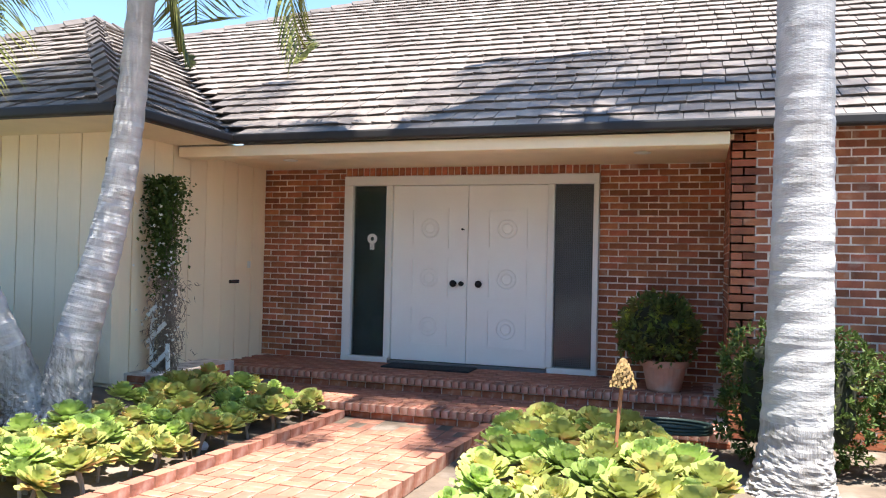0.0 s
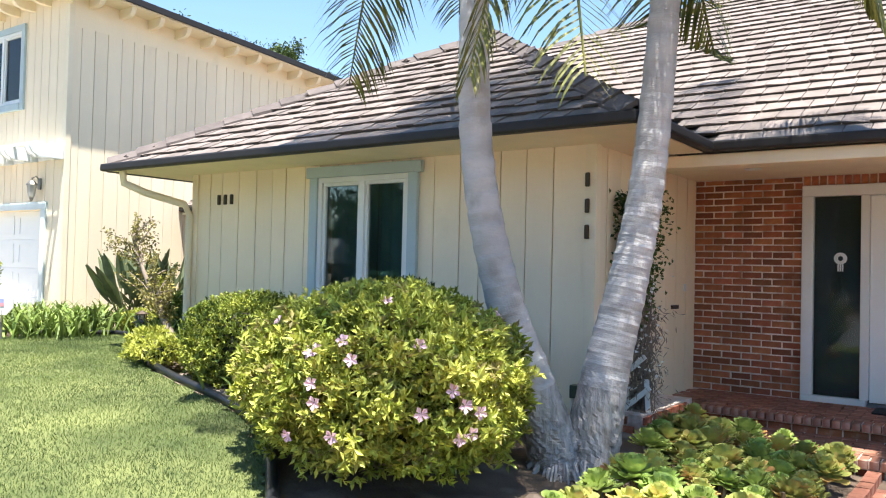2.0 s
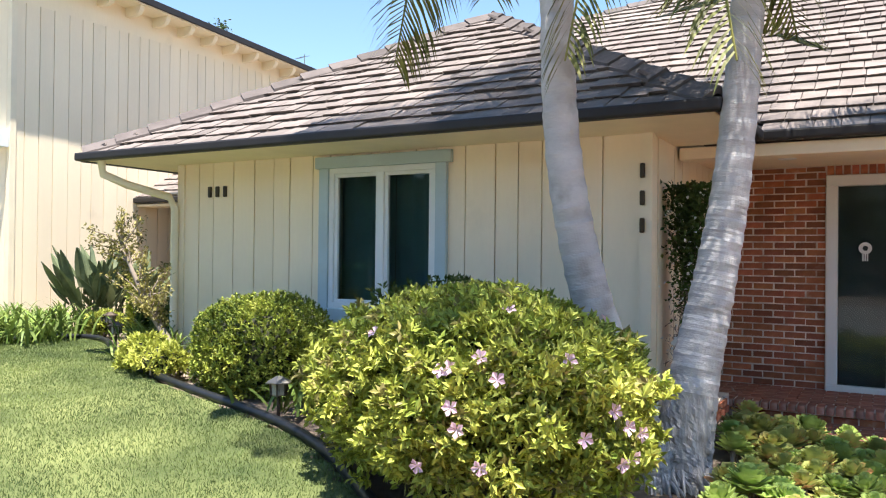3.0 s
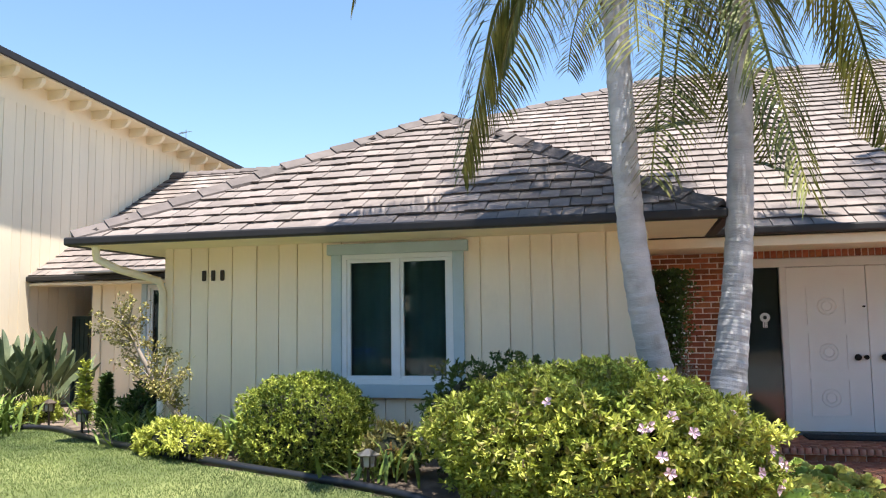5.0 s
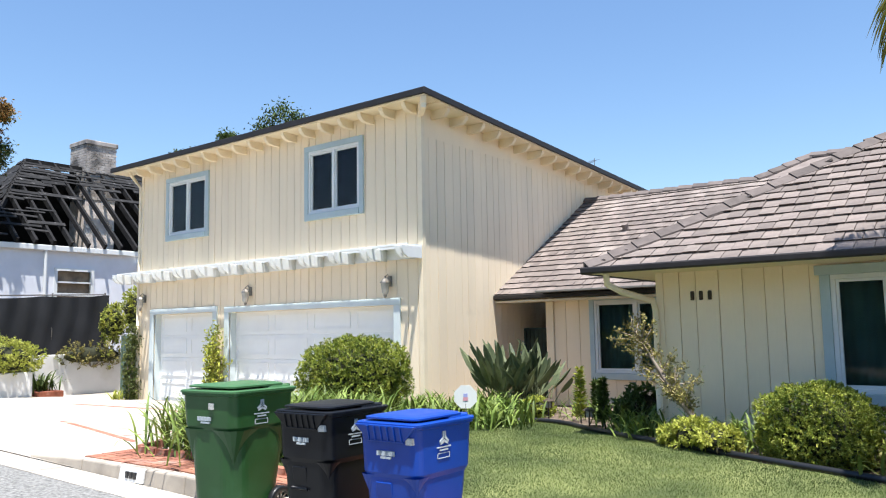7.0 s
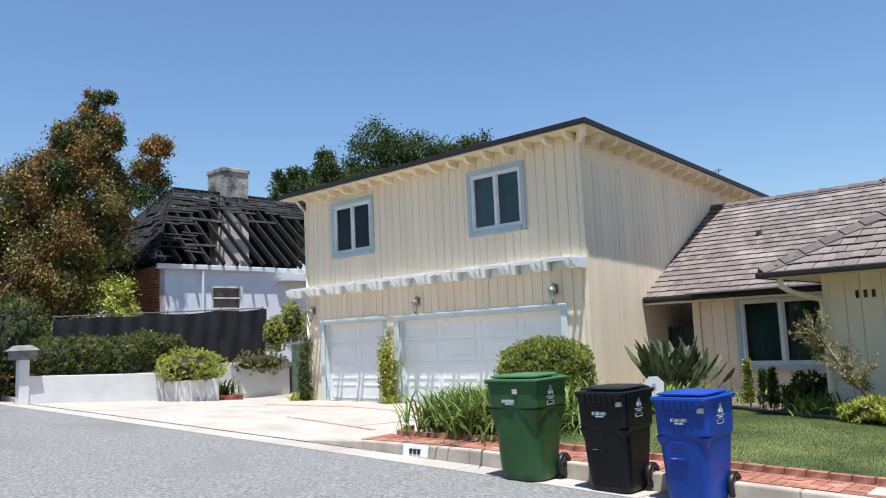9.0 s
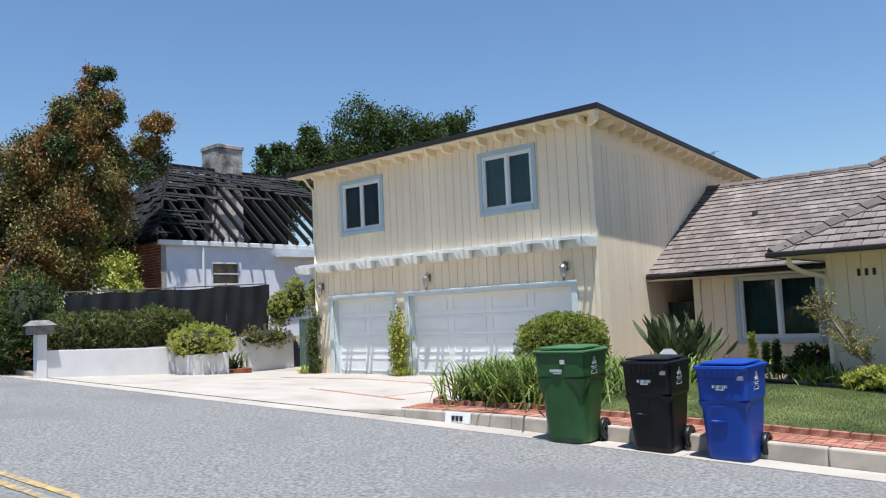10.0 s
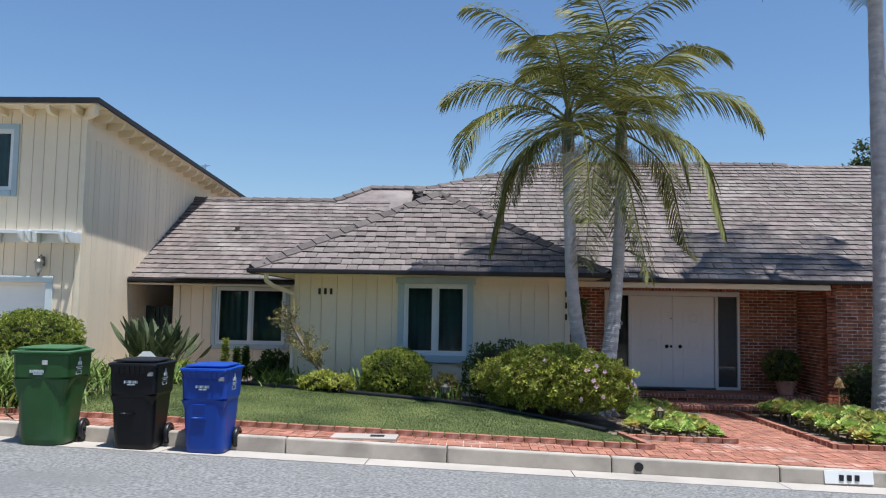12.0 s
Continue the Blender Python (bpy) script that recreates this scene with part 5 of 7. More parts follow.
r = random.Random(41)
for x, y in scatter([(-14.3, 1.8), (-14.1, 1.5), (-12.95, 1.45), (-12.9, 2.4), (-12.95, 3.3), (-14.1, 3.4)], 18, 0.34, r):
    strap_clump("agapanthus", "dense green agapanthus clump beside the driveway", (x, y, garden_z(x, y)), 190, 0.88, 0.030, STRAP, int(x * 91 + y * 7), 1.2, group="agapanthus clumps")
for x, y in scatter([(-15.0, 5.6), (-13.4, 5.2), (-12.6, 5.0), (-12.1, 5.6), (-12.7, 6.8), (-14.8, 6.6)], 11, 0.42, r):
    strap_clump("agapanthus", "green agapanthus clump along the garage wall", (x, y, garden_z(x, y)), 75, 0.60, 0.036, STRAP, int(x * 91 + y * 7), 1.0, group="agapanthus clumps")
for x, y, s in ((-9.3, 5.2, 0.55), (-9.75, 5.35, 0.5), (-8.35, 5.1, 0.6), (-8.6, 5.25, 0.5), (-10.5, 6.1, 0.6), (-10.15, 5.75, 0.55), (-9.95, 5.5, 0.5), (-10.9, 6.6, 0.5), (-11.6, 7.0, 0.45), (-6.7, 4.3, 0.38)):
    strap_clump("lily_clump", "strappy green lily clump by the wing wall", (x, y, garden_z(x, y)), 38, s, 0.032, STRAP, int(x * 77), 0.6, group="lily clumps")
for x, y, s in ((-8.95, 4.72, 0.26), (-8.65, 4.62, 0.24), (-9.2, 4.85, 0.2), (-12.3, 6.75, 0.24)):
    bush("low_lime_plant", "low bright lime-green ground plant", (x, y, garden_z(x, y) + s * 0.6), (s * 1.2, s, s * 0.8), 2400, 0.06, LIME, int(abs(x) * 50), 2, 0.2, -0.5, (), 3, group="lime plants")
bush("fern_shrub", "dark green ferny shrub at the wing corner", (-10.3, 6.35, 0.85), (0.42, 0.35, 0.35), 2600, 0.09, DARKLEAF, 64, 2, 0.2, -0.6, (HEDGE,), 5)
for x, y, h in ((-11.35, 6.45, 0.75), (-10.85, 6.2, 0.62), (-11.15, 6.6, 0.55)):
    t = thing("upright_shrub", "small upright young shrub with whorled leaves", "shrub", group="young shrubs")
    z = garden_z(x, y)
    part("stem", Mesh().tube([(x, y, z), (x + 0.02, y, z + h)], [0.012, 0.006], 5), TWIG, t)
    rng = np.random.default_rng(int(h * 100))
    n = 420
    f = rng.random(n)
    P = np.stack([x + rng.normal(0, 0.012, n), y + rng.normal(0, 0.012, n), z + 0.08 + f * h], 1)
    D = unit(np.concatenate([rng.normal(size=(n, 2)), rng.uniform(0.1, 0.9, (n, 1))], 1))
    leaf_part("foliage", P, D, 0.13 * (1.15 - 0.5 * f), 0.03, DARKLEAF if h < 0.7 else AZALEA, t, rng)


# bird of paradise
def paddle_plant(x, y, z, n, height, seed):
    t = thing("bird_of_paradise", "clump of stiff grey-green bird of paradise leaves", "plant")
    r = random.Random(seed)
    for i in range(n):
        a, lean = r.uniform(0, 2 * math.pi), r.uniform(0.05, 0.85)
        h = height * r.uniform(0.7, 1.05) * (1 - 0.15 * lean)
        o = Vector((x + r.gauss(0, 0.14), y + r.gauss(0, 0.12), z))
        out = Vector((math.cos(a), math.sin(a), 0))
        d = (out * lean + Vector((0, 0, 1))).normalized()
        m = Mesh()
        pts = [o, o + d * h * 0.32, o + d * h * 0.55]
        m.tube(pts, [0.013, 0.010, 0.007], 5)
        s = d.cross(out if lean > 0.2 else Vector((1, 0, 0))).normalized()
        s = (s * math.cos(r.uniform(-0.9, 0.9)) + s.cross(d) * math.sin(r.uniform(-0.9, 0.9))).normalized()
        u = s.cross(d).normalized()
        L, k, p = h * r.uniform(0.40, 0.52), len(m.v), pts[2].copy()
        for j in range(7):
            f = j / 6
            w = 0.062 * math.sin(math.pi * min(1, 0.10 + f * 0.88)) ** 0.8 + 0.003
            m.v += [tuple(p - s * w + u * w * 0.7), tuple(p), tuple(p + s * w + u * w * 0.7)]
            d = (d + out * 0.035 - Vector((0, 0, 0.02))).normalized()
            p = p + d * L / 6
        for j in range(6):
            b = k + 3 * j
            m.f += [(b, b + 1, b + 4, b + 3), (b + 1, b + 2, b + 5, b + 4)]
        part("leaf", m, PADDLE, t)


paddle_plant(-13.3, 7.3, 0.55, 70, 1.45, 51)
paddle_plant(-12.9, 7.6, 0.55, 40, 1.30, 52)

# leaning small tree at the wing corner
lean = thing("leaning_shrub", "sparse yellowish shrub with a leaning bare stem", "shrub")
stem = [(-8.75, 5.0, 0.55), (-9.05, 5.0, 0.95), (-9.3, 4.98, 1.25), (-9.5, 4.95, 1.6), (-9.75, 4.95, 2.0)]
part("stem", Mesh().tube(stem, [0.045, 0.04, 0.034, 0.022, 0.01], 8), TWIG, lean, smooth=True)
rng = np.random.default_rng(8)
P, D = [], []
for i in range(46):
    f = rng.uniform(0.25, 1)
    k = min(3, int(f * 4))
    o = Vector(stem[k]).lerp(Vector(stem[k + 1]), f * 4 - k)
    q = o + Vector((rng.normal(-0.12, 0.2), rng.normal(0, 0.16), rng.uniform(0.02, 0.38)))
    mid = o.lerp(q, 0.5) + Vector((rng.normal(0, 0.03), 0, 0.03))
    part("branch", Mesh().tube([o, mid, q], [0.010, 0.006, 0.003], 4), TWIG, lean)
    for j in range(55):
        g = rng.uniform(0.25, 1.05)
        p = o.lerp(q, g)
        P.append([p.x + rng.normal(0, 0.022), p.y + rng.normal(0, 0.022), p.z + rng.normal(0, 0.022)])
        D.append(rng.normal(size=3) + np.array([0, 0, 0.4]))
leaf_part("foliage", np.array(P), unit(np.array(D)), 0.042, 0.022, OLIVE, lean, rng)


# ---- palms ----
def palm_trunk(t, pts, radii, rings, seed, ridge=0.006):
    """A ringed trunk along a smooth bent line."""
    r = random.Random(seed)
    pts = [Vector(p) for p in pts]
    line, rad = [], []
    n = rings * 4
    for i in range(n + 1):
        f = i / n * (len(pts) - 1)
        k = min(int(f), len(pts) - 2)
        u = f - k
        p0, p1, p2, p3 = pts[max(k - 1, 0)], pts[k], pts[k + 1], pts[min(k + 2, len(pts) - 1)]
        line.append(0.5 * (2 * p1 + (p2 - p0) * u + (2 * p0 - 5 * p1 + 4 * p2 - p3) * u * u + (3 * p1 - p0 - 3 * p2 + p3) * u ** 3))
        rr = radii[k] + (radii[k + 1] - radii[k]) * u
        rad.append(rr + (ridge if i % 4 == 0 else (-ridge * 0.5 if i % 4 == 1 else 0)) * r.uniform(0.5, 1.3) * min(1, 3 * i / n))
    m, k = Mesh(), 44
    flute = [r.uniform(-1, 1) for _ in range(k)]
    for i, p in enumerate(line):
        d = (line[min(i + 1, n)] - line[max(i - 1, 0)]).normalized()
        side = d.cross(Vector((0, 1, 0))).normalized()
        other = side.cross(d)
        deep = max(0.0, 1 - (p.z - line[0].z) / 0.75)
        for j in range(k):
            a = 2 * math.pi * j / k
            wob = flute[(j + int(1.5 * math.sin(i * 0.7))) % k]
            q = rad[i] * (1 + 0.075 * deep * wob + 0.10 * deep ** 4 * math.sin(3 * a + seed)) + 0.003 * math.sin(a * 2 + i * 0.9)
            m.v.append(tuple(p + (side * math.cos(a) + other * math.sin(a)) * q))
    foot = Mesh()
    foot.v = m.v
    cut = sum(1 for p in line if p.z < line[0].z + 0.55)
    for i in range(n):
        for j in range(k):
            a, b = i * k + j, i * k + (j + 1) % k
            (foot if i < cut else m).f.append((a, b, b + k, a + k))
    foot.v, m.v = m.v[:(cut + 1) * k], m.v[cut * k:]
    m.f = [tuple(q - cut * k for q in f) for f in m.f]
    part("trunk", m, PALMBARK, t, smooth=False)
    part("trunk_foot", foot, PALMFOOT, t, "fissured fibrous foot of the trunk")
    boss = Mesh()
    for i in range(90):
        a = r.uniform(0, 2 * math.pi)
        o = line[0] + Vector((math.cos(a), math.sin(a), 0)) * radii[0] * 0.9 + Vector((0, 0, r.uniform(0.0, 0.12)))
        tip = line[0] + Vector((math.cos(a), math.sin(a), 0)) * radii[0] * r.uniform(1.15, 1.5) + Vector((0, 0, -0.03))
        boss.tube([o, o.lerp(tip, 0.6) + Vector((0, 0, 0.02)), tip], [0.012, 0.011, 0.006], 5)
    part("root_boss", boss, PALMBARK, t, "short grey roots round the foot")["kind"] = "stuff"
    return line[-1]


def frond(t, o, az, el, length, seed, mat, droop=1.0, half=0.78):
    r = random.Random(seed)
    m = Mesh()
    n = 26
    p, e = Vector(o), el
    pts, tang = [p.copy()], []
    for i in range(n):
        f = i / n
        e = max(e - droop * (0.030 + 0.075 * f), -1.35)
        d = Vector((math.cos(az) * math.cos(e), math.sin(az) * math.cos(e), math.sin(e)))
        p = p + d * length / n
        pts.append(p.copy())
        tang.append(d)
    tang.append(tang[-1])
    m.tube(pts, [0.024 * (1 - 0.85 * i / n) + 0.002 for i in range(n + 1)], 5)
    side0 = Vector((-math.sin(az), math.cos(az), 0))
    for i in range(int(2.7 * n)):
        f = 0.13 + 0.87 * i / (2.7 * n)
        k = min(int(f * n), n - 1)
        q = pts[k].lerp(pts[k + 1], f * n - k)
        d = tang[k]
        L = half * (math.sin(math.pi * min(1, 0.16 + f * 0.78)) ** 0.8) * r.uniform(0.85, 1.1) + 0.03
        for s in (-1, 1):
            a = (side0 * s * 0.95 + d * (0.35 + 0.40 * f) + Vector((0, 0, r.uniform(-0.28, 0.12)))).normalized()
            b = (a * 0.95 + Vector((0, 0, -0.18 - 0.3 * r.random()))).normalized()
            c = (b * 0.9 + Vector((0, 0, -0.35))).normalized()
            w = (d * 0.7 + Vector((0, 0, 0.5))).normalized() * 0.0115
            m1, m2 = q + a * L * 0.38, q + a * L * 0.38 + b * L * 0.38
            tip = m2 + c * L * 0.34
            v = len(m.v)
            m.v += [tuple(q - w * 0.5), tuple(q + w * 0.5), tuple(m1 + w), tuple(m1 - w), tuple(m2 + w * 0.8), tuple(m2 - w * 0.8), tuple(tip)]
            m.f += [(v, v + 1, v + 2, v + 3), (v + 3, v + 2, v + 4, v + 5), (v + 5, v + 4, v + 6)]
    m.v = [(x, y, max(z, 3.05 + 0.6 * (y - 5.0)) if y > 5.0 else z) for x, y, z in m.v]
    part("frond", m, mat, t)


def palm(name_label, pts, radii, rings, fronds, seed, length=2.9, fibre=True, ridge=0.006):
    t = thing("palm_tree", name_label, "palm tree", group="palms in the front garden")
    top = palm_trunk(t, pts, radii, rings, seed, ridge)
    r = random.Random(seed)
    part("crownshaft", Mesh().tube([top - Vector((0, 0, 0.05)), top + Vector((0, 0, 0.35)), top + Vector((0, 0, 0.75))], [radii[-1] * 1.08, radii[-1] * 1.15, 0.06], 14), material("crownshaft_green", (0.10, 0.105, 0.05), 0.6, 0.25, 4, 40, 0.2), t, "green-brown smooth crownshaft", smooth=True)
    for i in range(fronds):
        f = (i + 0.5) / fronds
        az = i * 2.39996 + seed + r.uniform(-0.2, 0.2)
        el = math.radians(lerp(88, -22, f ** 1.05))
        frond(t, top + Vector((0, 0, 0.7 - 0.35 * f)), az, el, length * r.uniform(0.85, 1.1), seed * 100 + i, FROND, lerp(0.8, 1.5, f) * r.uniform(0.8, 1.25))
    if fibre:
        m = Mesh()
        for i in range(170):
            a = r.uniform(0, 2 * math.pi)
            o = top + Vector((math.cos(a) * radii[-1], math.sin(a) * radii[-1], r.uniform(-0.25, 0.1)))
            reach, drop = r.uniform(0.1, 0.4), r.uniform(0.2, 0.75)
            q = [o, o + Vector((math.cos(a) * reach * 0.7, math.sin(a) * reach * 0.7, 0.03)), o + Vector((math.cos(a) * reach + r.gauss(0, 0.04), math.sin(a) * reach + r.gauss(0, 0.04), -drop))]
            m.tube(q, [0.004, 0.003, 0.002], 3, False)
        part("fruit_fibre", m, DRYFROND, t, "hanging dry flower strings")["kind"] = "stuff"
    return t


palm("slender leaning palm with a grey ringed trunk and feather fronds", [(-4.07, 4.58, 0.34), (-4.19, 4.50, 0.80), (-4.40, 4.32, 1.55), (-4.54, 4.18, 2.5), (-4.60, 4.20, 3.8), (-4.62, 4.30, 5.0)], [0.20, 0.155, 0.125, 0.11, 0.10, 0.10], 46, 16, 1, 3.0, ridge=0.003)
palm("slender curved palm with a grey ringed trunk and feather fronds", [(-3.93, 4.72, 0.34), (-3.86, 4.82, 1.0), (-3.75, 4.95, 1.7), (-3.66, 5.03, 2.4), (-3.58, 5.08, 3.6), (-3.54, 5.12, 5.15)], [0.205, 0.160, 0.135, 0.12, 0.105, 0.10], 46, 16, 2, 3.0, ridge=0.003)
palm("tall palm with a stout pale grey ringed trunk", [(1.33, 5.48, 0.10), (1.35, 5.48, 0.5), (1.37, 5.47, 1.6), (1.37, 5.45, 3.2), (1.34, 5.42, 5.5), (1.30, 5.4, 10.4)], [0.31, 0.225, 0.195, 0.175, 0.15, 0.11], 60, 17, 3, 3.0, False, 0.002)
# trellis with a vine
trel = thing("trellis", "broken leaning white wooden trellis by the porch", "trellis")
for a, b in (((-4.27, 6.22, 0.35), (-4.30, 6.24, 1.12)), ((-4.06, 6.20, 0.35), (-4.10, 6.22, 0.80)), ((-4.30, 6.19, 0.52), (-4.05, 6.17, 0.74)),
             ((-4.32, 6.20, 0.80), (-4.10, 6.18, 1.00)), ((-4.33, 6.21, 1.06), (-4.22, 6.20, 1.16))):
    part("slat", Mesh().beam(a, b, 0.042, 0.018, (0, 1, 0)), WHITE, trel, bevel=0.003)
vine = thing("climbing_vine", "dusty climbing vine with white flowers and dry stems", "vine")
rng = np.random.default_rng(9)
for i in range(44):
    x, y = -4.16 + rng.normal(0, 0.07), 6.30 + rng.normal(0, 0.04)
    top = rng.uniform(1.0, 2.3)
    pts = [(x, y, 0.36)] + [(-4.18 + rng.normal(0, 0.075), 6.30 + rng.normal(0, 0.05), 0.36 + (top - 0.36) * k / 5) for k in range(1, 6)]
    part("stem", Mesh().tube(pts, [0.007, 0.006, 0.005, 0.005, 0.004, 0.003], 4), TWIG, vine)
n = 3600
h = rng.beta(2.0, 1.1, n)
P = np.stack([-4.20 + rng.normal(0, 0.085, n) * (0.7 + 0.5 * h), 6.26 + rng.normal(0, 0.07, n), 1.25 + 1.15 * h], 1)
leaf_part("foliage", P, unit(rng.normal(size=(n, 3)) + np.array([0.1, -0.5, 0.1])), rng.uniform(0.03, 0.055, n), 0.03, DARKLEAF, vine, rng)
n = 1500
P = np.stack([-4.16 + rng.normal(0, 0.085, n), 6.26 + rng.normal(0, 0.06, n), rng.uniform(0.40, 1.45, n)], 1)
leaf_part("dry_foliage", P, unit(rng.normal(size=(n, 3)) + np.array([0, 0, -1.0])), 0.075, 0.010, TWIG, vine, rng, "dry hanging leaves")
n = 130
P = np.stack([-4.14 + rng.normal(0, 0.11, n), 6.16 + rng.normal(0, 0.05, n), rng.uniform(0.7, 2.4, n)], 1)
leaf_part("blossom", P, unit(rng.normal(size=(n, 3)) + np.array([0.2, -1.2, 0])), 0.034, 0.034, WHITEPETAL, vine, rng, "small white flowers")

# potted shrub on the porch
TERRA = material("terracotta", (0.46, 0.25, 0.17), 0.85, 0.15, 6, 60, 0.2, stain=(0.5, 0.36, 0.28), stain_at=0.6, stain_scale=5)
pot = thing("plant_pot", "weathered terracotta pot standing on the porch", "plant pot")
px, py = 0.43, 7.75
part("bowl", Mesh().lathe(px, py, [(0.15, PORCH_Z + 0.004), (0.16, PORCH_Z + 0.02), (0.205, PORCH_Z + 0.24)], 28), TERRA, pot, smooth=False)
part("rim", Mesh().lathe(px, py, [(0.205, PORCH_Z + 0.235), (0.23, PORCH_Z + 0.24), (0.235, PORCH_Z + 0.30), (0.205, PORCH_Z + 0.30), (0.2, PORCH_Z + 0.27)], 28), TERRA, pot)
bush("potted_shrub", "round leafy shrub growing in the terracotta pot", (px - 0.06, py, 1.03), (0.38, 0.36, 0.35), 4500, 0.07, HEDGE, 66, 2.2, 0.12, -0.85, (DARKLEAF, BOXLEAF), 9)

# ---- garden fittings ----
LAMPMETAL = material("aged_bronze", (0.10, 0.075, 0.055), 0.5, 0.2, 8, 60, 0.1, metal=0.6)


def path_light(x, y, z, h, label, pale=False):
    t = thing("path_light", label, "garden light", group="garden path lights")
    part("stake", Mesh().tube([(x, y, z - 0.05), (x, y, z + h * 0.55)], 0.014, 8), LAMPMETAL, t)
    part("lens", Mesh().lathe(x, y, [(0.045, z + h * 0.55), (0.055, z + h * 0.58), (0.06, z + h * 0.82), (0.05, z + h * 0.85)], 6), LAMPGLASS, t)
    for k in range(6):
        a = math.pi / 3 * k
        part("rib", Mesh().beam((x + 0.06 * math.cos(a), y + 0.06 * math.sin(a), z + h * 0.55), (x + 0.066 * math.cos(a), y + 0.066 * math.sin(a), z + h * 0.84), 0.012, 0.012, (math.cos(a), math.sin(a), 0)), LAMPMETAL, t)
    part("cap", Mesh().lathe(x, y, [(0.10, z + h * 0.84), (0.10, z + h * 0.87), (0.05, z + h * 0.95), (0.02, z + h)], 6), LAMPMETAL if not pale else PEWTER, t)


path_light(-3.35, 2.9, garden_z(-3.35, 2.9), 0.36, "bronze hexagonal path light in the succulent bed")
path_light(-6.72, 4.05, garden_z(-6.7, 4.1) - 0.02, 0.32, "weathered path light at the lawn edge", True)
path_light(-10.9, 5.85, garden_z(-10.9, 5.85), 0.32, "small dark path light at the lawn edge")
path_light(-12.0, 6.6, garden_z(-12, 6.6), 0.34, "small dark path light by the garage")
fix = thing("electric_post", "small green garden power post with white legs", "garden fixture")
part("box", Mesh().box(-4.32, -4.2, 5.2, 5.28, 0.74, 0.84), GATEGREEN, fix, bevel=0.006)
for x in (-4.3, -4.22):
    part("leg", Mesh().box(x - 0.018, x + 0.018, 5.225, 5.255, 0.4, 0.74), WHITE, fix)
st = Mesh().tube([(-2.66, 4.62, 0.18), (-2.66, 4.62, 0.46)], 0.013, 8)
tagged(part("sprinkler_riser", st, LAMPMETAL), "thin grey sprinkler riser in the bed", "sprinkler")
hose = Mesh()
for k in range(3):
    hose.tube([(0.55 + 0.3 * math.cos(a) , 6.35 + 0.16 * math.sin(a), 0.36 + 0.025 * k) for a in [i * math.pi / 12 for i in range(25)]], 0.014, 6, False)
tagged(part("garden_hose", hose, GATEGREEN, smooth=True), "coiled dark green garden hose beside the steps", "hose")
sign = thing("yard_sign", "white octagonal yard sign on a stake", "sign")
sx, sy, sz = -12.25, 4.72, 1.12
oct_m = Mesh()
ring_pts = [(0.175 * math.cos(math.pi / 8 + math.pi / 4 * i), 0.175 * math.sin(math.pi / 8 + math.pi / 4 * i)) for i in range(8)]
face_dir = Vector((0.5, -0.86, 0))
right_dir = Vector((0.86, 0.5, 0))
for o in (0.0, 0.012):
    oct_m.v += [tuple(Vector((sx, sy, sz)) + right_dir * a + Vector((0, 0, b)) + face_dir * o) for a, b in ring_pts]
oct_m.f = [tuple(range(7, -1, -1)), tuple(range(8, 16))] + [(i, (i + 1) % 8, 8 + (i + 1) % 8, 8 + i) for i in range(8)]
part("panel", oct_m, WHITE, sign)
for k, (c, zz, s) in enumerate((((0.62, 0.30, 0.34), -0.03, 0.035), ((0.34, 0.36, 0.62), 0.02, 0.03))):
    e = Mesh()
    q = Vector((sx, sy, sz + zz)) + face_dir * 0.014
    e.hexa([q + right_dir * a * s + Vector((0, 0, b * 0.025)) + face_dir * o for o in (0, 0.003) for a, b in ((-1, -1), (1, -1), (1, 1), (-1, 1))])
    part("emblem", e, material("emblem_paint", c, 0.6, 0.05), sign)
part("stake", Mesh().tube([(sx, sy, 0.55), (sx, sy, sz - 0.1)], 0.014, 6), PEWTER, sign)

# black lawn edging strip
pts = [(-12.9, 5.2), (-12.65, 5.75), (-11.95, 6.5), (-10.95, 5.8), (-9.65, 5.0), (-8.45, 4.4), (-7.05, 4.0), (-6.2, 3.75), (-5.4, 3.2), (-5.0, 2.85), (-4.4, 2.3), (-4.15, 2.0)]
fine = []
for (x0, y0), (x1, y1) in zip(pts, pts[1:]):
    fine += [(x0 + (x1 - x0) * k / 6, y0 + (y1 - y0) * k / 6) for k in range(6)]
sm = [tuple(sum(q[c] for q in fine[max(0, i - 4):i + 5]) / len(fine[max(0, i - 4):i + 5]) for c in (0, 1)) for i in range(len(fine))]
tagged(part("lawn_edging_strip", Mesh().tube([(x, y, garden_z(x, y) + 0.03) for x, y in sm], 0.038, 8), BLACK, smooth=True), "black plastic edging strip round the lawn", "edging", kind="structure")


# ---- wheeled bins ----
def loft(rows, n=7):
    """Rounded rectangles (z, half width, half depth, forward shift, corner radius) joined upwards."""
    m = Mesh()
    count = None
    for z, hw, hd, off, rad in rows:
        ring_v = []
        for cx, cy, a0 in ((hw - rad, hd - rad, 0), (-hw + rad, hd - rad, 90), (-hw + rad, -hd + rad, 180), (hw - rad, -hd + rad, 270)):
            for i in range(n):
                a = radians(a0 + 90 * i / (n - 1))
                ring_v.append((cx + rad * math.cos(a), cy + rad * math.sin(a) + off, z))
        count = len(ring_v)
        m.v += ring_v
    for j in range(len(rows) - 1):
        for i in range(count):
            a, b = j * count + i, j * count + (i + 1) % count
            m.f.append((a, b, b + count, a + count))
    m.f.append(tuple(reversed(range(count))))
    m.f.append(tuple((len(rows) - 1) * count + i for i in range(count)))
    return m


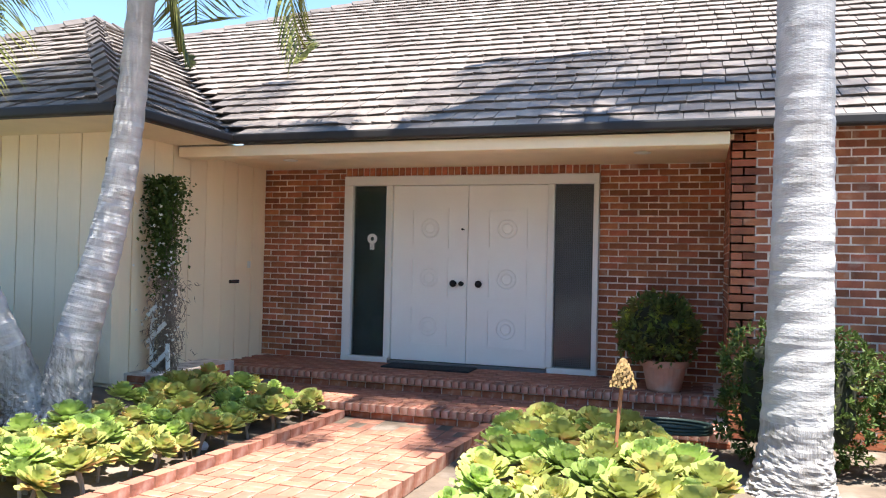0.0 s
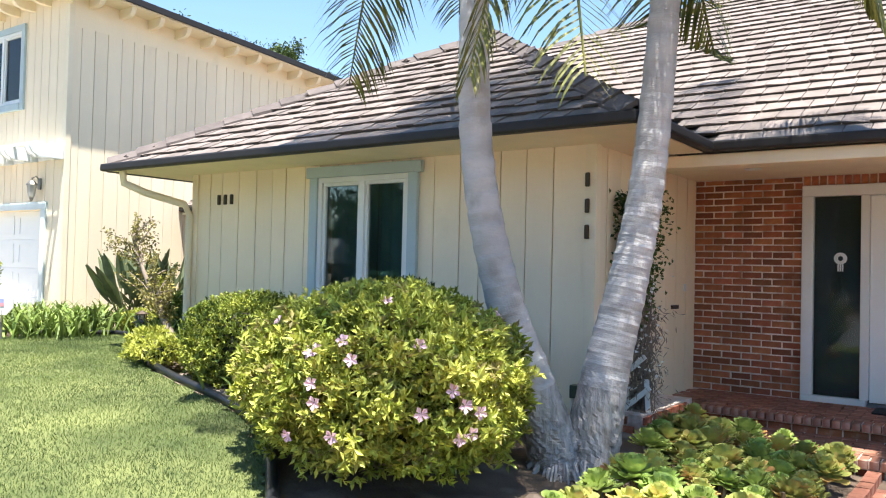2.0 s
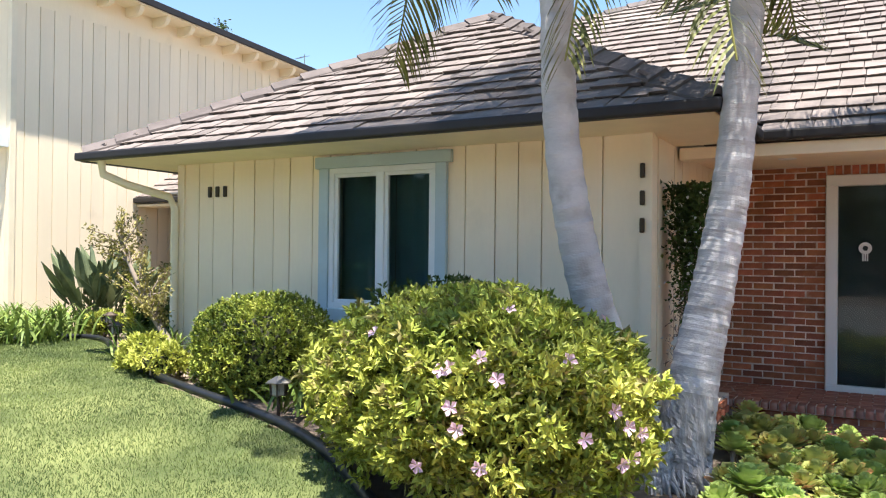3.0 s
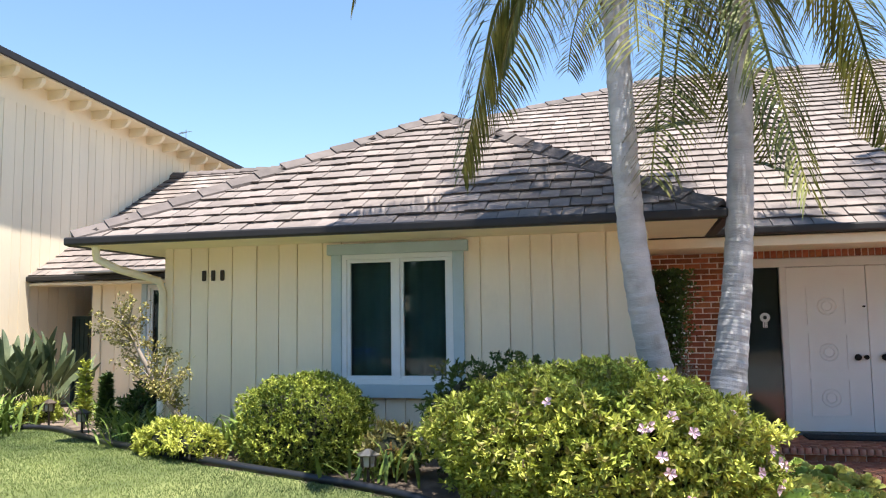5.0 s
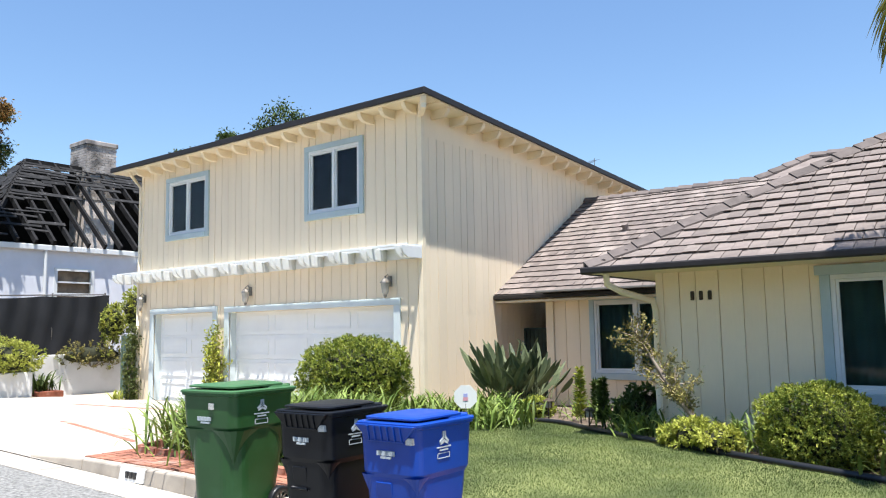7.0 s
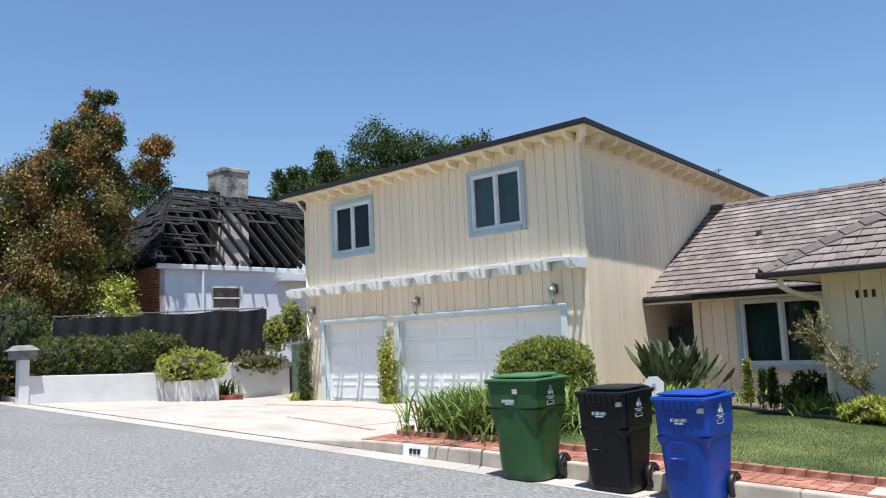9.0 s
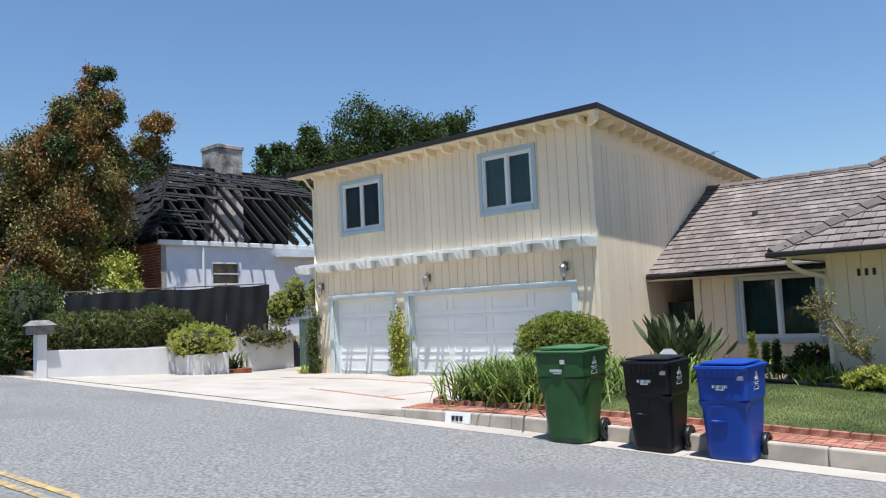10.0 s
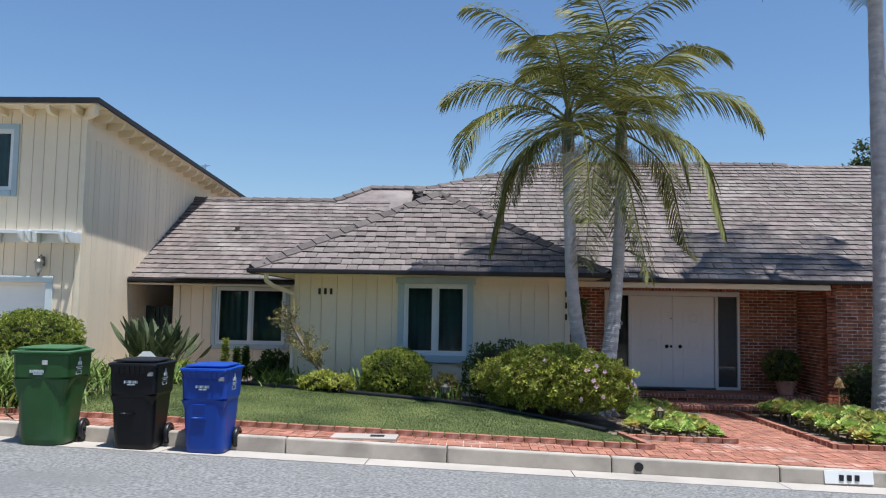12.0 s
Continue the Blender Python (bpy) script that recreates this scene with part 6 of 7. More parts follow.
def wheeled_bin(x, y, turn, mat, lid_mat, label, lip, w, d, h):
    """A plastic cart: tapered body under a wider collar, rim, hinged lid with a raised undercut panel; front to -y."""
    t = thing("wheeled_bin", label, "bin", group="wheeled bins at the kerb")
    t.matrix_basis = Matrix.Translation((x, y, road_z(x, y - 0.1) + 0.012)) @ Matrix.Rotation(radians(turn), 4, "Z")
    a, b = w / 2, d / 2

    def rows(*q):
        return loft([(z * h, fx * a, fy * b, off * b, rad) for z, fx, fy, off, rad in q], 9)

    rb = 0.10 if lip else 0.17
    part("body", rows((0.012, 0.70, 0.62, -0.06, rb * 0.8), (0.0, 0.74, 0.66, -0.06, rb * 0.9), (0.05, 0.77, 0.70, -0.06, rb), (0.40, 0.83, 0.81, -0.03, rb), (0.62, 0.86, 0.87, -0.01, rb), (0.72, 0.87, 0.89, 0, rb)), mat, t)
    low_z = 0.58 if lip else 0.655
    part("collar", rows((low_z, 0.845, 0.855, -0.01, 0.10), (low_z + 0.045, 0.895, 0.905, 0, 0.085), (0.80, 0.91, 0.925, 0, 0.08), (0.925, 0.925, 0.94, 0, 0.075), (0.93, 0.97, 0.98, 0, 0.07), (0.95, 0.97, 0.98, 0, 0.07)), mat, t)
    lid = part("lid", rows((0.948, 0.95, 0.96, 0, 0.07), (0.950, 1.0, 1.0, 0, 0.07), (0.964, 1.0, 1.0, 0, 0.07), (0.970, 0.97, 0.975, 0, 0.07), (0.971, 0.90, 0.90, 0.02, 0.06)), lid_mat, t)
    part("raised_panel", rows((0.970, 0.58, 0.60, 0.10, 0.06), (0.985, 0.58, 0.60, 0.10, 0.06), (0.986, 0.84, 0.80, -0.08, 0.07), (0.998, 0.84, 0.80, -0.08, 0.07), (1.006, 0.76, 0.74, -0.04, 0.07), (1.012, 0.50, 0.62, 0.02, 0.05)), lid_mat, lid)
    part("lid_back", rows((0.970, 0.86, 0.40, 0.52, 0.05), (0.984, 0.84, 0.38, 0.52, 0.05), (0.990, 0.76, 0.32, 0.50, 0.05)), lid_mat, lid)
    for s in (-1, 1):
        part("hinge", Mesh().box(s * a * 0.55 - 0.03, s * a * 0.55 + 0.03, b * 0.88, b * 1.08, h * 0.935, h * 0.985), mat, lid, bevel=0.008)
    if lip:
        m = Mesh().hexa([(-a * 0.56, -b * 0.97, h * 0.845), (a * 0.56, -b * 0.97, h * 0.845), (a * 0.56, -b * 0.90, h * 0.845), (-a * 0.56, -b * 0.90, h * 0.845),
                         (-a * 0.93, -b * 1.05, h * 0.955), (a * 0.93, -b * 1.05, h * 0.955), (a * 0.93, -b * 0.90, h * 0.955), (-a * 0.93, -b * 0.90, h * 0.955)])
        lip_ob = part("front_lip", m, mat, t, bevel=0.008)
        for i in range(6):
            xr = a * (-0.5 + 0.2 * i)
            part("rib", Mesh().beam((xr, -b * 0.985, h * 0.85), (xr, -b * 1.055, h * 0.945), 0.010, 0.012, (0, -1, 0)), mat, lip_ob)
        part("lower_edge", Mesh().beam((-a * 0.56, -b * 0.975, h * 0.845), (a * 0.56, -b * 0.975, h * 0.845), 0.012, 0.012), mat, lip_ob, bevel=0.004)
        part("grab_bar", Mesh().tube([(-a * 0.44, -b * 0.86, h * 0.40), (a * 0.12, -b * 0.86, h * 0.40)], 0.014, 8), mat, t, smooth=True)
        part("pocket_lip", Mesh().hexa([(-a * 0.40, -b * 0.83, h * 0.40), (a * 0.08, -b * 0.83, h * 0.40), (a * 0.08, -b * 0.78, h * 0.40), (-a * 0.40, -b * 0.78, h * 0.40),
                                       (-a * 0.40, -b * 0.90, h * 0.56), (a * 0.08, -b * 0.90, h * 0.56), (a * 0.08, -b * 0.80, h * 0.56), (-a * 0.40, -b * 0.80, h * 0.56)]), mat, t, bevel=0.006)
    # V-shaped corner gussets that carry the collar
    for sx in (-1, 1):
        for sy in ((-1,) if lip else (-1, 1)):
            c = Vector((sx, sy, 0)).normalized()
            e = Vector((-c.y, c.x, 0))
            corner = Vector((sx * (a * 0.90 - 0.05), sy * (b * 0.91 - 0.05), 0))
            low_c = Vector((sx * (a * 0.835 - rb), sy * (b * 0.82 - rb) - b * 0.03, 0)) + c * (rb - 0.052)
            k, m = 8, Mesh()
            top, wide_top = low_z + 0.025, (0.10 if lip else 0.20)
            for z, o, wide in ((top - wide_top * 1.2, low_c + c * 0.055, 0.006), (top - wide_top * 0.55, low_c.lerp(corner, 0.5) + c * 0.058, wide_top * 0.55), (top, corner + c * 0.056, wide_top)):
                for j in range(k):
                    q = -1 + 2 * j / (k - 1)
                    m.v.append(tuple(o + e * wide * q - c * wide * abs(q) ** 1.6 + Vector((0, 0, z * h))))
            for i in range(2):
                for j in range(k - 1):
                    m.f.append((i * k + j, i * k + j + 1, (i + 1) * k + j + 1, (i + 1) * k + j))
            part("corner_gusset", m, mat, t)
        wheel = Mesh()
        n = 28
        prof = [(0.085, 0.0), (0.125, 0.0), (0.135, 0.012), (0.135, 0.05), (0.125, 0.062), (0.085, 0.062)]
        wy, wz, wx = b * 0.50, 0.127, a * 0.80
        for r_, o in prof:
            for i in range(n):
                g = 2 * math.pi * i / n
                wheel.v.append((sx * (wx + o), wy + r_ * math.cos(g), wz + r_ * math.sin(g)))
        for j in range(len(prof)):
            for i in range(n):
                p, q = j * n + i, j * n + (i + 1) % n
                u, v = ((j + 1) % len(prof)) * n + i, ((j + 1) % len(prof)) * n + (i + 1) % n
                wheel.f.append((p, q, v, u))
        wh = part("wheel", wheel, BLACK, t, "black plastic wheel", smooth=True)
        for k in range(8):
            g = math.pi / 4 * k
            part("spoke", Mesh().beam((sx * (wx + 0.035), wy, wz), (sx * (wx + 0.035), wy + 0.092 * math.cos(g), wz + 0.092 * math.sin(g)), 0.018, 0.02, (1, 0, 0)), PEWTER, wh)
        part("hub", Mesh().tube([(sx * (wx + 0.02), wy, wz), (sx * (wx + 0.062), wy, wz)], 0.028, 12), BLACK, wh)
    part("axle", Mesh().tube([(-a * 0.82, b * 0.50, 0.127), (a * 0.82, b * 0.50, 0.127)], 0.012, 8), PEWTER, t)
    part("handle", Mesh().tube([(-a * 0.75, b * 0.93, h * 0.92), (-a * 0.75, b * 1.12, h * 0.95), (a * 0.75, b * 1.12, h * 0.95), (a * 0.75, b * 0.93, h * 0.92)], 0.016, 8), mat, t)
    # faded printing: plain bars and shapes
    fy = -b * 0.945
    fz = h * 0.745
    m = Mesh()
    for i in range(9):
        m.box(-a * 0.30 + i * 0.019, -a * 0.30 + i * 0.019 + 0.013, fy - 0.004, fy + 0.02, fz, fz + 0.034)
    m.box(-a * 0.18, a * 0.12, fy - 0.004, fy + 0.02, fz - 0.022, fz - 0.007)
    part("print_bar", m, FADED, t)
    part("sticker", Mesh().box(a * (0.60 if lip else 0.10), a * (0.60 if lip else 0.10) + 0.062, fy - 0.008, fy + 0.02, h * 0.83, h * 0.875), STICKER, t)
    fx = a * 0.925
    m = Mesh()
    for g in (90, 210, 330):
        c, s = math.cos(radians(g)), math.sin(radians(g))
        for o in (-0.016, 0.016):
            m.beam((fx, -b * 0.10 - s * o * 0.9, h * 0.845 + c * o * 0.9), (fx, -b * 0.10 + 0.055 * c - s * o * 0.5, h * 0.845 + 0.055 * s + c * o * 0.5), 0.014, 0.016, (0, -s, c))
    part("emblem", m, FADED, t, "white three-lobed printed emblem")
    part("print_bar", Mesh().box(fx - 0.02, fx + 0.003, -b * 0.10 - 0.085, -b * 0.10 + 0.085, h * 0.785, h * 0.793).box(fx - 0.02, fx + 0.003, -b * 0.10 - 0.05, -b * 0.10 + 0.05, h * 0.765, h * 0.775), FADED, t)
    m = Mesh()
    for q in ((-0.075, 0.075, 0.712, 0.717), (-0.075, 0.075, 0.745, 0.750), (-0.075, -0.070, 0.712, 0.75), (0.070, 0.075, 0.712, 0.75)):
        m.box(fx - 0.03, fx - 0.002, -b * 0.10 + q[0], -b * 0.10 + q[1], h * q[2], h * q[3])
    part("print_box", m, FADED, t)


FADED = material("faded_print", (0.42, 0.47, 0.48), 0.6, 0.2, 30, 90, 0)
STICKER = material("sticker_paper", (0.5, 0.5, 0.45), 0.6, 0.3, 60, 200, 0)
BIN_GREEN = material("bin_green", (0.024, 0.088, 0.022), 0.42, 0.12, 3, 50, 0.05, spec=0.45, stain=(0.04, 0.11, 0.045), stain_at=0.6)
BIN_BLACK = material("bin_black", (0.005, 0.006, 0.008), 0.42, 0.2, 3, 50, 0.05, spec=0.3)
BIN_BLUE = material("bin_blue", (0.003, 0.045, 0.30), 0.42, 0.12, 3, 50, 0.05, spec=0.45)
LID_GREEN = material("faded_green_lid", (0.05, 0.135, 0.05), 0.45, 0.15, 3, 50, 0.05, spec=0.45)
wheeled_bin(-11.50, 0.19, 4, BIN_GREEN, LID_GREEN, "green plastic wheeled bin with a faded lid at the kerb", False, 0.74, 0.78, 1.17)
wheeled_bin(-10.38, 0.28, 2, BIN_BLACK, BIN_BLACK, "black plastic wheeled bin standing at the kerb", True, 0.63, 0.75, 1.075)
wheeled_bin(-9.50, 0.31, 1, BIN_BLUE, BIN_BLUE, "blue plastic wheeled bin standing at the kerb", True, 0.62, 0.75, 1.06)

# kerb details: painted panels with bars, pipe outlet, utility cover
for x0, x1 in ((-1.93, -1.35), (-13.85, -13.38)):
    zt = kerb_z((x0 + x1) / 2)
    p = part("kerb_panel", Mesh().hexa([(x0, KY - 0.012, zt - 0.155), (x1, KY - 0.012, zt - 0.155), (x1, KY + 0.01, zt - 0.155), (x0, KY + 0.01, zt - 0.155), (x0, KY + 0.015, zt - 0.005), (x1, KY + 0.015, zt - 0.005), (x1, KY + 0.04, zt - 0.005), (x0, KY + 0.04, zt - 0.005)]), WHITE, kerb, "white painted number panel")
    for i in range(3):
        c = x0 + (x1 - x0) * (0.34 + 0.16 * i)
        part("number_bar", Mesh().box(c - 0.025, c + 0.025, KY - 0.016, KY + 0.01, zt - 0.12, zt - 0.05), BLACK, p)
zt = kerb_z(-4.17)
m = Mesh().tube([(-4.17, KY - 0.015, zt - 0.10), (-4.17, KY + 0.06, zt - 0.10)], 0.055, 16)
part("pipe_outlet", m, BLACK, kerb, "black drain pipe outlet")
cover = part("utility_cover", Mesh().box(-8.05, -7.2, 0.6, 0.96, kerb_z(-7.6) - 0.02, kerb_z(-7.6) + 0.028), CONCRETE, bevel=0.008)
tagged(cover, "pale concrete meter box cover in the pavement", "utility cover")
part("plate", Mesh().box(-7.55, -7.37, 0.72, 0.84, kerb_z(-7.6) + 0.022, kerb_z(-7.6) + 0.036), DARK, cover)

# grass
r_ = np.random.default_rng(77)
N = 260000
X, Y = r_.uniform(-13, -3.8, N), r_.uniform(1.15, 6.6, N)
poly = np.array(LAWN_EDGE)
inside = np.zeros(N, bool)
for (x0, y0), (x1, y1) in zip(poly, np.roll(poly, -1, 0)):
    if y0 != y1:
        hit = ((y0 > Y) != (y1 > Y)) & (X < (x1 - x0) * (Y - y0) / (y1 - y0) + x0)
        inside ^= hit
X, Y = X[inside], Y[inside]
Z = np.array([garden_z(a, b) for a, b in zip(X, Y)])
n = len(X)
P = np.stack([X, Y, Z - 0.004], 1)
D = np.concatenate([r_.normal(0, 0.45, (n, 2)), np.ones((n, 1))], 1) * r_.uniform(0.016, 0.031, (n, 1))
a = r_.uniform(0, 2 * math.pi, n)
S = np.stack([np.cos(a), np.sin(a), np.zeros(n)], 1) * 0.003
V = np.stack([P - S, P + S, P + D], 1).reshape(-1, 3)
me = bpy.data.meshes.new("grass")
me.from_pydata(V.tolist(), [], np.arange(3 * n).reshape(-1, 3).tolist())
me.materials.append(GRASS)
tagged(new("grass", me), "short green lawn grass with dry tips", "grass", kind="stuff")

# vines on the garage
for x, y, z, h, w, seed in ((-20.7, 6.62, 0.45, 2.05, 0.2, 71), (-24.15, 6.65, 0.45, 2.0, 0.22, 72)):
    t = thing("garage_vine", "leafy climbing shrub against the garage front", "vine", group="vines on the garage")
    rng = np.random.default_rng(seed)
    P, D = [], []
    for i in range(9):
        top = h * rng.uniform(0.6, 1.0)
        pts = [(x + rng.normal(0, 0.03), y, z)] + [(x + rng.normal(0, w * 0.5), y + rng.normal(0, 0.06), z + top * k / 4) for k in range(1, 5)]
        part("stem", Mesh().tube(pts, [0.016, 0.012, 0.009, 0.006, 0.003], 5), TWIG, t)
        for j in range(200):
            k = rng.integers(0, 4)
            q = Vector(pts[k]).lerp(Vector(pts[k + 1]), rng.random())
            P.append([q.x + rng.normal(0, 0.09), q.y + rng.normal(0, 0.06), q.z + rng.normal(0, 0.06)])
            D.append(rng.normal(size=3) + np.array([0, -0.3, 0.3]))
    leaf_part("foliage", np.array(P), unit(np.array(D)), rng.uniform(0.06, 0.12, len(P)), 0.05, AZALEA if seed == 71 else HEDGE, t, rng)
for x, y in ((-24.4, 6.4), (-20.5, 6.6)):
    strap_clump("lily_clump", "small lime-green lily at the garage foot", (x, y, 0.46), 36, 0.42, 0.035, LIME, int(x * 10), 0.5, group="lily clumps")
# drain hole patch and brick bands on the driveway
for x0, y0, x1, y1 in ((-19.5, 2.6, -16.2, 2.0), (-20.5, 5.2, -16.4, 4.6), (-23.2, 4.7, -20.5, 5.2), (-16.9, 2.1, -16.3, 6.3)):
    m = Mesh()
    m.hexa([(x0, y0 - 0.05, drive_z(x0, y0) - 0.05), (x1, y1 - 0.05, drive_z(x1, y1) - 0.05), (x1, y1 + 0.05, drive_z(x1, y1) - 0.05), (x0, y0 + 0.05, drive_z(x0, y0) - 0.05),
            (x0, y0 - 0.05, drive_z(x0, y0 - .05) + 0.010), (x1, y1 - 0.05, drive_z(x1, y1 - .05) + 0.010), (x1, y1 + 0.05, drive_z(x1, y1 + .05) + 0.010), (x0, y0 + 0.05, drive_z(x0, y0 + .05) + 0.010)])
    tagged(part("driveway_band", m, PAVER), "flush brick band across the driveway", "driveway", kind="structure")
m = Mesh()
for y in (-5.28, -5.46):
    xs = steps_of(-60, 20, 2.0)
    for x0, x1 in zip(xs, xs[1:]):
        m.poly((x0, y - 0.04, road_z(x0, y - 0.04) + 0.003), (x1, y - 0.05, road_z(x1, y - 0.05) + 0.003), (x1, y + 0.05, road_z(x1, y + 0.05) + 0.003), (x0, y + 0.05, road_z(x0, y + 0.05) + 0.003))
tagged(part("road_marking", m, YELLOW), "faded double yellow centre line", "road marking", kind="structure")
BEFORE = set(scene.objects)
# ---- neighbour's side: low wall, planter, fence, hedges ----
WHITEWALL = material("white_masonry", (0.70, 0.69, 0.67), 0.8, 0.05, 2, 50, 0.3, stain=(0.62, 0.6, 0.56), stain_at=0.66)
low = thing("garden_wall", "low white painted masonry wall with brick coping", "wall", kind="structure")
for y0, y1, top0, top1 in ((-0.55, 2.9, 1.58, 1.44), (2.9, 7.2, 1.60, 1.60)):
    part("wall_length", Mesh().hexa([(-26.72, y0, 0.2), (-26.5, y0, 0.2), (-26.5, y1, 0.2), (-26.72, y1, 0.2), (-26.72, y0, top0), (-26.5, y0, top0), (-26.5, y1, top1), (-26.72, y1, top1)]), WHITEWALL, low, bevel=0.012)
    k = round((y1 - y0) / 0.215)
    for i in range(k):
        f = (i + 0.5) / k
        piece("coping_brick", brick_shape(0.105 * 2, 0.07, 0.25, BRICK_P, "coping_brick") if i == 0 else coping, low, Matrix.Translation((-26.61, y0 + (y1 - y0) * f, top0 + (top1 - top0) * f + 0.03)) @ Matrix.Rotation(radians(90), 4, "Z") @ Matrix.Scale(0.9, 4))
        if i == 0:
            coping = low.children[-1].data
pillar = thing("letterbox_pillar", "white masonry letterbox pillar with a peaked cap", "letterbox")
part("shaft", Mesh().box(-26.7, -26.46, -0.72, -0.48, 0.7, 1.98), WHITEWALL, pillar, bevel=0.015)
WEATHERED = material("weathered_grey", (0.20, 0.19, 0.175), 0.9, 0.3, 5, 50, 0.4)
part("box", Mesh().box(-26.8, -26.36, -0.86, -0.36, 1.98, 2.2), WEATHERED, pillar, bevel=0.015)
part("cap", Mesh().hexa([(-26.86, -0.92, 2.2), (-26.3, -0.92, 2.2), (-26.3, -0.3, 2.2), (-26.86, -0.3, 2.2), (-26.72, -0.78, 2.33), (-26.44, -0.78, 2.33), (-26.44, -0.44, 2.33), (-26.72, -0.44, 2.33)]), WEATHERED, pillar)
planter = thing("planter_box", "white square masonry planter by the low wall", "planter")
part("box", Mesh().box(-26.48, -25.55, 3.0, 4.15, 0.45, 1.22), WHITEWALL, planter, bevel=0.02)
part("soil", Mesh().box(-26.4, -25.63, 3.08, 4.07, 1.2, 1.24), SOIL, planter)
bush("planter_shrub", "lime-green shrub spilling over the white planter", (-26.05, 3.55, 1.55), (0.85, 0.95, 0.48), 9000, 0.075, LIME, 81, 2.2, 0.18, -0.8, (AZALEA,), 8)
strap_clump("lily_clump", "dark strappy plant behind the planter", (-26.0, 4.6, 0.65), 50, 0.75, 0.05, DARKLEAF, 82, 0.6, group="lily clumps")
tagged(part("brick_kerb_ring", Mesh().box(-26.45, -25.6, 4.3, 4.95, 0.5, 0.72), BRICK, bevel=0.02), "small red brick bed edge beside the planter", "edging")
bush("wall_creeper", "straggling creeper hanging over the low wall", (-26.45, 6.1, 1.55), (0.28, 1.05, 0.32), 2600, 0.07, OLIVE, 83, 2, 0.3, -0.95, (AZALEA,), 8)
for i, (y, h, s) in enumerate(((0.25, 1.95, 0.62), (1.15, 2.0, 0.66), (2.0, 1.92, 0.6), (2.75, 2.08, 0.62), (3.5, 1.9, 0.5))):
    bush("front_hedge", "loose green hedge shrub behind the low wall", (-27.15, y, h), (0.55, s, 0.58), 6500, 0.085, HEDGE, 84 + i, 2.2, 0.2, -0.8, (OLIVE, DARKLEAF), 7, group="hedge behind the low wall")
for y, x, s, z in ((6.75, -26.6, 0.45, 2.4), (7.3, -26.4, 0.5, 2.75), (7.6, -25.6, 0.4, 2.9)):
    bush("gate_creeper", "green creeper growing over the side gate post", (x, y, z), (s, s * 0.6, s * 1.3), 3200, 0.08, AZALEA, int(y * 10), 2.2, 0.2, -0.95, (HEDGE,), 6, group="creepers by the side gate")

MESHCLOTH = material("fence_cloth", (0.016, 0.017, 0.019), 0.75, 0.25, 1.5, 200, 0.3)
fence = thing("screen_fence", "sagging black cloth screen on a wire fence", "fence")
m = Mesh()
ys = steps_of(0.6, 7.3, 0.12)
for j, z in enumerate((0.0, 0.25, 0.5, 0.75, 1.0)):
    for i, y in enumerate(ys):
        top = lerp(3.02, 3.28, (y - 0.3) / 7) - 0.05 * abs(math.sin(y * math.pi / 1.8))
        bot = 1.45
        m.v.append((-27.9 + 0.04 * math.sin(y * 5 + z * 3) + 0.03 * math.sin(y * 11 - 4 * z), y, bot + (top - bot) * z))
k = len(ys)
for j in range(4):
    for i in range(k - 1):
        m.f.append((j * k + i, j * k + i + 1, (j + 1) * k + i + 1, (j + 1) * k + i))
part("cloth", m, MESHCLOTH, fence, smooth=True)
for y in (0.65, 2.1, 3.9, 5.7, 7.25):
    part("post", Mesh().tube([(-27.98, y, 1.2), (-27.98, y, lerp(3.1, 3.35, y / 7))], 0.024, 8), PEWTER, fence)
part("rail", Mesh().tube([(-27.98, 0.6, 3.08), (-27.98, 7.25, 3.3)], 0.018, 8), PEWTER, fence)

# ---- burnt neighbour house ----
CHAR = material("charred_wood", (0.007, 0.0065, 0.0065), 0.9, 0.5, 8, 60, 0.6, stain=(0.06, 0.057, 0.055), stain_at=0.72, stain_scale=6)
ASHTILE = material("burnt_shingle", (0.013, 0.0125, 0.0125), 0.9, 0.5, 5, 50, 0.6, per=0.6, rand_col="island", stain=(0.14, 0.135, 0.13), stain_at=0.68, stain_scale=5)
BX1, BX0, BY0, BY1, BE = -31.5, -39.6, 5.45, 17.0, 5.0
burnt = thing("burnt_house", "white stucco house with a charred open roof frame", "house")
wall("side_wall", (BX1, BY0), (BX1, BY1), 0.8, BE, [(1.95, 3.25, 2.6, 4.35)], STUCCO, burnt, 0.2, label="white stucco wall")
w = wall("front_wall", (BX1 - 2.3, BY0), (BX1, BY0), 0.8, BE, [], MORTAR, burnt, 0.2, label="red brick wall")
rest = Mesh()
z, k = 1.2, 0
while z < BE - 0.08:
    x = BX1 - 2.3 - 0.14 * (k % 2)
    while x < BX1 - 0.02:
        rest.box(max(x, BX1 - 2.3) + 0.008, min(x + 0.28, BX1) - 0.008, BY0 - 0.02, BY0 + 0.02, z + 0.008, z + 0.092)
        x += 0.28
    z += 0.1
    k += 1
part("brickwork", rest, BRICK, w)["kind"] = "stuff"
wall("porch_wall", (BX0, BY0 + 2.2), (BX1 - 2.3, BY0 + 2.2), 0.8, BE, [], STUCCO, burnt, 0.2)
wall("far_wall", (BX0, BY1), (BX0, BY0 + 2.2), 0.8, BE, [], STUCCO, burnt, 0.2)
wall("rear_wall", (BX1, BY1), (BX0, BY1), 0.8, BE, [], STUCCO, burnt, 0.2)
part("cornice", Mesh().box(BX1 + 0.0, BX1 + 0.16, BY0 - 0.15, BY1, BE - 0.12, BE + 0.06), WHITE, burnt, "white eave moulding", bevel=0.02)
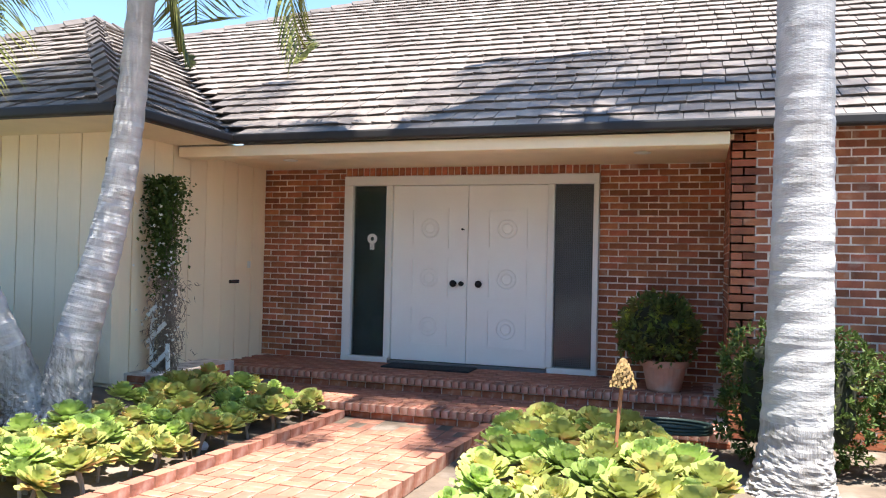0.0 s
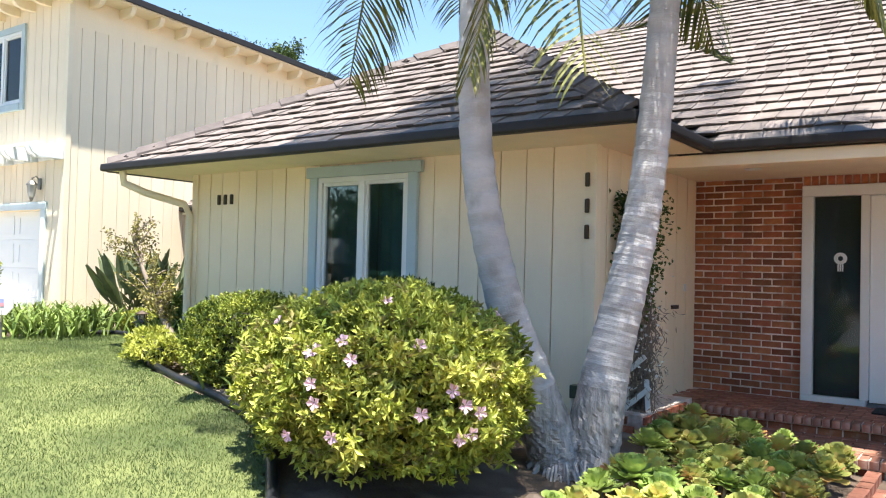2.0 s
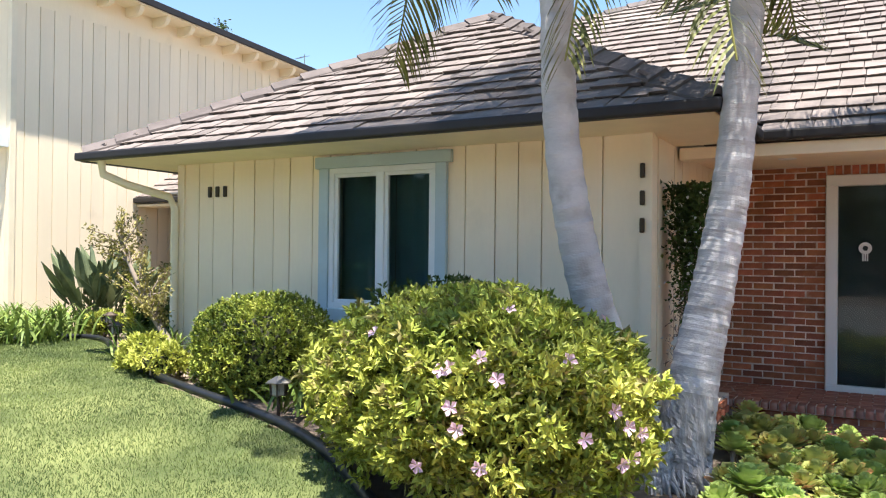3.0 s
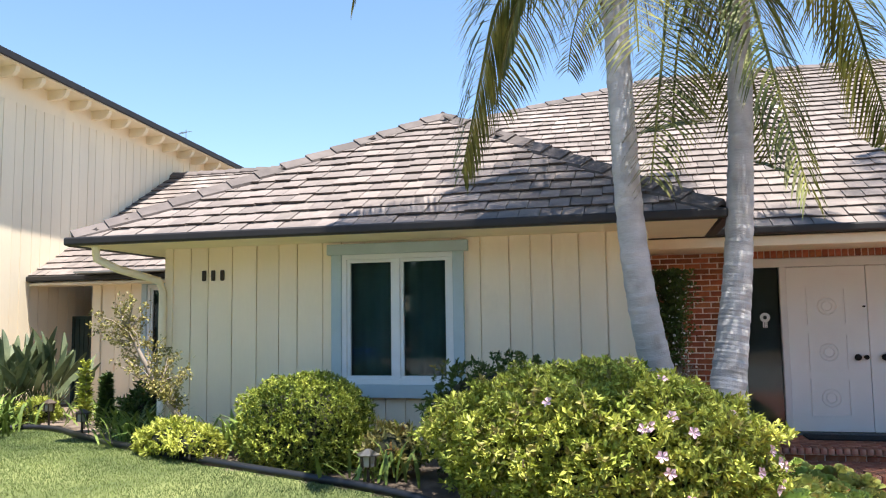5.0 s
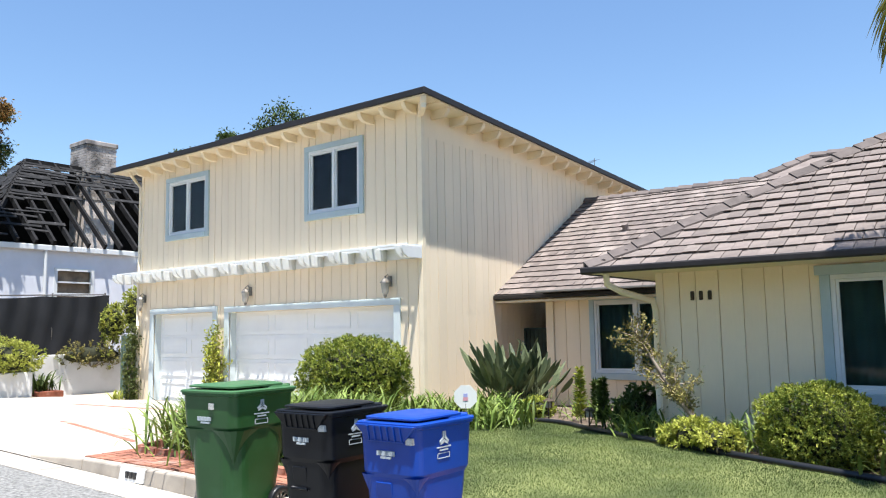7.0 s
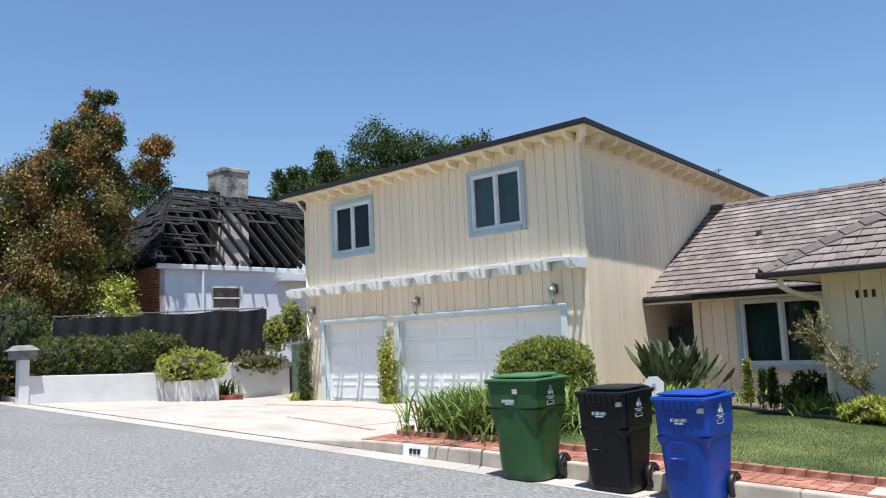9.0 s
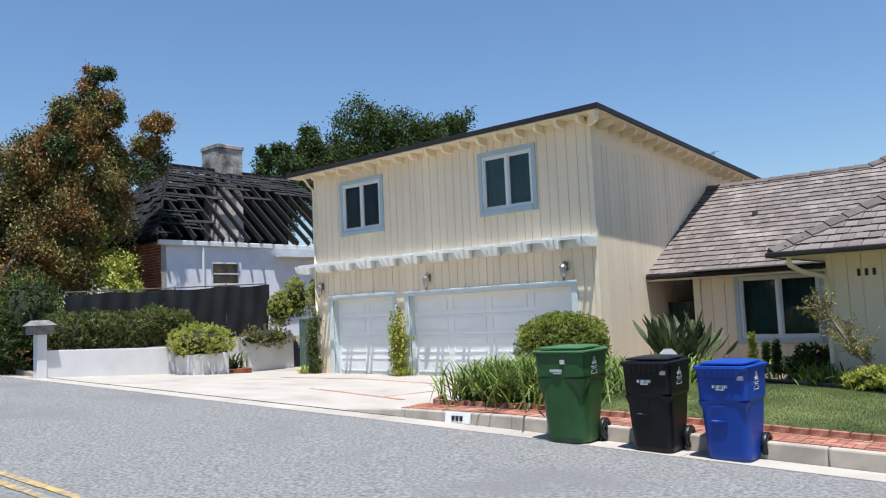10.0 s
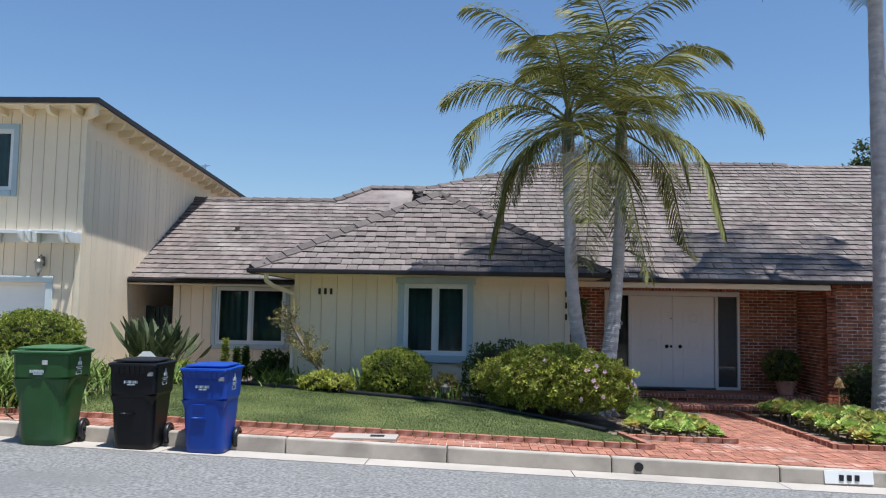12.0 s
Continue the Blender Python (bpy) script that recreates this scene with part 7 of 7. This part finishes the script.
part("downpipe", Mesh().tube([(BX1 + 0.1, 7.05, BE - 0.1), (BX1 + 0.08, 7.05, 1.2)], 0.05, 8), WHITE, burnt)
part("wall_bracket", Mesh().box(BX1, BX1 + 0.5, 10.3, 12.5, 4.55, 4.62), WHITE, burnt)
win = new("window")
win.parent = burnt
tagged(win, "broken white sash window with boards")
m = Mesh()
for a in ((7.38, 7.48, 2.6, 4.35), (8.62, 8.72, 2.6, 4.35), (7.48, 8.62, 2.6, 2.7), (7.48, 8.62, 4.25, 4.35), (7.48, 8.62, 3.42, 3.52), (7.48, 8.62, 3.05, 3.1), (7.48, 8.62, 3.85, 3.9)):
    m.box(BX1 - 0.06, BX1 + 0.05, *a)
part("frame", m, WHITE, win)
part("pane", Mesh().box(BX1 - 0.12, BX1 - 0.1, 7.48, 8.62, 2.7, 4.25), material("sooty_board", (0.16, 0.12, 0.08), 0.7, 0.4, 4, 30, 0.2), win)
apex0, apex1 = Vector((-35.2, 7.95, 8.55)), Vector((-35.2, 14.0, 8.55))
e = BE + 0.12
ex1, ex0, ey0, ey1 = BX1 + 0.25, -38.9, BY0 - 0.3, 16.8
part("ridge_board", Mesh().beam(apex0, apex1, 0.06, 0.22), CHAR, burnt)
for c, a in (((ex1, ey0, e), apex0), ((ex0, ey0, e), apex0), ((ex1, ey1, e), apex1)):
    part("hip_rafter", Mesh().beam(c, a, 0.07, 0.2), CHAR, burnt)


def plane_point(u, f):
    """A place on the side slope: u along the eave, f from eave to ridge."""
    y0, y1 = lerp(ey0, apex0.y, f), lerp(ey1, apex1.y, f)
    return Vector((lerp(ex1, apex0.x, f), u, lerp(e, apex0.z, f))), y0, y1


r = random.Random(91)
y = ey0 + 0.35
while y < ey1:
    fmax = 1.0
    if y < apex0.y:
        fmax = (y - ey0) / (apex0.y - ey0)
    elif y > apex1.y:
        fmax = (ey1 - y) / (ey1 - apex1.y)
    a, b = plane_point(y, 0)[0], plane_point(y, fmax)[0]
    part("rafter", Mesh().beam(a, b, 0.085, 0.18), CHAR, burnt)
    y += 0.58
x = ex1 - 0.4
while x > ex0:
    f = min(1, (ex1 - x) / (ex1 - apex0.x)) if x > apex0.x else (x - ex0) / (apex0.x - ex0)
    part("rafter", Mesh().beam((x, ey0, e), (x, lerp(ey0, apex0.y, f), lerp(e, apex0.z, f)), 0.055, 0.16), CHAR, burnt)
    x -= 0.58
rest = Mesh()
for k in range(24):
    f = (k + 0.6) / 25
    p, y0, y1 = plane_point(0, f)
    y = y0
    while y < y1:
        n = r.uniform(0.5, 1.6)
        keep = 0.06 + 0.75 * (f > 0.68) + 0.5 * (y - y0 < 1.1) - 0.1 * (f < 0.5 and y > 7.5)
        if r.random() < keep:
            q0 = Vector((p.x, y, p.z)) + Vector((0.05, 0, 0.09))
            q1 = Vector((p.x, min(y + n, y1), p.z)) + Vector((0.05, 0, 0.09 + r.uniform(-0.05, 0.03)))
            rest.beam(q0, q1, r.uniform(0.07, 0.2), 0.03, (0.65, 0, 0.75))
        y += n
    x0, x1 = lerp(ex0, apex0.x, f), lerp(ex1, apex0.x, f)
    x = x0
    while x < x1:
        n = r.uniform(0.25, 0.9)
        if r.random() < 0.85:
            yy, zz = lerp(ey0, apex0.y, f), lerp(e, apex0.z, f)
            rest.beam((x, yy - 0.06, zz + 0.09), (min(x + n, x1), yy - 0.06, zz + 0.09 + r.uniform(-0.05, 0.04)), r.uniform(0.12, 0.24), 0.03, (0, -0.8, 0.6))
        x += n
part("batten_rest", rest, ASHTILE, burnt, "charred battens and shingle scraps")["kind"] = "stuff"
part("far_slope", Mesh().hexa([apex0 + Vector((-0.1, 0, -0.25)), apex1 + Vector((-0.1, 0, -0.25)), (ex0, ey1, e - 0.1), (ex0, ey0 + 1.0, e - 0.1), apex0 + Vector((-0.1, 0, -0.2)), apex1 + Vector((-0.1, 0, -0.2)), (ex0, ey1, e), (ex0, ey0 + 1.0, e)]), CHAR, burnt, "charred roof boarding")
part("attic_floor", Mesh().box(BX0, BX1 - 0.2, BY0 + 0.2, BY1, BE - 0.1, BE - 0.05), CHAR, burnt)
GREYBRICK = material("sooty_white_brick", (0.42, 0.38, 0.34), 0.9, 0.2, 3, 40, 0.4, per=0.15, rand_col="island", stain=(0.12, 0.11, 0.10), stain_at=0.56, stain_scale=1.2)
chim = part("chimney", Mesh().box(-36.15, -34.95, 10.1, 11.3, 5.0, 9.55), MORTAR, burnt, "soot-stained pale brick chimney")
rest = Mesh()
z, k = 7.4, 0
while z < 9.5:
    for i in range(5):
        y = 10.08 + i * 0.255 - 0.12 * (k % 2)
        rest.box(-34.97, -34.93, max(y, 10.08), min(y + 0.24, 11.32), z, z + 0.085)
        x = -36.15 + i * 0.27 - 0.12 * (k % 2)
        rest.box(max(x, -36.17), min(x + 0.255, -34.93), 10.06, 10.11, z, z + 0.085)
    z += 0.1
    k += 1
part("brickwork", rest, GREYBRICK, chim)["kind"] = "stuff"
part("cap", Mesh().box(-36.22, -34.88, 10.03, 11.37, 9.55, 9.74), GREYBRICK, chim, bevel=0.03)


# ---- trees ----
def tree(name, label, base, limbs, n, leaf, mat, seed, mats=(), trunk=0.25, clump=0.5, bark=None, group=""):
    """A tapered trunk, limbs to each clump centre and many small leaves round twig ends. limbs: (x, y, z, radius)."""
    t = thing(name, label, "tree", group=group)
    rng = np.random.default_rng(seed)
    bark = bark or BARK
    top = Vector((sum(l[0] for l in limbs) / len(limbs), sum(l[1] for l in limbs) / len(limbs), max(l[2] for l in limbs)))
    b = Vector(base)
    fork = b.lerp(top, 0.4)
    part("trunk", Mesh().tube([b, b.lerp(fork, 0.5) + Vector((0.1, 0.05, 0)), fork, b.lerp(top, 0.75)], [trunk, trunk * 0.85, trunk * 0.65, trunk * 0.25], 10), bark, t, smooth=True)
    Ps, Ds, Cs = [], [], []
    total = sum(l[3] ** 2 for l in limbs)
    for x, y, z, rad in limbs:
        c = Vector((x, y, z))
        s = b.lerp(top, rng.uniform(0.3, 0.65))
        part("limb", Mesh().tube([s, s.lerp(c, 0.5) + Vector((rng.normal(0, 0.2), rng.normal(0, 0.2), 0.15)), c], [trunk * 0.4, trunk * 0.25, trunk * 0.08], 6), bark, t)
        k = max(3, int(14 * rad))
        share = int(n * rad * rad / total)
        cc = unit(rng.normal(size=(k, 3))) * (rng.random((k, 1)) ** 0.4) * rad + np.array([x, y, z])
        pick = rng.integers(0, k, share)
        off = rng.normal(size=(share, 3)) * clump * rad * 0.42
        Ps.append(cc[pick] + off)
        Cs.append(np.clip(rng.random(k)[pick] + rng.normal(0, 0.12, share), 0, 0.999))
        Ds.append(unit(rng.normal(size=(share, 3)) + np.array([0, 0, -0.2])))
    P, D = np.concatenate(Ps), np.concatenate(Ds)
    cut = np.concatenate(Cs)
    share = 0.3 if mats else 0
    used = np.zeros(len(P), bool)
    for i, mm in enumerate(mats):
        pk = (cut >= i * share) & (cut < (i + 1) * share)
        leaf_part("crown", P[pk], D[pk], leaf * rng.uniform(0.7, 1.3, pk.sum()), leaf * 0.5, mm, t, rng)
        used |= pk
    leaf_part("crown", P[~used], D[~used], leaf * rng.uniform(0.7, 1.3, (~used).sum()), leaf * 0.5, mat, t, rng)
    return t


tree("street_tree", "tall scorched tree with rusty brown and green leaves", (-33.6, 2.2, 1.0),
     [(q[0] + lerp(-0.2, 0.7, (q[2] - 5) / 3), q[1] + lerp(-0.25, 0.55, (q[2] - 5) / 3), q[2], q[3] * lerp(0.88, 1.0, (q[2] - 4) / 4)) for q in ((-33.2, 2.6, 4.0, 1.7), (-34.5, 1.2, 4.2, 1.8), (-32.4, 1.4, 3.2, 1.4), (-35.5, 2.0, 5.0, 1.7), (-33.0, 3.4, 6.0, 1.5), (-34.2, 2.2, 6.6, 1.7), (-32.7, 4.4, 7.6, 1.1), (-34.0, 3.0, 8.6, 1.3), (-33.6, 3.2, 10.0, 0.9), (-34.8, 2.4, 8.3, 1.2),
      (-33.4, 3.4, 11.0, 0.5), (-36.0, 0.2, 5.6, 1.5), (-32.0, 4.6, 8.8, 0.7), (-33.0, 0.4, 2.6, 1.5), (-34.2, -0.4, 2.4, 1.4), (-33.9, 2.6, 9.6, 0.7), (-32.6, 3.6, 9.4, 0.5), (-33.2, 3.2, 7.0, 1.3), (-32.9, 3.2, 5.6, 1.2), (-33.5, 3.0, 8.2, 1.1), (-32.6, 2.8, 4.5, 1.0), (-34.6, 1.6, 7.2, 1.3))], 210000, 0.115, RUST, 101, (FARLEAF, OLIVE), 0.3, 0.42)
tree("street_tree", "green leafy tree beside the burnt house", (-31.8, 3.6, 1.0), [(-31.8, 3.9, 4.0, 0.8), (-31.4, 4.1, 3.2, 0.7), (-32.4, 3.6, 4.6, 0.8)], 9000, 0.11, AZALEA, 102, (), 0.1)
tree("street_tree", "grey-green tree behind the scorched tree", (-46, 0, 0.8), [(-45, 1, 7.5, 2.2), (-47, -2, 7.0, 2.4), (-46, 3, 6.0, 2.3), (-44, -1, 5.0, 2.2), (-46, 5.5, 6.2, 2.0), (-45, -4.5, 5.5, 2.4), (-43, 7, 5.2, 1.8)], 26000, 0.2, FARLEAF, 103, (OLIVE,), 0.35)
tree("back_tree", "dark green tree behind the houses", (-51, 29.5, 0.5), [(-52, 27, 12.0, 2.6), (-50.5, 28, 14.6, 1.5), (-53, 25, 10.0, 2.6), (-49.8, 30.5, 11.8, 2.4), (-52.4, 26.4, 14.2, 1.1), (-48.5, 30, 9, 2.6), (-49.4, 31, 13.6, 1.2), (-51.2, 28, 13.2, 1.6)], 80000, 0.24, FARLEAF, 104, (DARKLEAF,), 0.5, 0.36, group="trees behind the houses")
tree("back_tree", "dark green tree behind the garage", (-46, 34, 0.5), [(-48, 31.5, 15.6, 2.5), (-46.5, 33, 14.2, 2.8), (-44.5, 34.5, 13.8, 2.5), (-43.0, 36.0, 15.4, 2.0), (-41.5, 37, 13.2, 2.2), (-49.5, 30, 13.2, 2.6), (-46, 33, 10.5, 3.2), (-42, 37, 10.5, 2.8)], 70000, 0.24, FARLEAF, 105, (DARKLEAF,), 0.5, 0.36, group="trees behind the houses")
tree("back_tree", "sparse tree far behind the main roof", (11.5, 27.5, 0.4), [(11.2, 27, 9.2, 0.8), (12.2, 27.6, 8.7, 0.8), (10.7, 27, 8.3, 0.6), (12.4, 28, 7.6, 1.0)], 3200, 0.2, FARLEAF, 106, (), 0.2, group="trees behind the houses")
bush("under_tree_shrub", "dark shrub in the shade beside the letterbox pillar", (-28.6, -0.1, 2.3), (1.0, 0.8, 1.4), 9000, 0.1, DARKLEAF, 108, 2.4, 0.25, -0.95, (FARLEAF,), 8)
bush("far_hedge", "dark overgrown hedge beyond the neighbour wall", (-30.0, -0.4, 1.6), (2.2, 0.8, 1.2), 12000, 0.12, DARKLEAF, 107, 2.4, 0.2, -0.9, (FARLEAF, RUST), 8)
for i, (x, y, s) in enumerate(((-38, -1.5, 2.2), (-43, -1.5, 2.6), (-50, -1.0, 3.2), (-58, 0.5, 4.0), (-70, 2, 5.0))):
    bush("far_hedge", "dark hedge along the far street side", (x, y, 1.2 + s * 0.5), (2.8, 1.6, s), 5000, 0.2, FARLEAF, 110 + i, 2.2, 0.25, -0.9, (OLIVE,), 4, group="hedges down the street")

# the neighbour's plot as a whole stands a little further down the street
SETTLE = Matrix.Translation((-6.185, -8.54, 2.119)) @ Matrix.Rotation(radians(-0.6), 4, "Z") @ Matrix.Scale(1.05, 4) @ Matrix.Translation((6.176, 8.773, -2.089))
for ob in set(scene.objects) - BEFORE:
    if ob.parent is None:
        ob.matrix_basis = SETTLE @ ob.matrix_basis

# ---- far side of the street: unseen hedges added to darken the window reflections ----
for i in range(11):
    x = -42 + i * 6.0
    bush("far_side_hedge", "added unseen dark hedge across the street, for the windows to mirror", (x, -19.0 - (i % 3), 3.0), (3.6, 2.0, 3.2 + (i % 2)), 3500, 0.5, FARLEAF, 130 + i, 2.6, 0.2, -0.95, (), 2, group="hedges across the street")
